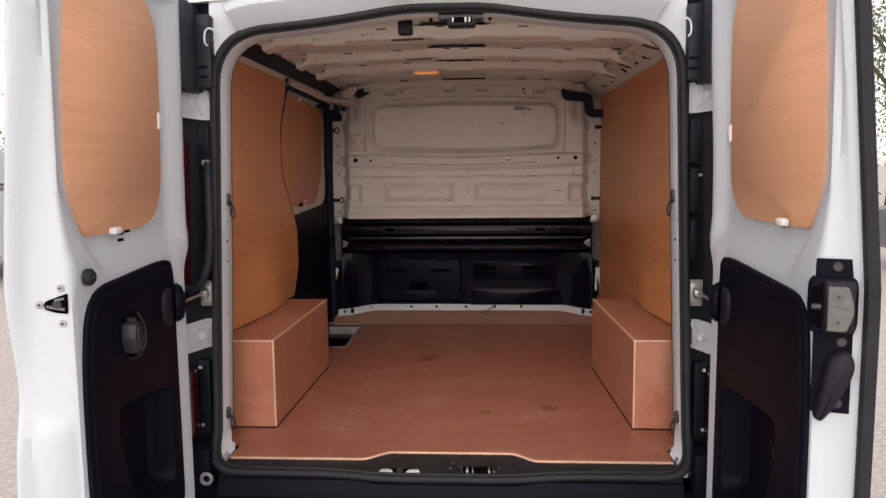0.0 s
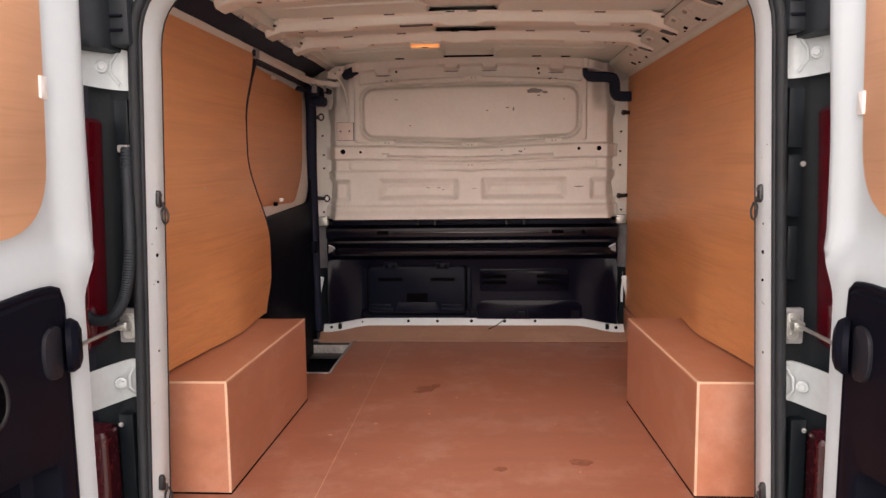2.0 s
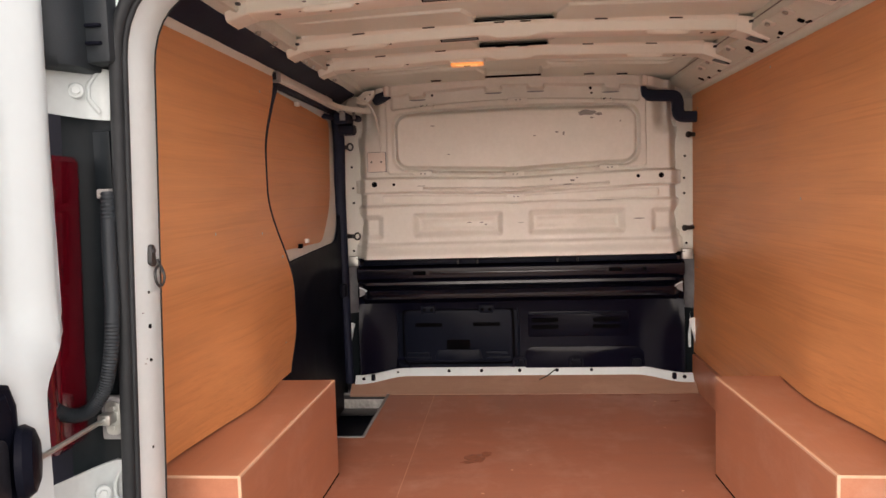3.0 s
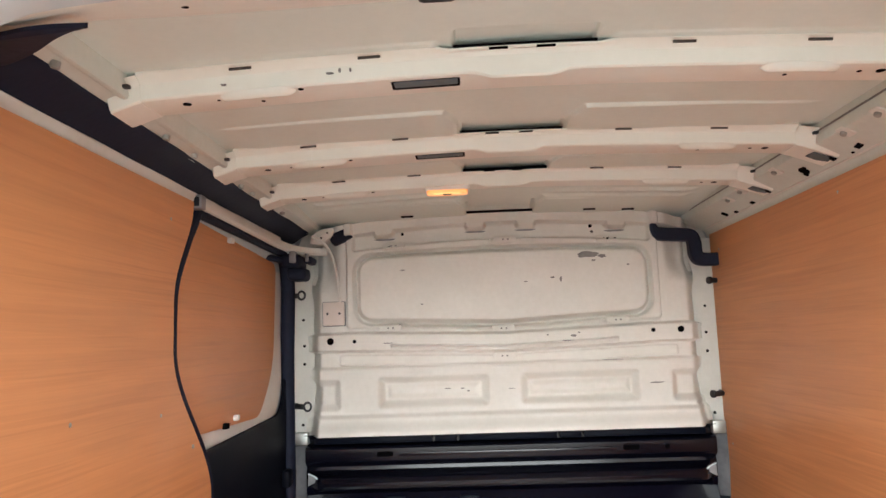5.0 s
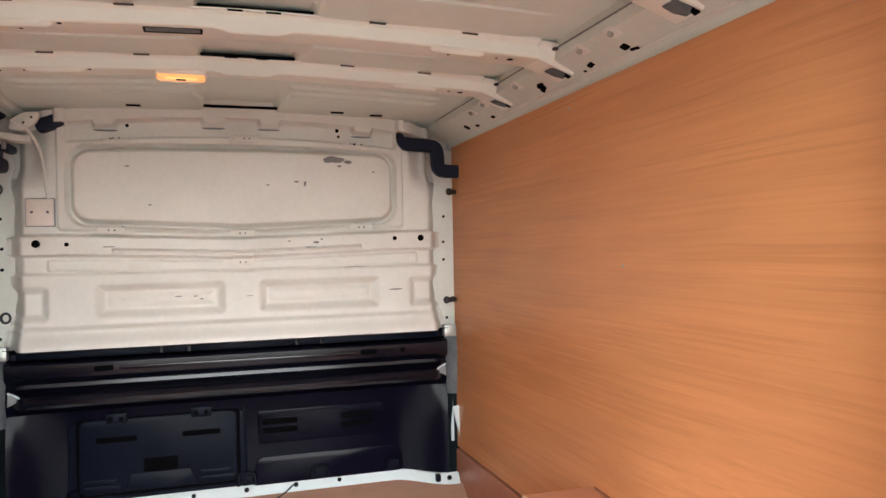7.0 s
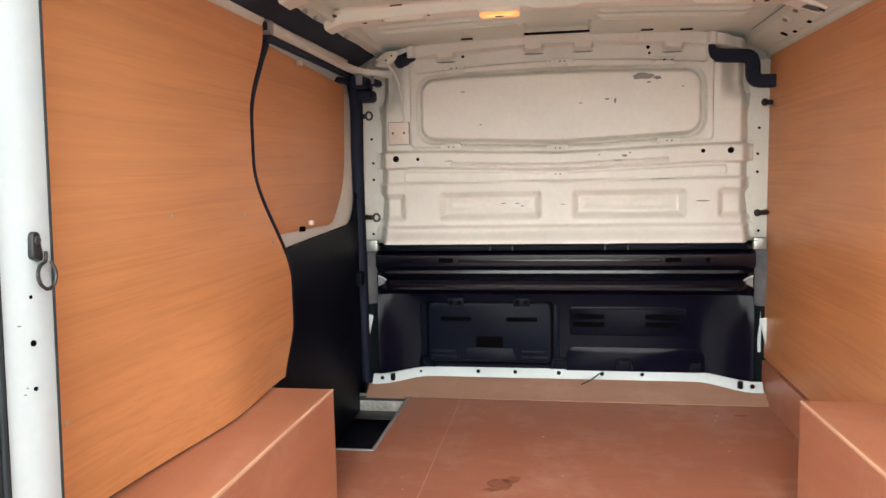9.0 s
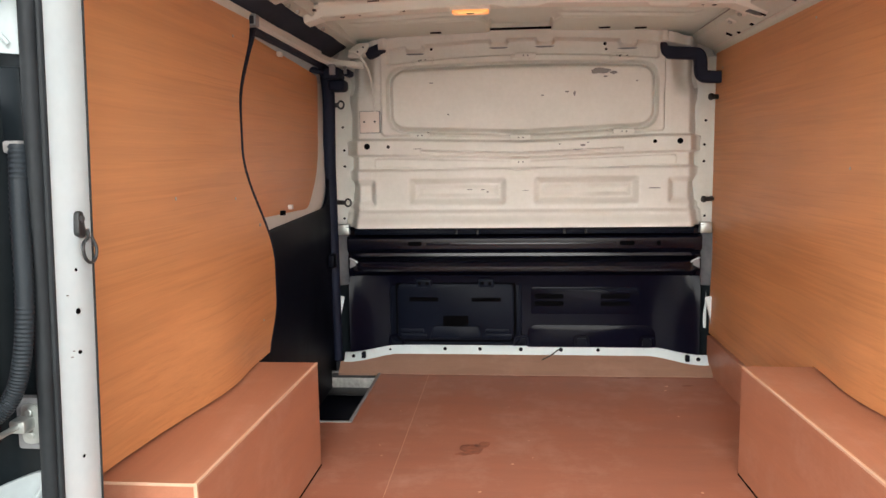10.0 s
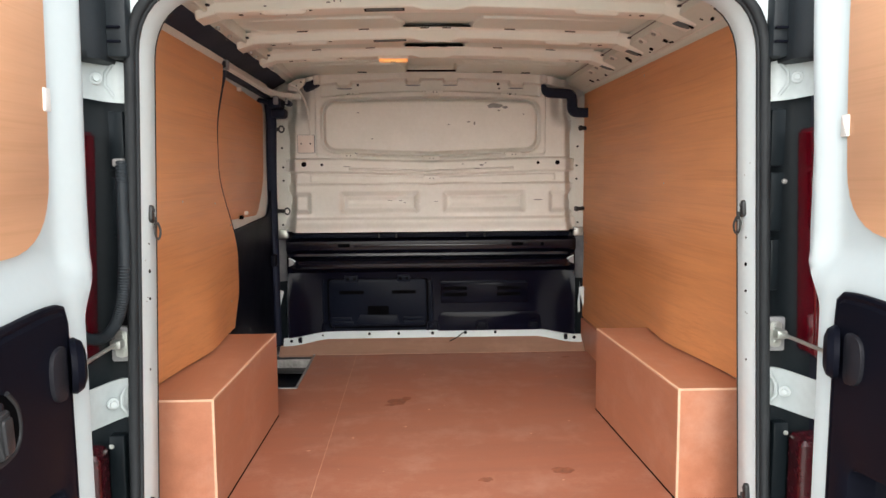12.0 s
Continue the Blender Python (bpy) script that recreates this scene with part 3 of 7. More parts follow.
def roof_bow(y0, deep, lamp):
    bm_ = bmesh.new()
    xs = steps(-BOW_END, BOW_END, 80)
    rows = [bow_section(x, y0, deep) for x in xs]
    sheet(bm_, lambda i, j: rows[i][j], range(len(xs)), range(len(rows[0])), (0, 0, 0.004))
    for sx in (-1, 1):
        pad = rounded([(sx * 0.410, 0.002, 0.03), (sx * 0.515, 0.002, 0.03), (sx * 0.545, 0.026, 0.03), (sx * 0.510, 0.046, 0.03), (sx * 0.430, 0.046, 0.03), (sx * 0.392, 0.026, 0.03)], 6)
        place = lambda p, h: Vector((p.x, y0 + p.y * deep, 1.9545 + camber(p.x) - h * (1 - 0.72 * ramp01(p.y, 0.010, 0.046))))
        loft(bm_, [[place(q, h) for q in shifted(pad, -d)] for d, h in ((0.0, 0.0), (0.003, 0.005), (0.007, 0.009), (0.012, 0.0118), (0.017, 0.0128))], caps=True)
    bow = part("roof_bow", bm_, WHITEPRIMER, van, "off-white pressed steel roof bow", 22)

    def dark(lo, hi, name="gap"):
        b = bmesh.new()
        box(b, lo, hi)
        part(name, b, VOID, bow)

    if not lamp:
        # black slab and lighter blue-grey patch paint the slot's shaded depth
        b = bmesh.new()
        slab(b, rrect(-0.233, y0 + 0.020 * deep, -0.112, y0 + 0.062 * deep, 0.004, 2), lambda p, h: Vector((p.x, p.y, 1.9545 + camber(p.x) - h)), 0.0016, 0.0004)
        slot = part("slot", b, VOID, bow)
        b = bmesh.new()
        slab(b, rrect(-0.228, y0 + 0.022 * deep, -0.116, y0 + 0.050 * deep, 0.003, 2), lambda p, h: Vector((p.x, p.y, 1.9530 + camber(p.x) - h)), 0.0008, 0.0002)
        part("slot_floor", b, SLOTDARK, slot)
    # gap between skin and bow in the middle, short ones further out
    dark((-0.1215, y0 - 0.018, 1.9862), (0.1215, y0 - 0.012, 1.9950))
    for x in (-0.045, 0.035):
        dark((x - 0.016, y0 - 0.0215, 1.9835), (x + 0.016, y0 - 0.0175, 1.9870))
    for x in (-0.485, -0.264, 0.264, 0.485):
        b = bmesh.new()
        corners = [Vector((x + s_ * 0.019, y0 + dy, 1.9862 + camber(x + s_ * 0.019) + dz)) for s_, dy, dz in ((-1, -0.0230, -0.0032), (1, -0.0230, -0.0032), (1, -0.0230, 0.0003), (-1, -0.0230, 0.0003))]
        loft(b, [corners, [c + Vector((0, 0.0045, 0)) for c in corners]], caps=True)
        part("gap", b, SLIT, bow)
    for x, y, r in ((-0.60, 0.04, 0.008), (-0.541, 0.036, 0.003), (-0.468, 0.060, 0.004), (-0.390, 0.018, 0.005), (0.035, 0.052, 0.004), (0.06, 0.040, 0.005), (0.455, 0.056, 0.004), (0.575, 0.042, 0.004), (0.61, 0.040, 0.008)):
        b = bmesh.new()
        disc(b, (x, y0 + y * deep, 1.9538 + camber(x)), (0, 0, -1), r, 0.0016, 10)
        part("hole", b, VOID, bow)
    if y0 < 0.7:
        for k, (x, z, w, h) in enumerate(((-0.335, -0.020, 0.016, 0.005), (-0.318, -0.016, 0.006, 0.009), (-0.300, -0.017, 0.005, 0.008), (-0.52, -0.024, 0.012, 0.004))):
            b = bmesh.new()
            blob(b, (x, y0 + 0.0012, 1.990 + camber(x) + z), (1, 0, 0), (0, 0.16, 0.98), w, h, 0.003, 300 + k, 9)
            part("paint_chip", b, CHIP, bow)
    # sloping gussets at both ends
    for sx in (-1, 1):
        tip, fall, spread = (0.728, 0.017, 0.004) if sx < 0 else (0.774, 0.036, 0.024)
        a = bow_section(sx * BOW_END, y0, deep)
        # a blunt solid end, a little proud of the bow so that its fold shows
        grow = [Vector((0, -0.002 if k < 5 else 0.0, -0.0022)) for k in range(len(a))]
        reach = tip - BOW_END
        lean_back = lambda k, f: -spread * f if k < 3 else 0.006 * f
        rows = [[p + g + Vector((sx * reach * f, lean_back(k, f), -fall * f * lerp(0.85, 1.0, f) * (0.75 if k < 3 and sx > 0 else 1.0))) for k, (p, g) in enumerate(zip(a, grow))] for f in (0.0, 0.30, 0.93)]
        rows.append([p + Vector((sx * 0.004, 0.004, 0.006)) for p in rows[-1]])
        b = bmesh.new()
        loft(b, rows, caps=True)
        br = part("end_bracket", b, WHITEPRIMER, bow, "", 22)
        if sx > 0:
            # opening in the bracket's underside, with grey metal behind it
            under = lambda p, h: Vector((BOW_END + reach * p.x, y0 + p.y * deep, rows[0][5].z - fall * p.x * lerp(0.85, 1.0, p.x) - 0.0018 - h))
            b = bmesh.new()
            slab(b, rounded([(0.42, 0.016, 0.01), (0.82, 0.014, 0.01), (0.86, 0.050, 0.01), (0.66, 0.062, 0.01), (0.40, 0.058, 0.01)], 3), under, 0.0016, 0.0004)
            part("bracket_hole", b, SLOTDARK, br, "dark opening with blue-grey metal behind")
            b = bmesh.new()
            slab(b, rounded([(0.72, 0.012, 0.01), (0.90, 0.012, 0.01), (0.92, 0.034, 0.01), (0.80, 0.030, 0.01)], 2), lambda p, h: under(p, h + 0.0014), 0.0012, 0.0003)
            part("bracket_notch", b, VOID, br)
        b = bmesh.new()
        knob = BOW_END + (0.008 if sx < 0 else 0.030)
        box(b, (min(sx * knob, sx * (knob + 0.012)), y0 - 0.026, 1.946), (max(sx * knob, sx * (knob + 0.012)), y0 - 0.014, 1.953), 0.002)
        part("dark_corner", b, DARKMETAL, br)
    return bow


for y0, lamp in zip(BOWS, (False, False, True)):
    roof_bow(y0, 1.0 if not lamp else 0.85, lamp)
# gap over the bulkhead
bm = bmesh.new()
box(bm, (-0.121, 2.040, 1.9630), (0.121, 2.050, 1.9710))
gap = part("roof_gap", bm, VOID, van)
for x in (-0.34, 0.33, 0.47):
    bm = bmesh.new()
    box(bm, (x - 0.022, 2.052, 1.9545 + camber(x) + 0.012), (x + 0.022, 2.060, 1.9595 + camber(x) + 0.012))
    part("short_slit", bm, VOID, gap)
lamp_y = BOWS[2] + 0.038
bm = bmesh.new()
slab(bm, rrect(-0.238, -0.028, -0.104, 0.028, 0.016), lambda p, h: Vector((p.x, lamp_y + p.y, 1.957 - h)), 0.018, 0.007)
lamp = part("interior_lamp", bm, WHITEPLASTIC, van, "small lit interior lamp with an amber glow")
bm = bmesh.new()
slab(bm, rrect(-0.232, -0.030, -0.110, 0.023, 0.014), lambda p, h: Vector((p.x, lamp_y + p.y, 1.941 - h)), 0.009, 0.004)
part("lens", bm, LAMPGLOW, lamp, "glowing amber lens")
bm = bmesh.new()
slab(bm, rrect(-0.212, -0.027, -0.130, -0.008, 0.008), lambda p, h: Vector((p.x, lamp_y + p.y, 1.9322 - h)), 0.0016, 0.0006)
part("bulb_glow", bm, BULBGLOW, lamp, "pale yellow glow of the bulb")
bm = bmesh.new()
box(bm, (-0.184, lamp_y - 0.020, 1.928), (-0.158, lamp_y - 0.010, 1.9335), 0.002)
part("switch", bm, GREYPLASTIC, lamp)

# side rails under the roof
RAIL_IN, RAIL_OUT = Vector((0.690, 1.938)), Vector((0.795, 1.888))
RAIL = ((0.8045, 1.864), (0.8035, 1.874), (0.800, 1.883), (0.795, 1.888), (0.748, 1.9104), (0.712, 1.9275), (0.7105, 1.933), (0.7105, 1.978))
bm = bmesh.new()
sheet(bm, lambda u, v: Vector((RAIL[v][0], u, RAIL[v][1])), steps(0.13, 2.24, 40), range(len(RAIL)), (0.006, 0, 0.006))
rail = part("roof_rail", bm, RAILPRIMER, van, "off-white pressed roof rail with dark holes")
rail_down = Vector((-0.43, 0, -0.903))
rail_across = Vector((0.903, 0, -0.43))


def rail_point(y, s):
    p = RAIL_IN.lerp(RAIL_OUT, s)
    return Vector((p.x, y, p.y))


rnd = random.Random(4)
# y, share of the way across the rail, half length, half width, turn
for y, s, w, h, turn in ((0.384, 0.54, 0.014, 0.013, 0), (0.392, 0.71, 0.007, 0.013, 0), (0.406, 0.43, 0.004, 0.003, 0), (0.420, 0.59, 0.006, 0.005, 0), (0.351, 0.73, 0.005, 0.005, 0), (0.496, 0.81, 0.014, 0.0045, 12), (0.539, 0.66, 0.004, 0.005, 0),
                         (0.868, 0.73, 0.013, 0.009, 8), (0.852, 0.87, 0.014, 0.004, -8), (1.023, 0.75, 0.014, 0.007, 10), (1.066, 0.83, 0.005, 0.003, 0), (1.281, 0.68, 0.016, 0.014, 25), (1.262, 0.60, 0.005, 0.005, 0), (1.300, 0.80, 0.006, 0.007, 0),
                         (1.916, 0.75, 0.013, 0.012, 15), (1.840, 0.87, 0.012, 0.006, 0), (1.684, 0.83, 0.012, 0.006, 0)):
    bm = bmesh.new()
    ct, st = math.cos(radians(turn)), math.sin(radians(turn))
    slab(bm, rrect(-w, -h, w, h, min(w, h) * (1.2 if y < 0.43 else rnd.uniform(0.35, 0.95)), 4), lambda p, k: rail_point(y, s) + Vector((0, 1, 0)) * (p.x * ct - p.y * st) + rail_across * (p.x * st + p.y * ct) + rail_down * k, 0.0020, 0.0005)
    part("rail_hole", bm, VOID, rail)
for y, s in ((0.330, 0.27), (0.844, 0.28), (0.982, 0.28), (1.36, 0.28), (1.746, 0.33), (1.62, 0.28)):
    bm = bmesh.new()
    disc(bm, rail_point(y, s), rail_down, 0.0075, 0.011, 8, 0.002)
    part("bolt", bm, ZINC, rail)
    bm = bmesh.new()
    slab(bm, rrect(-0.020, -0.016, 0.012, 0.020, 0.006, 3), lambda p, k: rail_point(y, s) + Vector((0, 1, 0)) * p.x + rail_across * p.y + rail_down * k, 0.0035, 0.0015)
    part("bolt_tab", bm, PRIMER, rail)
# seam pressed along the rail's foot
bm = bmesh.new()
tube(bm, [rail_point(y, 0.93) + rail_down * 0.0005 for y in (0.14, 0.9, 1.6, 2.2)], 0.0028, 6)
part("pressed_bead", bm, PRIMER, rail)

# dark joint between skin and rails
for ya, yb in ((0.36, 0.572), (0.705, 1.082), (1.212, 1.474), (1.60, 2.12)):
    bm = bmesh.new()
    box(bm, (0.7078, ya, 1.9510), (0.7095, yb, 1.9550))
    part("roof_joint", bm, CHIP, van)

LRAIL = ((-0.806, 1.862), (-0.798, 1.868), (-0.792, 1.890), (-0.800, 1.900))
bm = bmesh.new()
sheet(bm, lambda u, v: Vector((LRAIL[v][0], u, LRAIL[v][1])), steps(0.13, 1.98, 30), range(len(LRAIL)), (-0.006, 0, 0.006))
part("sliding_door_track", bm, PRIMER, van, "off-white painted track over the side door")
NRAIL = ((-0.806, 1.886), (-0.790, 1.893), (-0.764, 1.910), (-0.735, 1.924), (-0.729, 1.932))
bm = bmesh.new()
sheet(bm, lambda u, v: Vector((NRAIL[v][0] + 0.0015 * math.sin(u * 17) * (v > 2), u, NRAIL[v][1] + 0.0015 * math.sin(u * 21))), steps(0.20, 2.16, 60), range(len(NRAIL)), (-0.006, 0, 0.006))
strip = part("rail_trim", bm, NAVY, van, "dark felt-like strip along the roof edge")
bm = bmesh.new()
tail = rounded([(-0.560, 0.222, 0.002), (-0.625, 0.219, 0.03), (-0.700, 0.240, 0.03), (-0.790, 0.250, 0.02), (-0.790, 0.330, 0.02), (-0.735, 0.330, 0.02), (-0.668, 0.292, 0.03), (-0.610, 0.245, 0.03)], 5)
slab(bm, tail, lambda p, h: Vector((p.x, p.y, 1.901 - h)), 0.006, 0.0025)
part("trim_end", bm, NAVY, strip)
bm = bmesh.new()
LEDGE = ((-0.7345, 1.9275), (-0.732, 1.932), (-0.712, 1.9405), (-0.7055, 1.9410), (-0.7020, 1.9365), (-0.6965, 1.9345), (-0.6900, 1.9360), (-0.6875, 1.9410), (-0.6860, 1.978))
sheet(bm, lambda u, v: Vector((LEDGE[v][0], u, LEDGE[v][1])), steps(0.13, 2.24, 30), range(len(LEDGE)), (0, 0, 0.006))
left_rail = part("roof_rail", bm, RAILPRIMER, van, "off-white pressed roof rail with dark holes")
for y in (0.42, 0.82, 0.97, 1.30, 1.40, 1.72):
    bm = bmesh.new()
    disc(bm, (-0.718, y, 1.9375), (-0.17, 0, -1), 0.008, 0.011, 8, 0.002)
    part("bolt", bm, ZINC, left_rail)
# curved end of the track, running to the bulkhead
TRACK = smooth_path([(-0.799, 1.20, 1.872), (-0.799, 1.50, 1.870), (-0.798, 1.75, 1.867), (-0.790, 1.95, 1.861), (-0.755, 2.05, 1.854), (-0.690, 2.10, 1.850), (-0.650, 2.105, 1.848)], 8)


def channel_along(b, pts, sec):
    """A pressed channel along pts: sec holds (across, up) pairs."""
    loops = []
    for i_, p in enumerate(pts):
        d = pts[min(i_ + 1, len(pts) - 1)] - pts[max(i_ - 1, 0)]
        across = Vector((d.y, -d.x, 0)).normalized()
        loops.append([p + across * a_ + Vector((0, 0, z_)) for a_, z_ in sec])
    loft(b, loops, caps=True)


bm = bmesh.new()
channel_along(bm, TRACK, [(-0.004, 0.014), (0.014, 0.012), (0.016, 0.008), (0.016, -0.008), (0.011, -0.012), (0.009, -0.006), (0.006, -0.006), (0.004, -0.013), (-0.004, -0.014)])
track = part("sliding_door_track", bm, PRIMER, van, "off-white painted track end bending to the bulkhead")
bm = bmesh.new()
box(bm, (-0.812, 1.172, 1.852), (-0.778, 1.204, 1.888), 0.004)
clip = part("track_end", bm, GREYPAINT, track, "grey square end piece of the track")
bm = bmesh.new()
box(bm, (-0.806, 1.168, 1.858), (-0.784, 1.174, 1.882), 0.003)
part("mouth", bm, GREYPLASTIC, clip)
# roller bracket where the side door runs in
bm = bmesh.new()
box(bm, (-0.800, 2.00, 1.786), (-0.735, 2.14, 1.836), 0.014, segments=3)
roller = part("door_roller_bracket", bm, NAVY, van, "dark moulded roller bracket at the door track")
for lo, hi, mat_, r in (((-0.792, 2.05, 1.742), (-0.722, 2.15, 1.790), NAVY, 0.016), ((-0.724, 2.03, 1.800), (-0.692, 2.12, 1.826), NAVY, 0.010), ((-0.768, 1.992, 1.800), (-0.744, 2.02, 1.842), GREYPAINT, 0.004), ((-0.716, 2.022, 1.806), (-0.704, 2.034, 1.836), GREYPAINT, 0.003)):
    bm = bmesh.new()
    box(bm, lo, hi, r, segments=3)
    part("bracket_block", bm, mat_, roller)
bm = bmesh.new()
tube(bm, smooth_path([(-0.842, 1.93, 1.812), (-0.825, 1.97, 1.818), (-0.800, 2.01, 1.812)], 5), 0.012, 8)
part("bracket_arm", bm, NAVY, roller)

# ---- outer walls that close the load bay ----
for side in (-1, 1):
    prof = ((0.90, 0.42), (0.935, 0.60), (0.945, 0.95), (0.935, 1.25), (0.895, 1.60), (0.845, 1.85), (0.79, 1.975), (0.72, 2.012), (0.64, 1.990))
    bm = bmesh.new()
    sheet(bm, lambda u, v: Vector((side * prof[v][0], u, prof[v][1])), steps(0.10, 2.35, 12), range(len(prof)), (side * -0.02, 0, -0.004))
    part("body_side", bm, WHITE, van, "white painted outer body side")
bm = bmesh.new()
box(bm, (-0.95, 2.325, 0.42), (0.95, 2.36, 2.02), 0.01)
part("front_wall", bm, WHITE, van)
bm = bmesh.new()
box(bm, (-0.92, 0.0, 0.40), (0.92, 2.33, 0.425))
part("underbody", bm, PLASTIC, van)
for side in (-1, 1):
    bm = bmesh.new()
    ring_ = lambda r, x: [Vector((x, 0.70 + r * math.cos(a * math.pi / 16), 0.335 + r * math.sin(a * math.pi / 16))) for a in range(32)]
    loft(bm, [ring_(0.21, side * 0.90), ring_(0.31, side * 0.905), ring_(0.335, side * 0.88), ring_(0.335, side * 0.72), ring_(0.31, side * 0.70), ring_(0.21, side * 0.705), ring_(0.21, side * 0.90)])
    wheel = part("wheel", bm, RUBBER, van)
    bm = bmesh.new()
    disc(bm, (side * 0.72, 0.70, 0.335), (side, 0, 0), 0.208, 0.16, 28, 0.01)
    part("rim", bm, DARKMETAL, wheel)

# ---- rear sill and bumper ----
bm = bmesh.new()


def sill_edge(x):
    return lerp(0.026, 0.086, 1 - ramp01(abs(x - 0.005), 0.19, 0.285))


SILL = ((0.03, 0.525), (0.004, 0.535), (-0.004, 0.531), (-0.016, 0.526), (-0.034, 0.524), (-0.042, 0.520), (-0.056, 0.512))
sheet(bm, lambda u, v: Vector((u, SILL[v][0] + (sill_edge(u) - 0.004) * (1.0, 1.0, 1.0, 0.6, 0.25, 0, 0)[v], SILL[v][1] - 0.013 * (1 - ramp01(abs(u), 0.2, 0.3)) * (v > 5) + 0.0015 * math.sin(u * 130) * (v in (2, 3)))), steps(-0.715, 0.715, 150), range(len(SILL)), (0, 0, -0.01))
sill = part("rear_sill_cover", bm, DUSTY, van, "black ribbed plastic sill cover behind the ply floor", 30)
bm = bmesh.new()
FACE = ((-0.053, 0.513), (-0.064, 0.506), (-0.070, 0.490), (-0.078, 0.455))
sheet(bm, lambda u, v: Vector((u, FACE[v][0], FACE[v][1] - 0.013 * (1 - ramp01(abs(u), 0.2, 0.3)))), steps(-0.715, 0.715, 60), range(len(FACE)), (0, 0.004, -0.008))
part("sill_face", bm, PLASTIC, sill, "black plastic face below the sill")
# two pale striker plates either side of a bolt, in a shallow recess
bm = bmesh.new()
slab(bm, rounded([(-0.216, -0.045, 0.004), (-0.080, -0.045, 0.004), (-0.098, -0.014, 0.012), (-0.198, -0.014, 0.012)], 4), lambda p, h: Vector((p.x, p.y, 0.5225 + h)), 0.0022, 0.0008)
recess = part("striker_recess", bm, VOID, sill)
for sx in (-1, 1):
    bm = bmesh.new()
    xa, xb, xc = -0.148 + sx * 0.064, -0.148 + sx * 0.020, -0.148 + sx * 0.030
    slab(bm, rounded([(xa, -0.046, 0.003), (xb, -0.046, 0.003), (xc, -0.026, 0.004), (xa - sx * 0.006, -0.026, 0.006)], 3), lambda p, h: Vector((p.x, p.y, 0.5245 + h)), 0.005, 0.002)
    part("striker_plate", bm, WHITEPLASTIC, recess)
bm = bmesh.new()
disc(bm, (-0.148, -0.034, 0.524), (0, -0.5, 1), 0.011, 0.006, 14, 0.002)
part("striker_bolt", bm, DARKMETAL, recess)
bm = bmesh.new()
box(bm, (0.043, -0.046, 0.516), (0.158, -0.012, 0.535), 0.003)
lock = part("floor_latch", bm, DARKMETAL, sill, "dark steel latch set in the sill")
bm = bmesh.new()
box(bm, (0.048, -0.050, 0.5175), (0.154, -0.018, 0.5372), 0.002)
part("latch_mouth", bm, VOID, lock)
for x0, x1, mat_ in ((0.060, 0.066, ZINC), (0.078, 0.081, ZINC), (0.128, 0.133, ZINC), (0.140, 0.150, DARKMETAL)):
    bm = bmesh.new()
    box(bm, (x0, -0.0525, 0.519), (x1, -0.024, 0.5385), 0.001)
    part("latch_tooth", bm, mat_, lock)
for x0, x1 in ((0.043, 0.072), (0.096, 0.152)):
    bm = bmesh.new()
    box(bm, (x0, -0.0535, 0.5125), (x1, -0.0455, 0.5185), 0.001)
    part("latch_lip", bm, ZINC, lock)
rnd = random.Random(33)
for k in range(40):
    x, v = rnd.uniform(-0.66, 0.66), rnd.uniform(0.1, 0.9)
    bm = bmesh.new()
    y = lerp(-0.034, -0.010 + (sill_edge(x) - 0.004) * 0.6, v)
    blob(bm, (x, y, 0.5245 + 0.006 * v), (1, 0, 0), (0, 1, 0.1), rnd.uniform(0.003, 0.012), rnd.uniform(0.002, 0.005), 0.0012, 700 + k, 8)
    part("grit", bm, GREYPLASTIC if k % 3 else CHIP, sill)
bm = bmesh.new()
BUMP = ((-0.060, 0.468), (-0.075, 0.452), (-0.11, 0.448), (-0.19, 0.442), (-0.215, 0.425), (-0.22, 0.30), (-0.19, 0.26), (-0.02, 0.26))
sheet(bm, lambda u, v: Vector((u, BUMP[v][0] + 0.06 * (abs(u) / 0.9) ** 4, BUMP[v][1] - 0.018 * (1 - ramp01(abs(u), 0.2, 0.3)) * (v < 2))), steps(-0.94, 0.94, 60), range(len(BUMP)), (0, 0.012, -0.004))
part("rear_bumper", bm, PLASTIC, van, "black moulded plastic rear bumper")
for side in (-1, 1):
    bm = bmesh.new()
    tube(bm, [Vector((side * 0.752 + 0.016 * math.cos(a * math.pi / 12), -0.066, 0.505 + 0.016 * math.sin(a * math.pi / 12))) for a in range(24)], 0.0055, 8, closed=True)
    if side < 0:
        part("grommet", bm, GREYPAINT, van, "pale ring grommet beside the sill")
    else:
        bm.free()
    bm = bmesh.new()
    box(bm, (side * 0.80 - 0.055, -0.06, 0.44), (side * 0.80 + 0.06, 0.05, 0.60), 0.02)
    part("corner_trim", bm, PLASTIC, van)

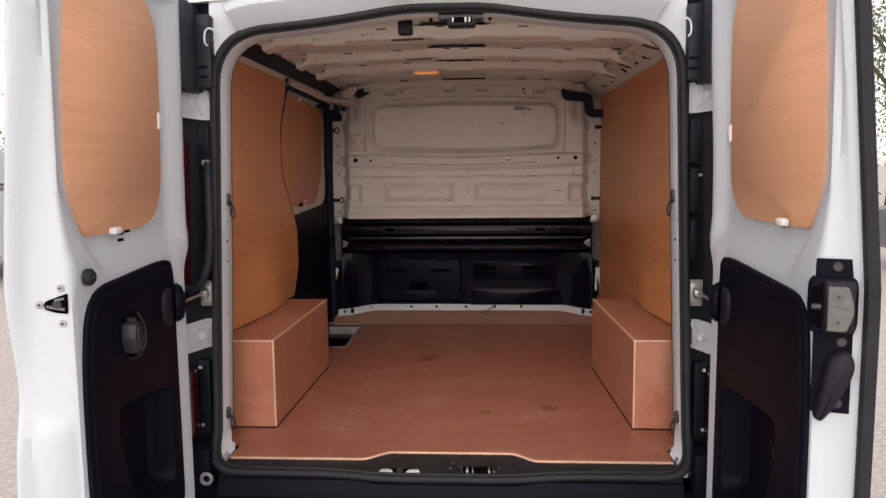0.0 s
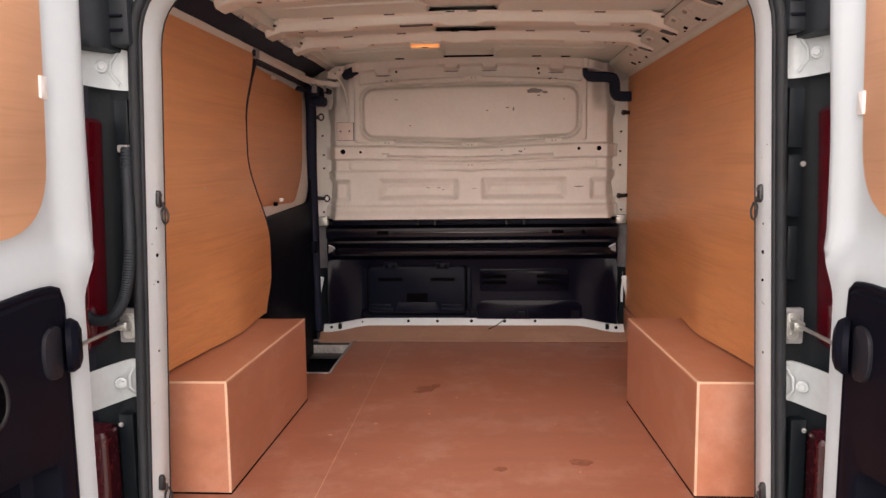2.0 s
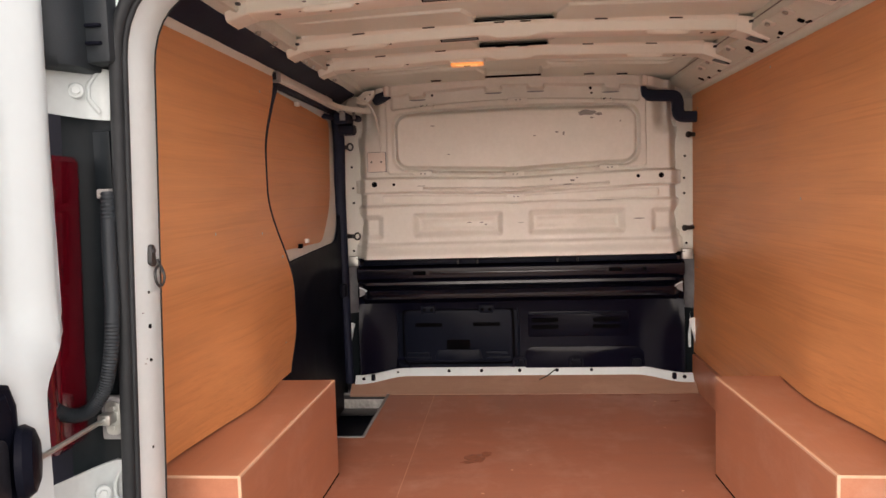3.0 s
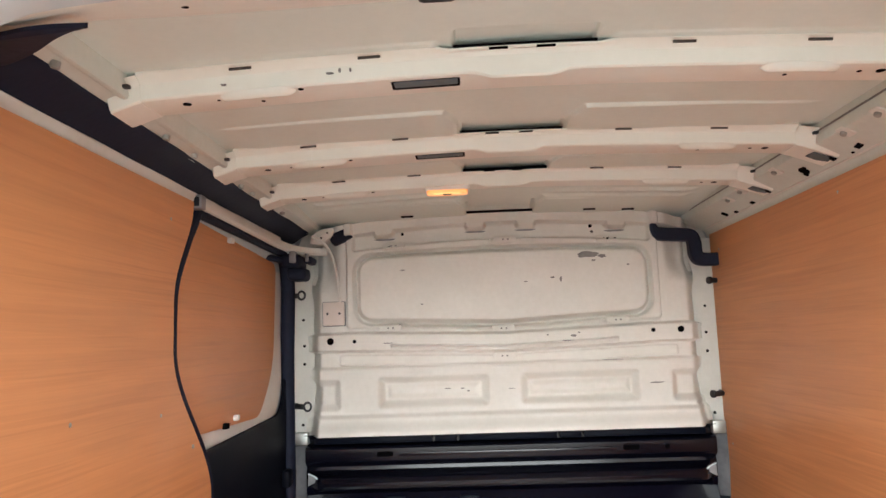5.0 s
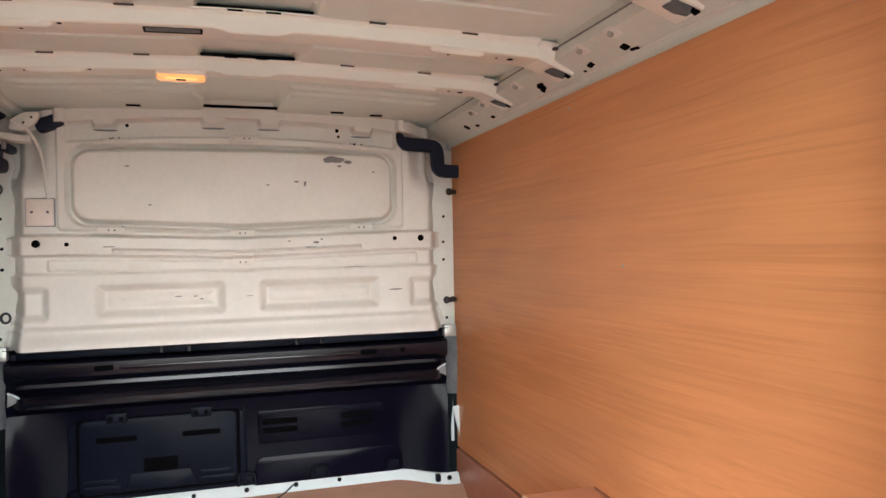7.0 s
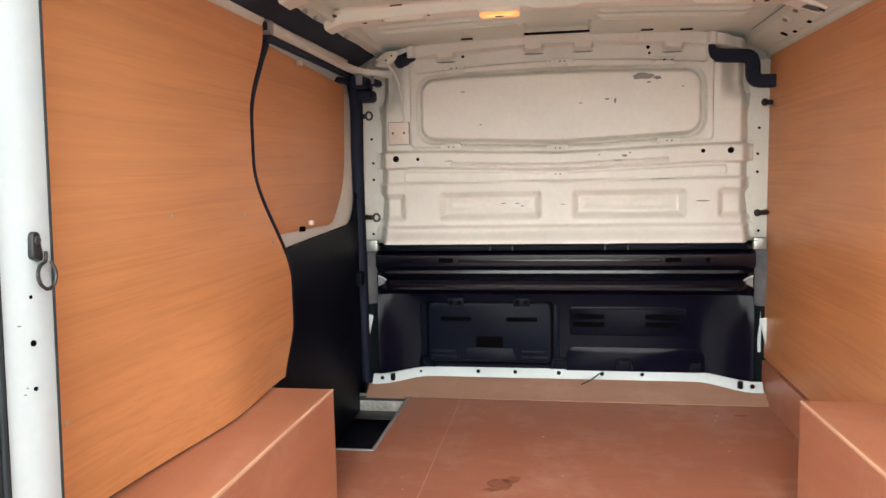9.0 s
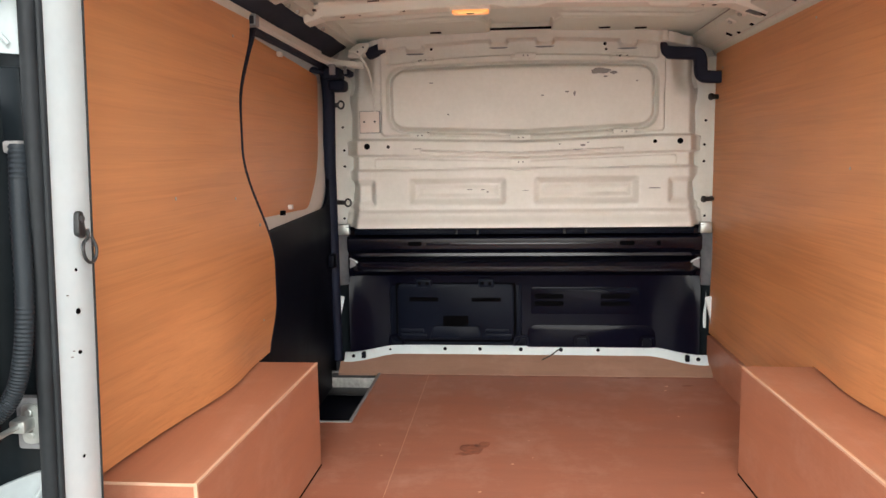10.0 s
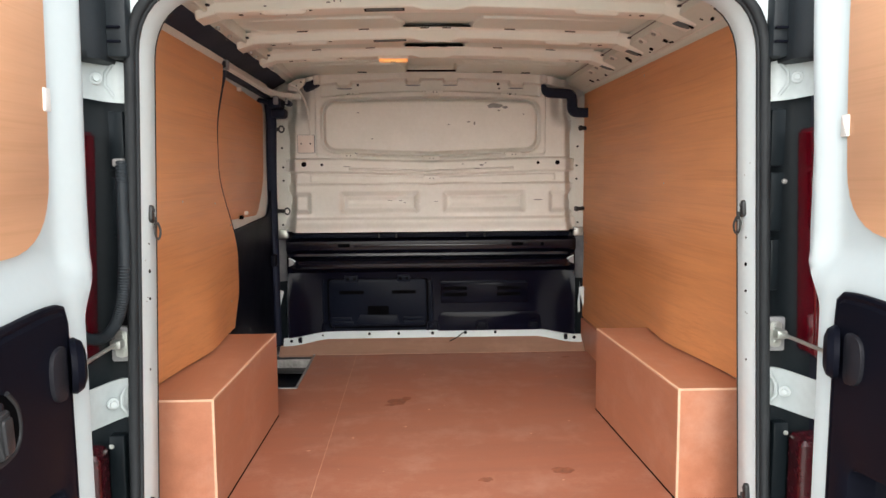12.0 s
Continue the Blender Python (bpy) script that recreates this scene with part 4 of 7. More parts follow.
# ---- pillars outside the seal: dark channel, hinges, tail lamps ----
for side in (-1, 1):
    bm = bmesh.new()
    CH = ((0.728, 0.028), (0.742, 0.050), (0.775, 0.062), (0.805, 0.055), (0.83, 0.03))
    sheet(bm, lambda u, v: Vector((side * (CH[v][0] + lerp(0.026, -0.010, ramp01(u, 0.55, 1.75))), CH[v][1], u)), steps(0.46, 1.94, 30), range(len(CH)), (0, 0.012, 0))
    channel = part("pillar_channel", bm, CHANNEL, van, "dark channel beside the rear opening")
    # moulded steps in the channel
    for z0, z1, x0, x1 in ((1.47, 1.60, 0.732, 0.765), (1.32, 1.455, 0.735, 0.765), (1.18, 1.30, 0.74, 0.762), (0.62, 0.86, 0.765, 0.800)):
        bm = bmesh.new()
        box(bm, (min(side * x0, side * x1), 0.030, z0), (max(side * x0, side * x1), 0.062, z1), 0.004)
        part("channel_moulding", bm, CHANNEL, channel)
    for z in (0.835, 0.645):
        bm = bmesh.new()
        disc(bm, (side * 0.795, 0.034, z), (-side * 0.3, -1, 0), 0.006, 0.008, 10, 0.002)
        part("screw", bm, ZINC, channel)
    if side > 0:
        bm = bmesh.new()
        disc(bm, (0.765, 0.030, 1.435), (-0.2, -1, 0), 0.006, 0.010, 10, 0.002)
        part("plug", bm, CHIP, channel)
    # upper cap
    bm = bmesh.new()
    # a swollen housing that narrows upwards, and a flat web between it and the seal
    hump = lambda z: lerp(0.030, -0.004, ramp01(z, 1.84, 1.965)) + 0.014 * math.sin(min(1.0, max(0.0, (z - 1.70) / 0.265)) * math.pi)
    loops = []
    for z, inset in ((1.700, 0.014), (1.704, 0.004), (1.72, 0.0), (1.76, 0.0), (1.80, 0.0), (1.84, 0.0), (1.88, 0.0), (1.915, 0.001), (1.938, 0.004), (1.955, 0.009), (1.965, 0.017)):
        sec = rounded([(0.744, 0.055, 0.01), (0.744, -0.030 - hump(z) * 0.4, 0.022), (0.782, -0.045 - hump(z), 0.03), (0.818, -0.035 - hump(z), 0.02), (0.822, 0.055, 0.01)], 4)
        loops.append([Vector((side * p.x, p.y, z)) for p in shifted(sec, -inset)])
    loft(bm, loops, caps=True)
    cap_part = part("pillar_cap", bm, CAPGREY, van, "slate-black moulded cap over the upper pillar", 50)
    bm = bmesh.new()
    box(bm, (min(side * 0.711, side * 0.750), -0.004, 1.712), (max(side * 0.702, side * 0.750), 0.05, 1.930), 0.008)
    part("cap_web", bm, CAPGREY, cap_part)
    for z in (1.742, 1.772):
        bm = bmesh.new()
        box(bm, (min(side * 0.714, side * 0.742), -0.012, z), (max(side * 0.714, side * 0.742), 0.03, z + 0.006), 0.002)
        part("cap_rib", bm, PLASTIC, cap_part)
    bm = bmesh.new()
    tube(bm, smooth_path([(side * 0.690, -0.004, 1.882), (side * 0.702, -0.012, 1.886), (side * 0.713, -0.014, 1.874), (side * 0.715, -0.014, 1.846), (side * 0.708, -0.010, 1.834)], 5), 0.0028, 6)
    part("seal_loop", bm, FLANGE, cap_part)
    # white body panel between seal, header and cap
    bm = bmesh.new()
    rows = []
    for d, y in ((0.012, 0.036), (0.018, 0.030), (0.034, 0.027), (0.060, 0.026), (0.100, 0.027), (0.150, 0.030)):
        line = [p for p, q in zip(opening(d), opening(0.0)) if q.x * side > 0.55 and q.y > 1.70]
        rows.append([Vector((side * min(abs(p.x), 0.7135), y, min(p.y, 2.02))) for p in line])
    loft(bm, rows, close=False)
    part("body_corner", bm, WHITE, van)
    # hinges
    for z, tip in ((1.669, 0.008), (0.943, -0.006)):
        bm = bmesh.new()
        us = steps(0, 1, 10)
        sheet(bm, lambda u, v: Vector((side * lerp(0.712 + (0.02 if z < 1 else 0.0), 0.842, u), lerp(0.048, -0.075, ramp01(u, 0.25, 1.0)), z + lerp(-0.042, 0.042, v) + tip * (u - 0.5) * 2 + (0.010 * (v - 0.5) * math.sin(u * 3.1)))), us, steps(0, 1, 6), (0, 0.014, 0))
        hinge = part("hinge", bm, HINGEPAINT, van, "white painted steel door hinge")
        bm = bmesh.new()
        disc(bm, (side * 0.778, 0.012, z), (-side * 0.55, -0.85, 0), 0.014, 0.006, 14, 0.002)
        disc(bm, (side * 0.776, 0.008, z), (-side * 0.55, -0.85, 0), 0.008, 0.008, 6, 0.001)
        part("bolt", bm, HINGEPAINT, hinge)
        bm = bmesh.new()
        tube(bm, [(side * 0.752, 0.042, z + 0.038), (side * 0.765, 0.030, z + 0.012), (side * 0.766, 0.029, z - 0.012), (side * 0.752, 0.040, z - 0.036)], 0.004, 6)
        part("hinge_rib", bm, HINGEPAINT, hinge)
    # tail lamps
    bm = bmesh.new()
    lens = rounded([(0.80, 0.04, 0.01), (0.795, -0.055, 0.012), (0.84, -0.075, 0.02), (0.92, -0.06, 0.03), (0.945, 0.05, 0.03)], 4)
    lz = (1.035, 1.045, 1.545, 1.555)
    loft(bm, [[Vector((side * (p.x + lerp(0.014, -0.004, (z - 1.03) / 0.52)), p.y, z)) for p in (lens if 0 < i < 3 else shifted(lens, -0.008))] for i, z in enumerate(lz)], caps=True)
    tail = part("tail_lamp", bm, RED, van, "tall red tail lamp behind the open door")
    bm = bmesh.new()
    box(bm, (min(side * 0.801, side * 0.83), -0.078, 1.06), (max(side * 0.801, side * 0.83), -0.060, 1.52), 0.006)
    part("reflector", bm, RED, tail)
    bm = bmesh.new()
    lens2 = rounded([(0.800, 0.03, 0.01), (0.790, -0.045, 0.012), (0.84, -0.065, 0.02), (0.935, -0.05, 0.03), (0.945, 0.05, 0.03)], 4)
    loft(bm, [[Vector((side * p.x, p.y, z)) for p in (lens2 if 0 < i < 3 else shifted(lens2, -0.008))] for i, z in enumerate((0.63, 0.64, 0.83, 0.84))], caps=True)
    part("lower_tail_lamp", bm, DARKRED, van, "short dark red lower lamp above the bumper")

# added closing plates behind the lamps, to keep light out of the wall cavity
for side in (-1, 1):
    bm = bmesh.new()
    box(bm, (min(side * 0.748, side * 0.940), 0.078, 0.43), (max(side * 0.748, side * 0.940), 0.102, 1.87))
    box(bm, (min(side * 0.70, side * 0.84), 0.130, 1.84), (max(side * 0.70, side * 0.84), 0.150, 2.00))
    box(bm, (min(side * 0.712, side * 0.83), 0.052, 1.78), (max(side * 0.712, side * 0.83), 0.066, 1.985))
    box(bm, (min(side * 0.60, side * 0.72), 0.052, 1.905), (max(side * 0.60, side * 0.72), 0.066, 1.985))
    part("added_closing_plate", bm, PLASTIC, van)

# ribbed cable hose beside the opening
bm = bmesh.new()
tube(bm, smooth_path([(-0.735, 0.018, 1.490), (-0.732, 0.006, 1.40), (-0.730, -0.002, 1.28), (-0.734, -0.010, 1.20), (-0.747, -0.018, 1.140), (-0.772, -0.032, 1.106), (-0.801, -0.055, 1.110), (-0.826, -0.08, 1.15)], 24), 0.0120, 12, ribs=0.0014)
hose = part("cable_hose", bm, CAPGREY, van, "dark grey rubber cable hose hanging in a loop", 40)
bm = bmesh.new()
box(bm, (-0.752, 0.008, 1.478), (-0.728, 0.034, 1.496), 0.004)
part("hose_clip", bm, CHIP, hose)

# ---- bulkhead ----
BY = 2.150


def soft_rect(x, z, x0, x1, z0, z1, r, w):
    """1 inside a rounded rectangle, 0 outside, with a slope of width w."""
    cx, cz, hx, hz = (x0 + x1) / 2, (z0 + z1) / 2, (x1 - x0) / 2 - r, (z1 - z0) / 2 - r
    dx, dz = max(abs(x - cx) - hx, 0), max(abs(z - cz) - hz, 0)
    d = math.hypot(dx, dz) - r + min(max(abs(x - cx) - hx, abs(z - cz) - hz), 0)
    return 1 - ramp01(d, -w, 0.0)


def bulk_relief(x, z):
    """How far the pressed bulkhead stands towards the load bay."""
    h = 0.0
    ax = abs(x)
    vee = 0.022 * (1 - min(1.0, ax / 0.55))
    # window-shaped panel with a groove round it
    zt = z + 0.012 * (ax / 0.53) ** 2
    zb = z + vee * ramp01(1.72 - z, 0, 0.10)
    zz = zt if z > 1.70 else zb
    outer = soft_rect(x, zz, -0.561, 0.561, 1.566, 1.853, 0.070, 0.010)
    inner = soft_rect(x, zz, -0.549, 0.549, 1.578, 1.842, 0.064, 0.019)
    h += -0.0175 * outer + 0.0210 * inner
    # upper middle field
    h += 0.010 * soft_rect(x, z + vee * 0.8, -0.588, 0.588, 1.553, 2.05, 0.02, 0.008)
    # flange over the recessed upper band, with tabs that hang from it
    top_z = z + 0.045 * (ax / 0.70) ** 2.0
    lip = ramp01(top_z, 1.934, 1.941)
    for nx in (-0.438, -0.090, 0.100, 0.435):
        lip = max(lip, soft_rect(x, top_z, nx - 0.042, nx + 0.042, 1.916, 2.05, 0.020, 0.010))
    h += 0.019 * lip - 0.015 * soft_rect(x, top_z, -0.560, 0.560, 1.874, 2.05, 0.012, 0.007)
    for nx, nz in ((-0.40, 1.862), (0.0, 1.868), (0.40, 1.862), (-0.40, 1.562), (0.0, 1.545), (0.40, 1.562), (0.0, 1.452)):
        h += 0.005 * soft_rect(x, z, nx - 0.04, nx + 0.04, nz - 0.012, nz + 0.012, 0.006, 0.005)
    # waist rib
    zr = z + vee * 0.8
    h += 0.017 * ramp01(zr, 1.468, 1.478) * (1 - ramp01(zr, 1.535, 1.547))
    h += 0.006 * soft_rect(x, zr, -0.42, 0.42, 1.487, 1.500, 0.006, 0.005)
    h += 0.004 * soft_rect(x, zr, -0.62, 0.64, 1.420, 1.462, 0.01, 0.006)
    # lower field with recessed panels
    h += 0.010 * (1 - ramp01(z, 1.405, 1.42))
    for x0, x1 in ((-0.478, -0.058), (0.052, 0.492)):
        h += -0.016 * (soft_rect(x, z, x0, x1, 1.258, 1.379, 0.020, 0.034)) + 0.006 * soft_rect(x, z, x0 + 0.03, x1 - 0.03, 1.288, 1.352, 0.012, 0.026)
    for x0, x1 in ((-0.80, -0.610), (0.600, 0.80)):
        h += -0.014 * soft_rect(x, z, x0, x1, 1.253, 1.376, 0.020, 0.032)
    # foot that swings towards the bay
    h += 0.010 * (1 - ramp01(z, 1.225, 1.245)) + 0.014 * (1 - ramp01(z, 1.175, 1.225))
    # edges roll away; corners cut at the top
    h -= 0.058 * ramp01(ax, 0.684, 0.748) + 0.006 * ramp01(ax, 0.748, 0.765)
    h -= 0.026 * ramp01(ax, 0.605, 0.675) * ramp01(z, 1.690, 1.790)
    return 2.1 * h


bm = bmesh.new()
bulk_top = lambda x: 1.985 - 0.055 * (abs(x) / 0.72) ** 2.2
sheet(bm, lambda u, v: Vector((u, BY - bulk_relief(u, lerp(1.168, bulk_top(u), v)), lerp(1.168, bulk_top(u), v))), steps(-0.765, 0.765, 400), steps(0.0, 1.0, 230), (0, 0.012, 0))
bulk = part("bulkhead", bm, PRIMER, van, "off-white pressed steel bulkhead with scratches and a chipped patch", 60)

# paint chips and scratches
for k, (x, z, w, h) in enumerate(((0.325, 1.803, 0.105, 0.026), (0.375, 1.795, 0.035, 0.016), (0.345, 1.78, 0.018, 0.010), (0.22, 1.715, 0.012, 0.024), (0.19, 1.722, 0.020, 0.008), (0.09, 1.71, 0.014, 0.006), (-0.30, 1.64, 0.014, 0.006), (-0.37, 1.77, 0.022, 0.005),
                                  (0.255, 1.505, 0.030, 0.010), (0.275, 1.515, 0.012, 0.008), (0.16, 1.510, 0.010, 0.006), (0.235, 1.487, 0.060, 0.005), (0.40, 1.412, 0.10, 0.004), (0.545, 1.325, 0.060, 0.007), (-0.16, 1.325, 0.020, 0.005), (-0.14, 1.315, 0.014, 0.006), (-0.215, 1.326, 0.030, 0.004), (0.02, 1.32, 0.03, 0.003), (0.47, 1.76, 0.012, 0.008), (-0.43, 1.50, 0.05, 0.004))):
    bm = bmesh.new()
    blob(bm, (x, BY - bulk_relief(x, z) + 0.001, z), (1, 0, 0), (0, 0, 1), w, h, 0.0024, 10 + k)
    part("paint_chip", bm, CHIP, bulk)
for x, z, r in ((-0.645, 1.513, 0.013), (-0.555, 1.510, 0.007), (0.645, 1.515, 0.012), (0.545, 1.515, 0.008), (-0.37, 1.912, 0.006), (0.345, 1.915, 0.007), (0.35, 1.893, 0.005), (-0.42, 1.862, 0.004), (0.40, 1.86, 0.004), (0.43, 1.86, 0.004), (-0.385, 1.563, 0.006), (0.40, 1.563, 0.004), (0.0, 1.546, 0.005)):
    bm = bmesh.new()
    disc(bm, (x, BY - bulk_relief(x, z) + 0.001, z), (0, -1, 0), r, 0.003, 12)
    part("bulkhead_hole", bm, VOID, bulk)
# grey crescents that paint the shade under the upper flange's tabs
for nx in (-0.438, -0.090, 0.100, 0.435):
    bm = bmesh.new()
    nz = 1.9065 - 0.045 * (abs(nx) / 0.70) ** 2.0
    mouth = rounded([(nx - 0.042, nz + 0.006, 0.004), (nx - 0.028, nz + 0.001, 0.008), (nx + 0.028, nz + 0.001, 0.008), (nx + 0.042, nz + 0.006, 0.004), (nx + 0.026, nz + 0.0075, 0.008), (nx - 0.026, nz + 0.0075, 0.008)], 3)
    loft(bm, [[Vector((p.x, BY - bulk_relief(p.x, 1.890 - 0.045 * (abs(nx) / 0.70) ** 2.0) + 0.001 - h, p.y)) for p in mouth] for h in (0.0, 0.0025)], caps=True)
    part("tab_shade", bm, GREYPAINT, bulk)
# white primed bosses beside the window panel
for x, z in ((-0.405, 1.868), (0.02, 1.872), (0.40, 1.866), (-0.42, 1.556), (0.0, 1.541), (0.42, 1.558), (0.0, 1.440)):
    bm = bmesh.new()
    slab(bm, rrect(x - 0.042, z - 0.010, x + 0.042, z + 0.010, 0.006), lambda p, h: Vector((p.x, BY - bulk_relief(x, z) + 0.002 - h, p.y)), 0.006, 0.002)
    boss = part("pressed_boss", bm, PRIMER, bulk)
    for dx in (-0.008, 0.010):
        bm = bmesh.new()
        disc(bm, (x + dx, BY - bulk_relief(x, z) - 0.003, z - 0.001), (0, -1, 0), 0.0035, 0.002, 8)
        part("hole", bm, CHIP, boss)
bm = bmesh.new()
slab(bm, rrect(-0.676, 1.572, -0.594, 1.660, 0.004), lambda p, h: Vector((p.x, BY + 0.002 - h, p.y)), 0.022, 0.003)
plate = part("blanking_plate", bm, PLATE, van, "square cream blanking plate with two screws")
# grey backing whose rim draws the shadow line round the plate
bm = bmesh.new()
slab(bm, rrect(-0.6785, 1.5695, -0.5915, 1.6625, 0.005), lambda p, h: Vector((p.x, BY + 0.002 - h, p.y)), 0.016, 0.001)
part("shadow_rim", bm, GREYPAINT, plate)
for x in (-0.658, -0.612):
    bm = bmesh.new()
    disc(bm, (x, BY - 0.0195, 1.617), (0, -1, 0), 0.0045, 0.003, 10, 0.001)
    part("screw", bm, DARKMETAL, plate)
# cable from the roof corner down to the plate
bm = bmesh.new()
tube(bm, smooth_path([(-0.700, 2.07, 1.905), (-0.665, 2.09, 1.885), (-0.635, 2.125, 1.83), (-0.622, 2.138, 1.76), (-0.615, 2.140, 1.69), (-0.610, 2.138, 1.655)], 8), 0.0055, 8)
part("cable", bm, PRIMER, van, "thin white cable clipped to the bulkhead")
bm = bmesh.new()
slab(bm, rounded([(-0.715, 1.880, 0.01), (-0.672, 1.872, 0.01), (-0.630, 1.905, 0.012), (-0.622, 1.938, 0.01), (-0.668, 1.935, 0.012), (-0.700, 1.915, 0.01)], 4), lambda p, h: Vector((p.x, 2.110 - h, p.y)), 0.024, 0.006)
clip = part("cable_clip_bracket", bm, PRIMER, van, "off-white bracket that holds the cable")
for x, z in ((-0.668, 1.900), (-0.645, 1.918)):
    bm = bmesh.new()
    disc(bm, (x, 2.0865, z), (0, -1, 0), 0.004, 0.002, 8)
    part("hole", bm, DARKMETAL, clip)
for side in (-1, 1):
    bm = bmesh.new()
    if side > 0:
        bar(bm, [(0.570, 1.915), (0.578, 1.884), (0.604, 1.868), (0.680, 1.863), (0.710, 1.856), (0.720, 1.832), (0.722, 1.795), (0.732, 1.774), (0.756, 1.768), (0.815, 1.767)], lambda t: lerp(0.011, 0.0235, ramp01(t, 0.02, 0.2)), BY - 0.040, BY - 0.002)
    else:
        box(bm, (-0.640, BY - 0.045, 1.885), (-0.555, BY + 0.01, 1.930), 0.012, pose(-0.6, 0, 1.9, 0, -22, 0) @ pose(0.6, 0, -1.9))
    part("corner_trim", bm, NAVY, van, "dark moulded trim in the roof corner")
    # added filler that blocks daylight leaking in at the roof corner
    bm = bmesh.new()
    box(bm, (min(side * 0.70, side * 0.86), BY + 0.135, 1.74), (max(side * 0.70, side * 0.86), BY + 0.150, 1.995))
    part("corner_filler", bm, PRIMER, van)

# white posts at both ends of the bulkhead
for side in (-1, 1):
    bm = bmesh.new()
    def post_x(z):
        return 0.768 - 0.012 * math.sin(max(0.0, (z - 1.15)) * 5.2) + 0.020 * ramp01(1.1 - z, 0, 0.3)
    sheet(bm, lambda u, v: Vector((side * (post_x(u) + lerp(-0.018 - 0.014 * abs(math.sin(u * 22)) ** 3, 0.055, v)), BY + 0.115 - 0.060 * v, u)), steps(1.150, 1.86, 90), (0, 0.15, 0.5, 1), (0, 0.008, 0))
    post = part("bulkhead_post", bm, PRIMER, van, "white flange between bulkhead and side wall")
    bm = bmesh.new()
    sheet(bm, lambda u, v: Vector((side * (post_x(u) + lerp(-0.026 + 0.012 * math.sin(u * 23), 0.055, v)), BY + 0.062 - 0.052 * v, u)), steps(0.90, 1.152, 24), (0, 0.15, 0.5, 1), (0, 0.008, 0))
    part("post_foot", bm, DARKPRIMER, post, "grey primed lower end of the post")
    bm = bmesh.new()
    sheet(bm, lambda u, v: Vector((side * (post_x(u) + lerp(-0.020, 0.055, v)), BY + 0.064 - 0.052 * v, u)), steps(0.56, 0.905, 16), (0, 0.15, 0.5, 1), (0, 0.008, 0))
    part("post_shoe", bm, CHANNEL, post, "dark painted foot of the post")
    bm = bmesh.new()
    slab(bm, rounded([(side * 0.772, 0.860, 0.01), (side * 0.800, 0.865, 0.005), (side * 0.806, 0.720, 0.005), (side * 0.792, 0.780, 0.02)], 4), lambda p, h: Vector((p.x, BY + 0.018 - h, p.y)), 0.006, 0.002)
    part("bared_edge", bm, FLANGE, post)
    for z in (1.60, 1.50, 1.43, 1.20, 1.02, 0.88):
        bm = bmesh.new()
        disc(bm, (side * (post_x(z) + 0.015), BY + 0.084, z), (-side * 0.4, -1, 0), 0.0055, 0.006, 8)
        part("post_hole", bm, VOID, post)
    bm = bmesh.new()
    box(bm, (min(side * 0.742, side * 0.790), BY - 0.005, 1.135), (max(side * 0.742, side * 0.790), BY + 0.03, 1.180), 0.004)
    part("steel_bracket", bm, ZINC, post)


# pale flange edge that shows beside the long lining
bm = bmesh.new()
sheet(bm, lambda u, v: Vector((lerp(0.786, 0.800, v) - 0.006 * ramp01(1.0 - u, 0, 0.25) + 0.003 * math.sin(u * 31), 2.199, u)), steps(0.72, 1.16, 30), (0, 1), (0, 0.004, 0))
part("flange_edge", bm, FLANGE, van, "narrow white flange edge beside the lining")

# tie-down eyes on the posts, hanging rings on the rear pillars
def tie_eye(side, z, x):
    b = bmesh.new()
    tube(b, [(side * (x + 0.045), BY + 0.075, z), (side * (x + 0.030), BY + 0.008, z), (side * x, BY - 0.010, z)], 0.010, 10)
    eye = part("tie_down_eye", b, DARKMETAL, van, "black tie-down eye on the bulkhead post")
    if side > 0:
        b = bmesh.new()
        disc(b, (side * (x - 0.004), BY - 0.012, z), (-1, -0.35, 0), 0.014, 0.012, 10, 0.003)
        part("stud", b, DARKMETAL, eye)
        return
    b = bmesh.new()
    c = Vector((side * (x - 0.020), BY - 0.018, z))
    tube(b, [c + Vector((side * 0.013 * math.cos(a * math.pi / 10), 0, 0.0155 * math.sin(a * math.pi / 10))) for a in range(20)], 0.0042, 8, closed=True)
    part("ring", b, DARKMETAL, eye)


for side in (-1, 1):
    for z, x in ((1.690, 0.776), (1.276, 0.758)):
        tie_eye(side, z, x)


def hanging_ring(side, z, x, y):
    b = bmesh.new()
    lug = rounded([(y - 0.010, z - 0.014, 0.006), (y + 0.008, z - 0.022, 0.006), (y + 0.012, z - 0.010, 0.006), (y + 0.008, z + 0.006, 0.008), (y + 0.008, z + 0.022, 0.008), (y - 0.008, z + 0.022, 0.008)], 4)
    slab(b, lug, lambda p, h: Vector((side * (x - h), p.x, p.y)), 0.013, 0.004)
    base = part("tie_down_bracket", b, TIESTEEL, van, "dark steel tie-down with a hanging ring")
    b = bmesh.new()
    disc(b, (side * (x - 0.012), y, z + 0.010), (-side, 0, 0), 0.006, 0.003, 12, 0.001)
    part("bolt", b, DARKMETAL, base)
    b = bmesh.new()
    ring_line = [(0.012, 0.0), (0.006, -0.012), (-0.008, -0.018), (-0.016, -0.028), (-0.013, -0.042), (0.000, -0.051), (0.014, -0.046), (0.019, -0.030), (0.016, -0.012)]
    pts = smooth_path([(side * (x - 0.010 - 0.008 * min(1.0, -q / 0.03)), y + 0.006 + p, z - 0.008 + q) for p, q in ring_line], 5)
    tube(b, pts, 0.0027, 8)
    part("ring", b, TIESTEEL, base)


for side in (-1, 1):
    hanging_ring(side, 1.368, 0.711, 0.100)
    hanging_ring(side, 0.665, 0.735, 0.085)

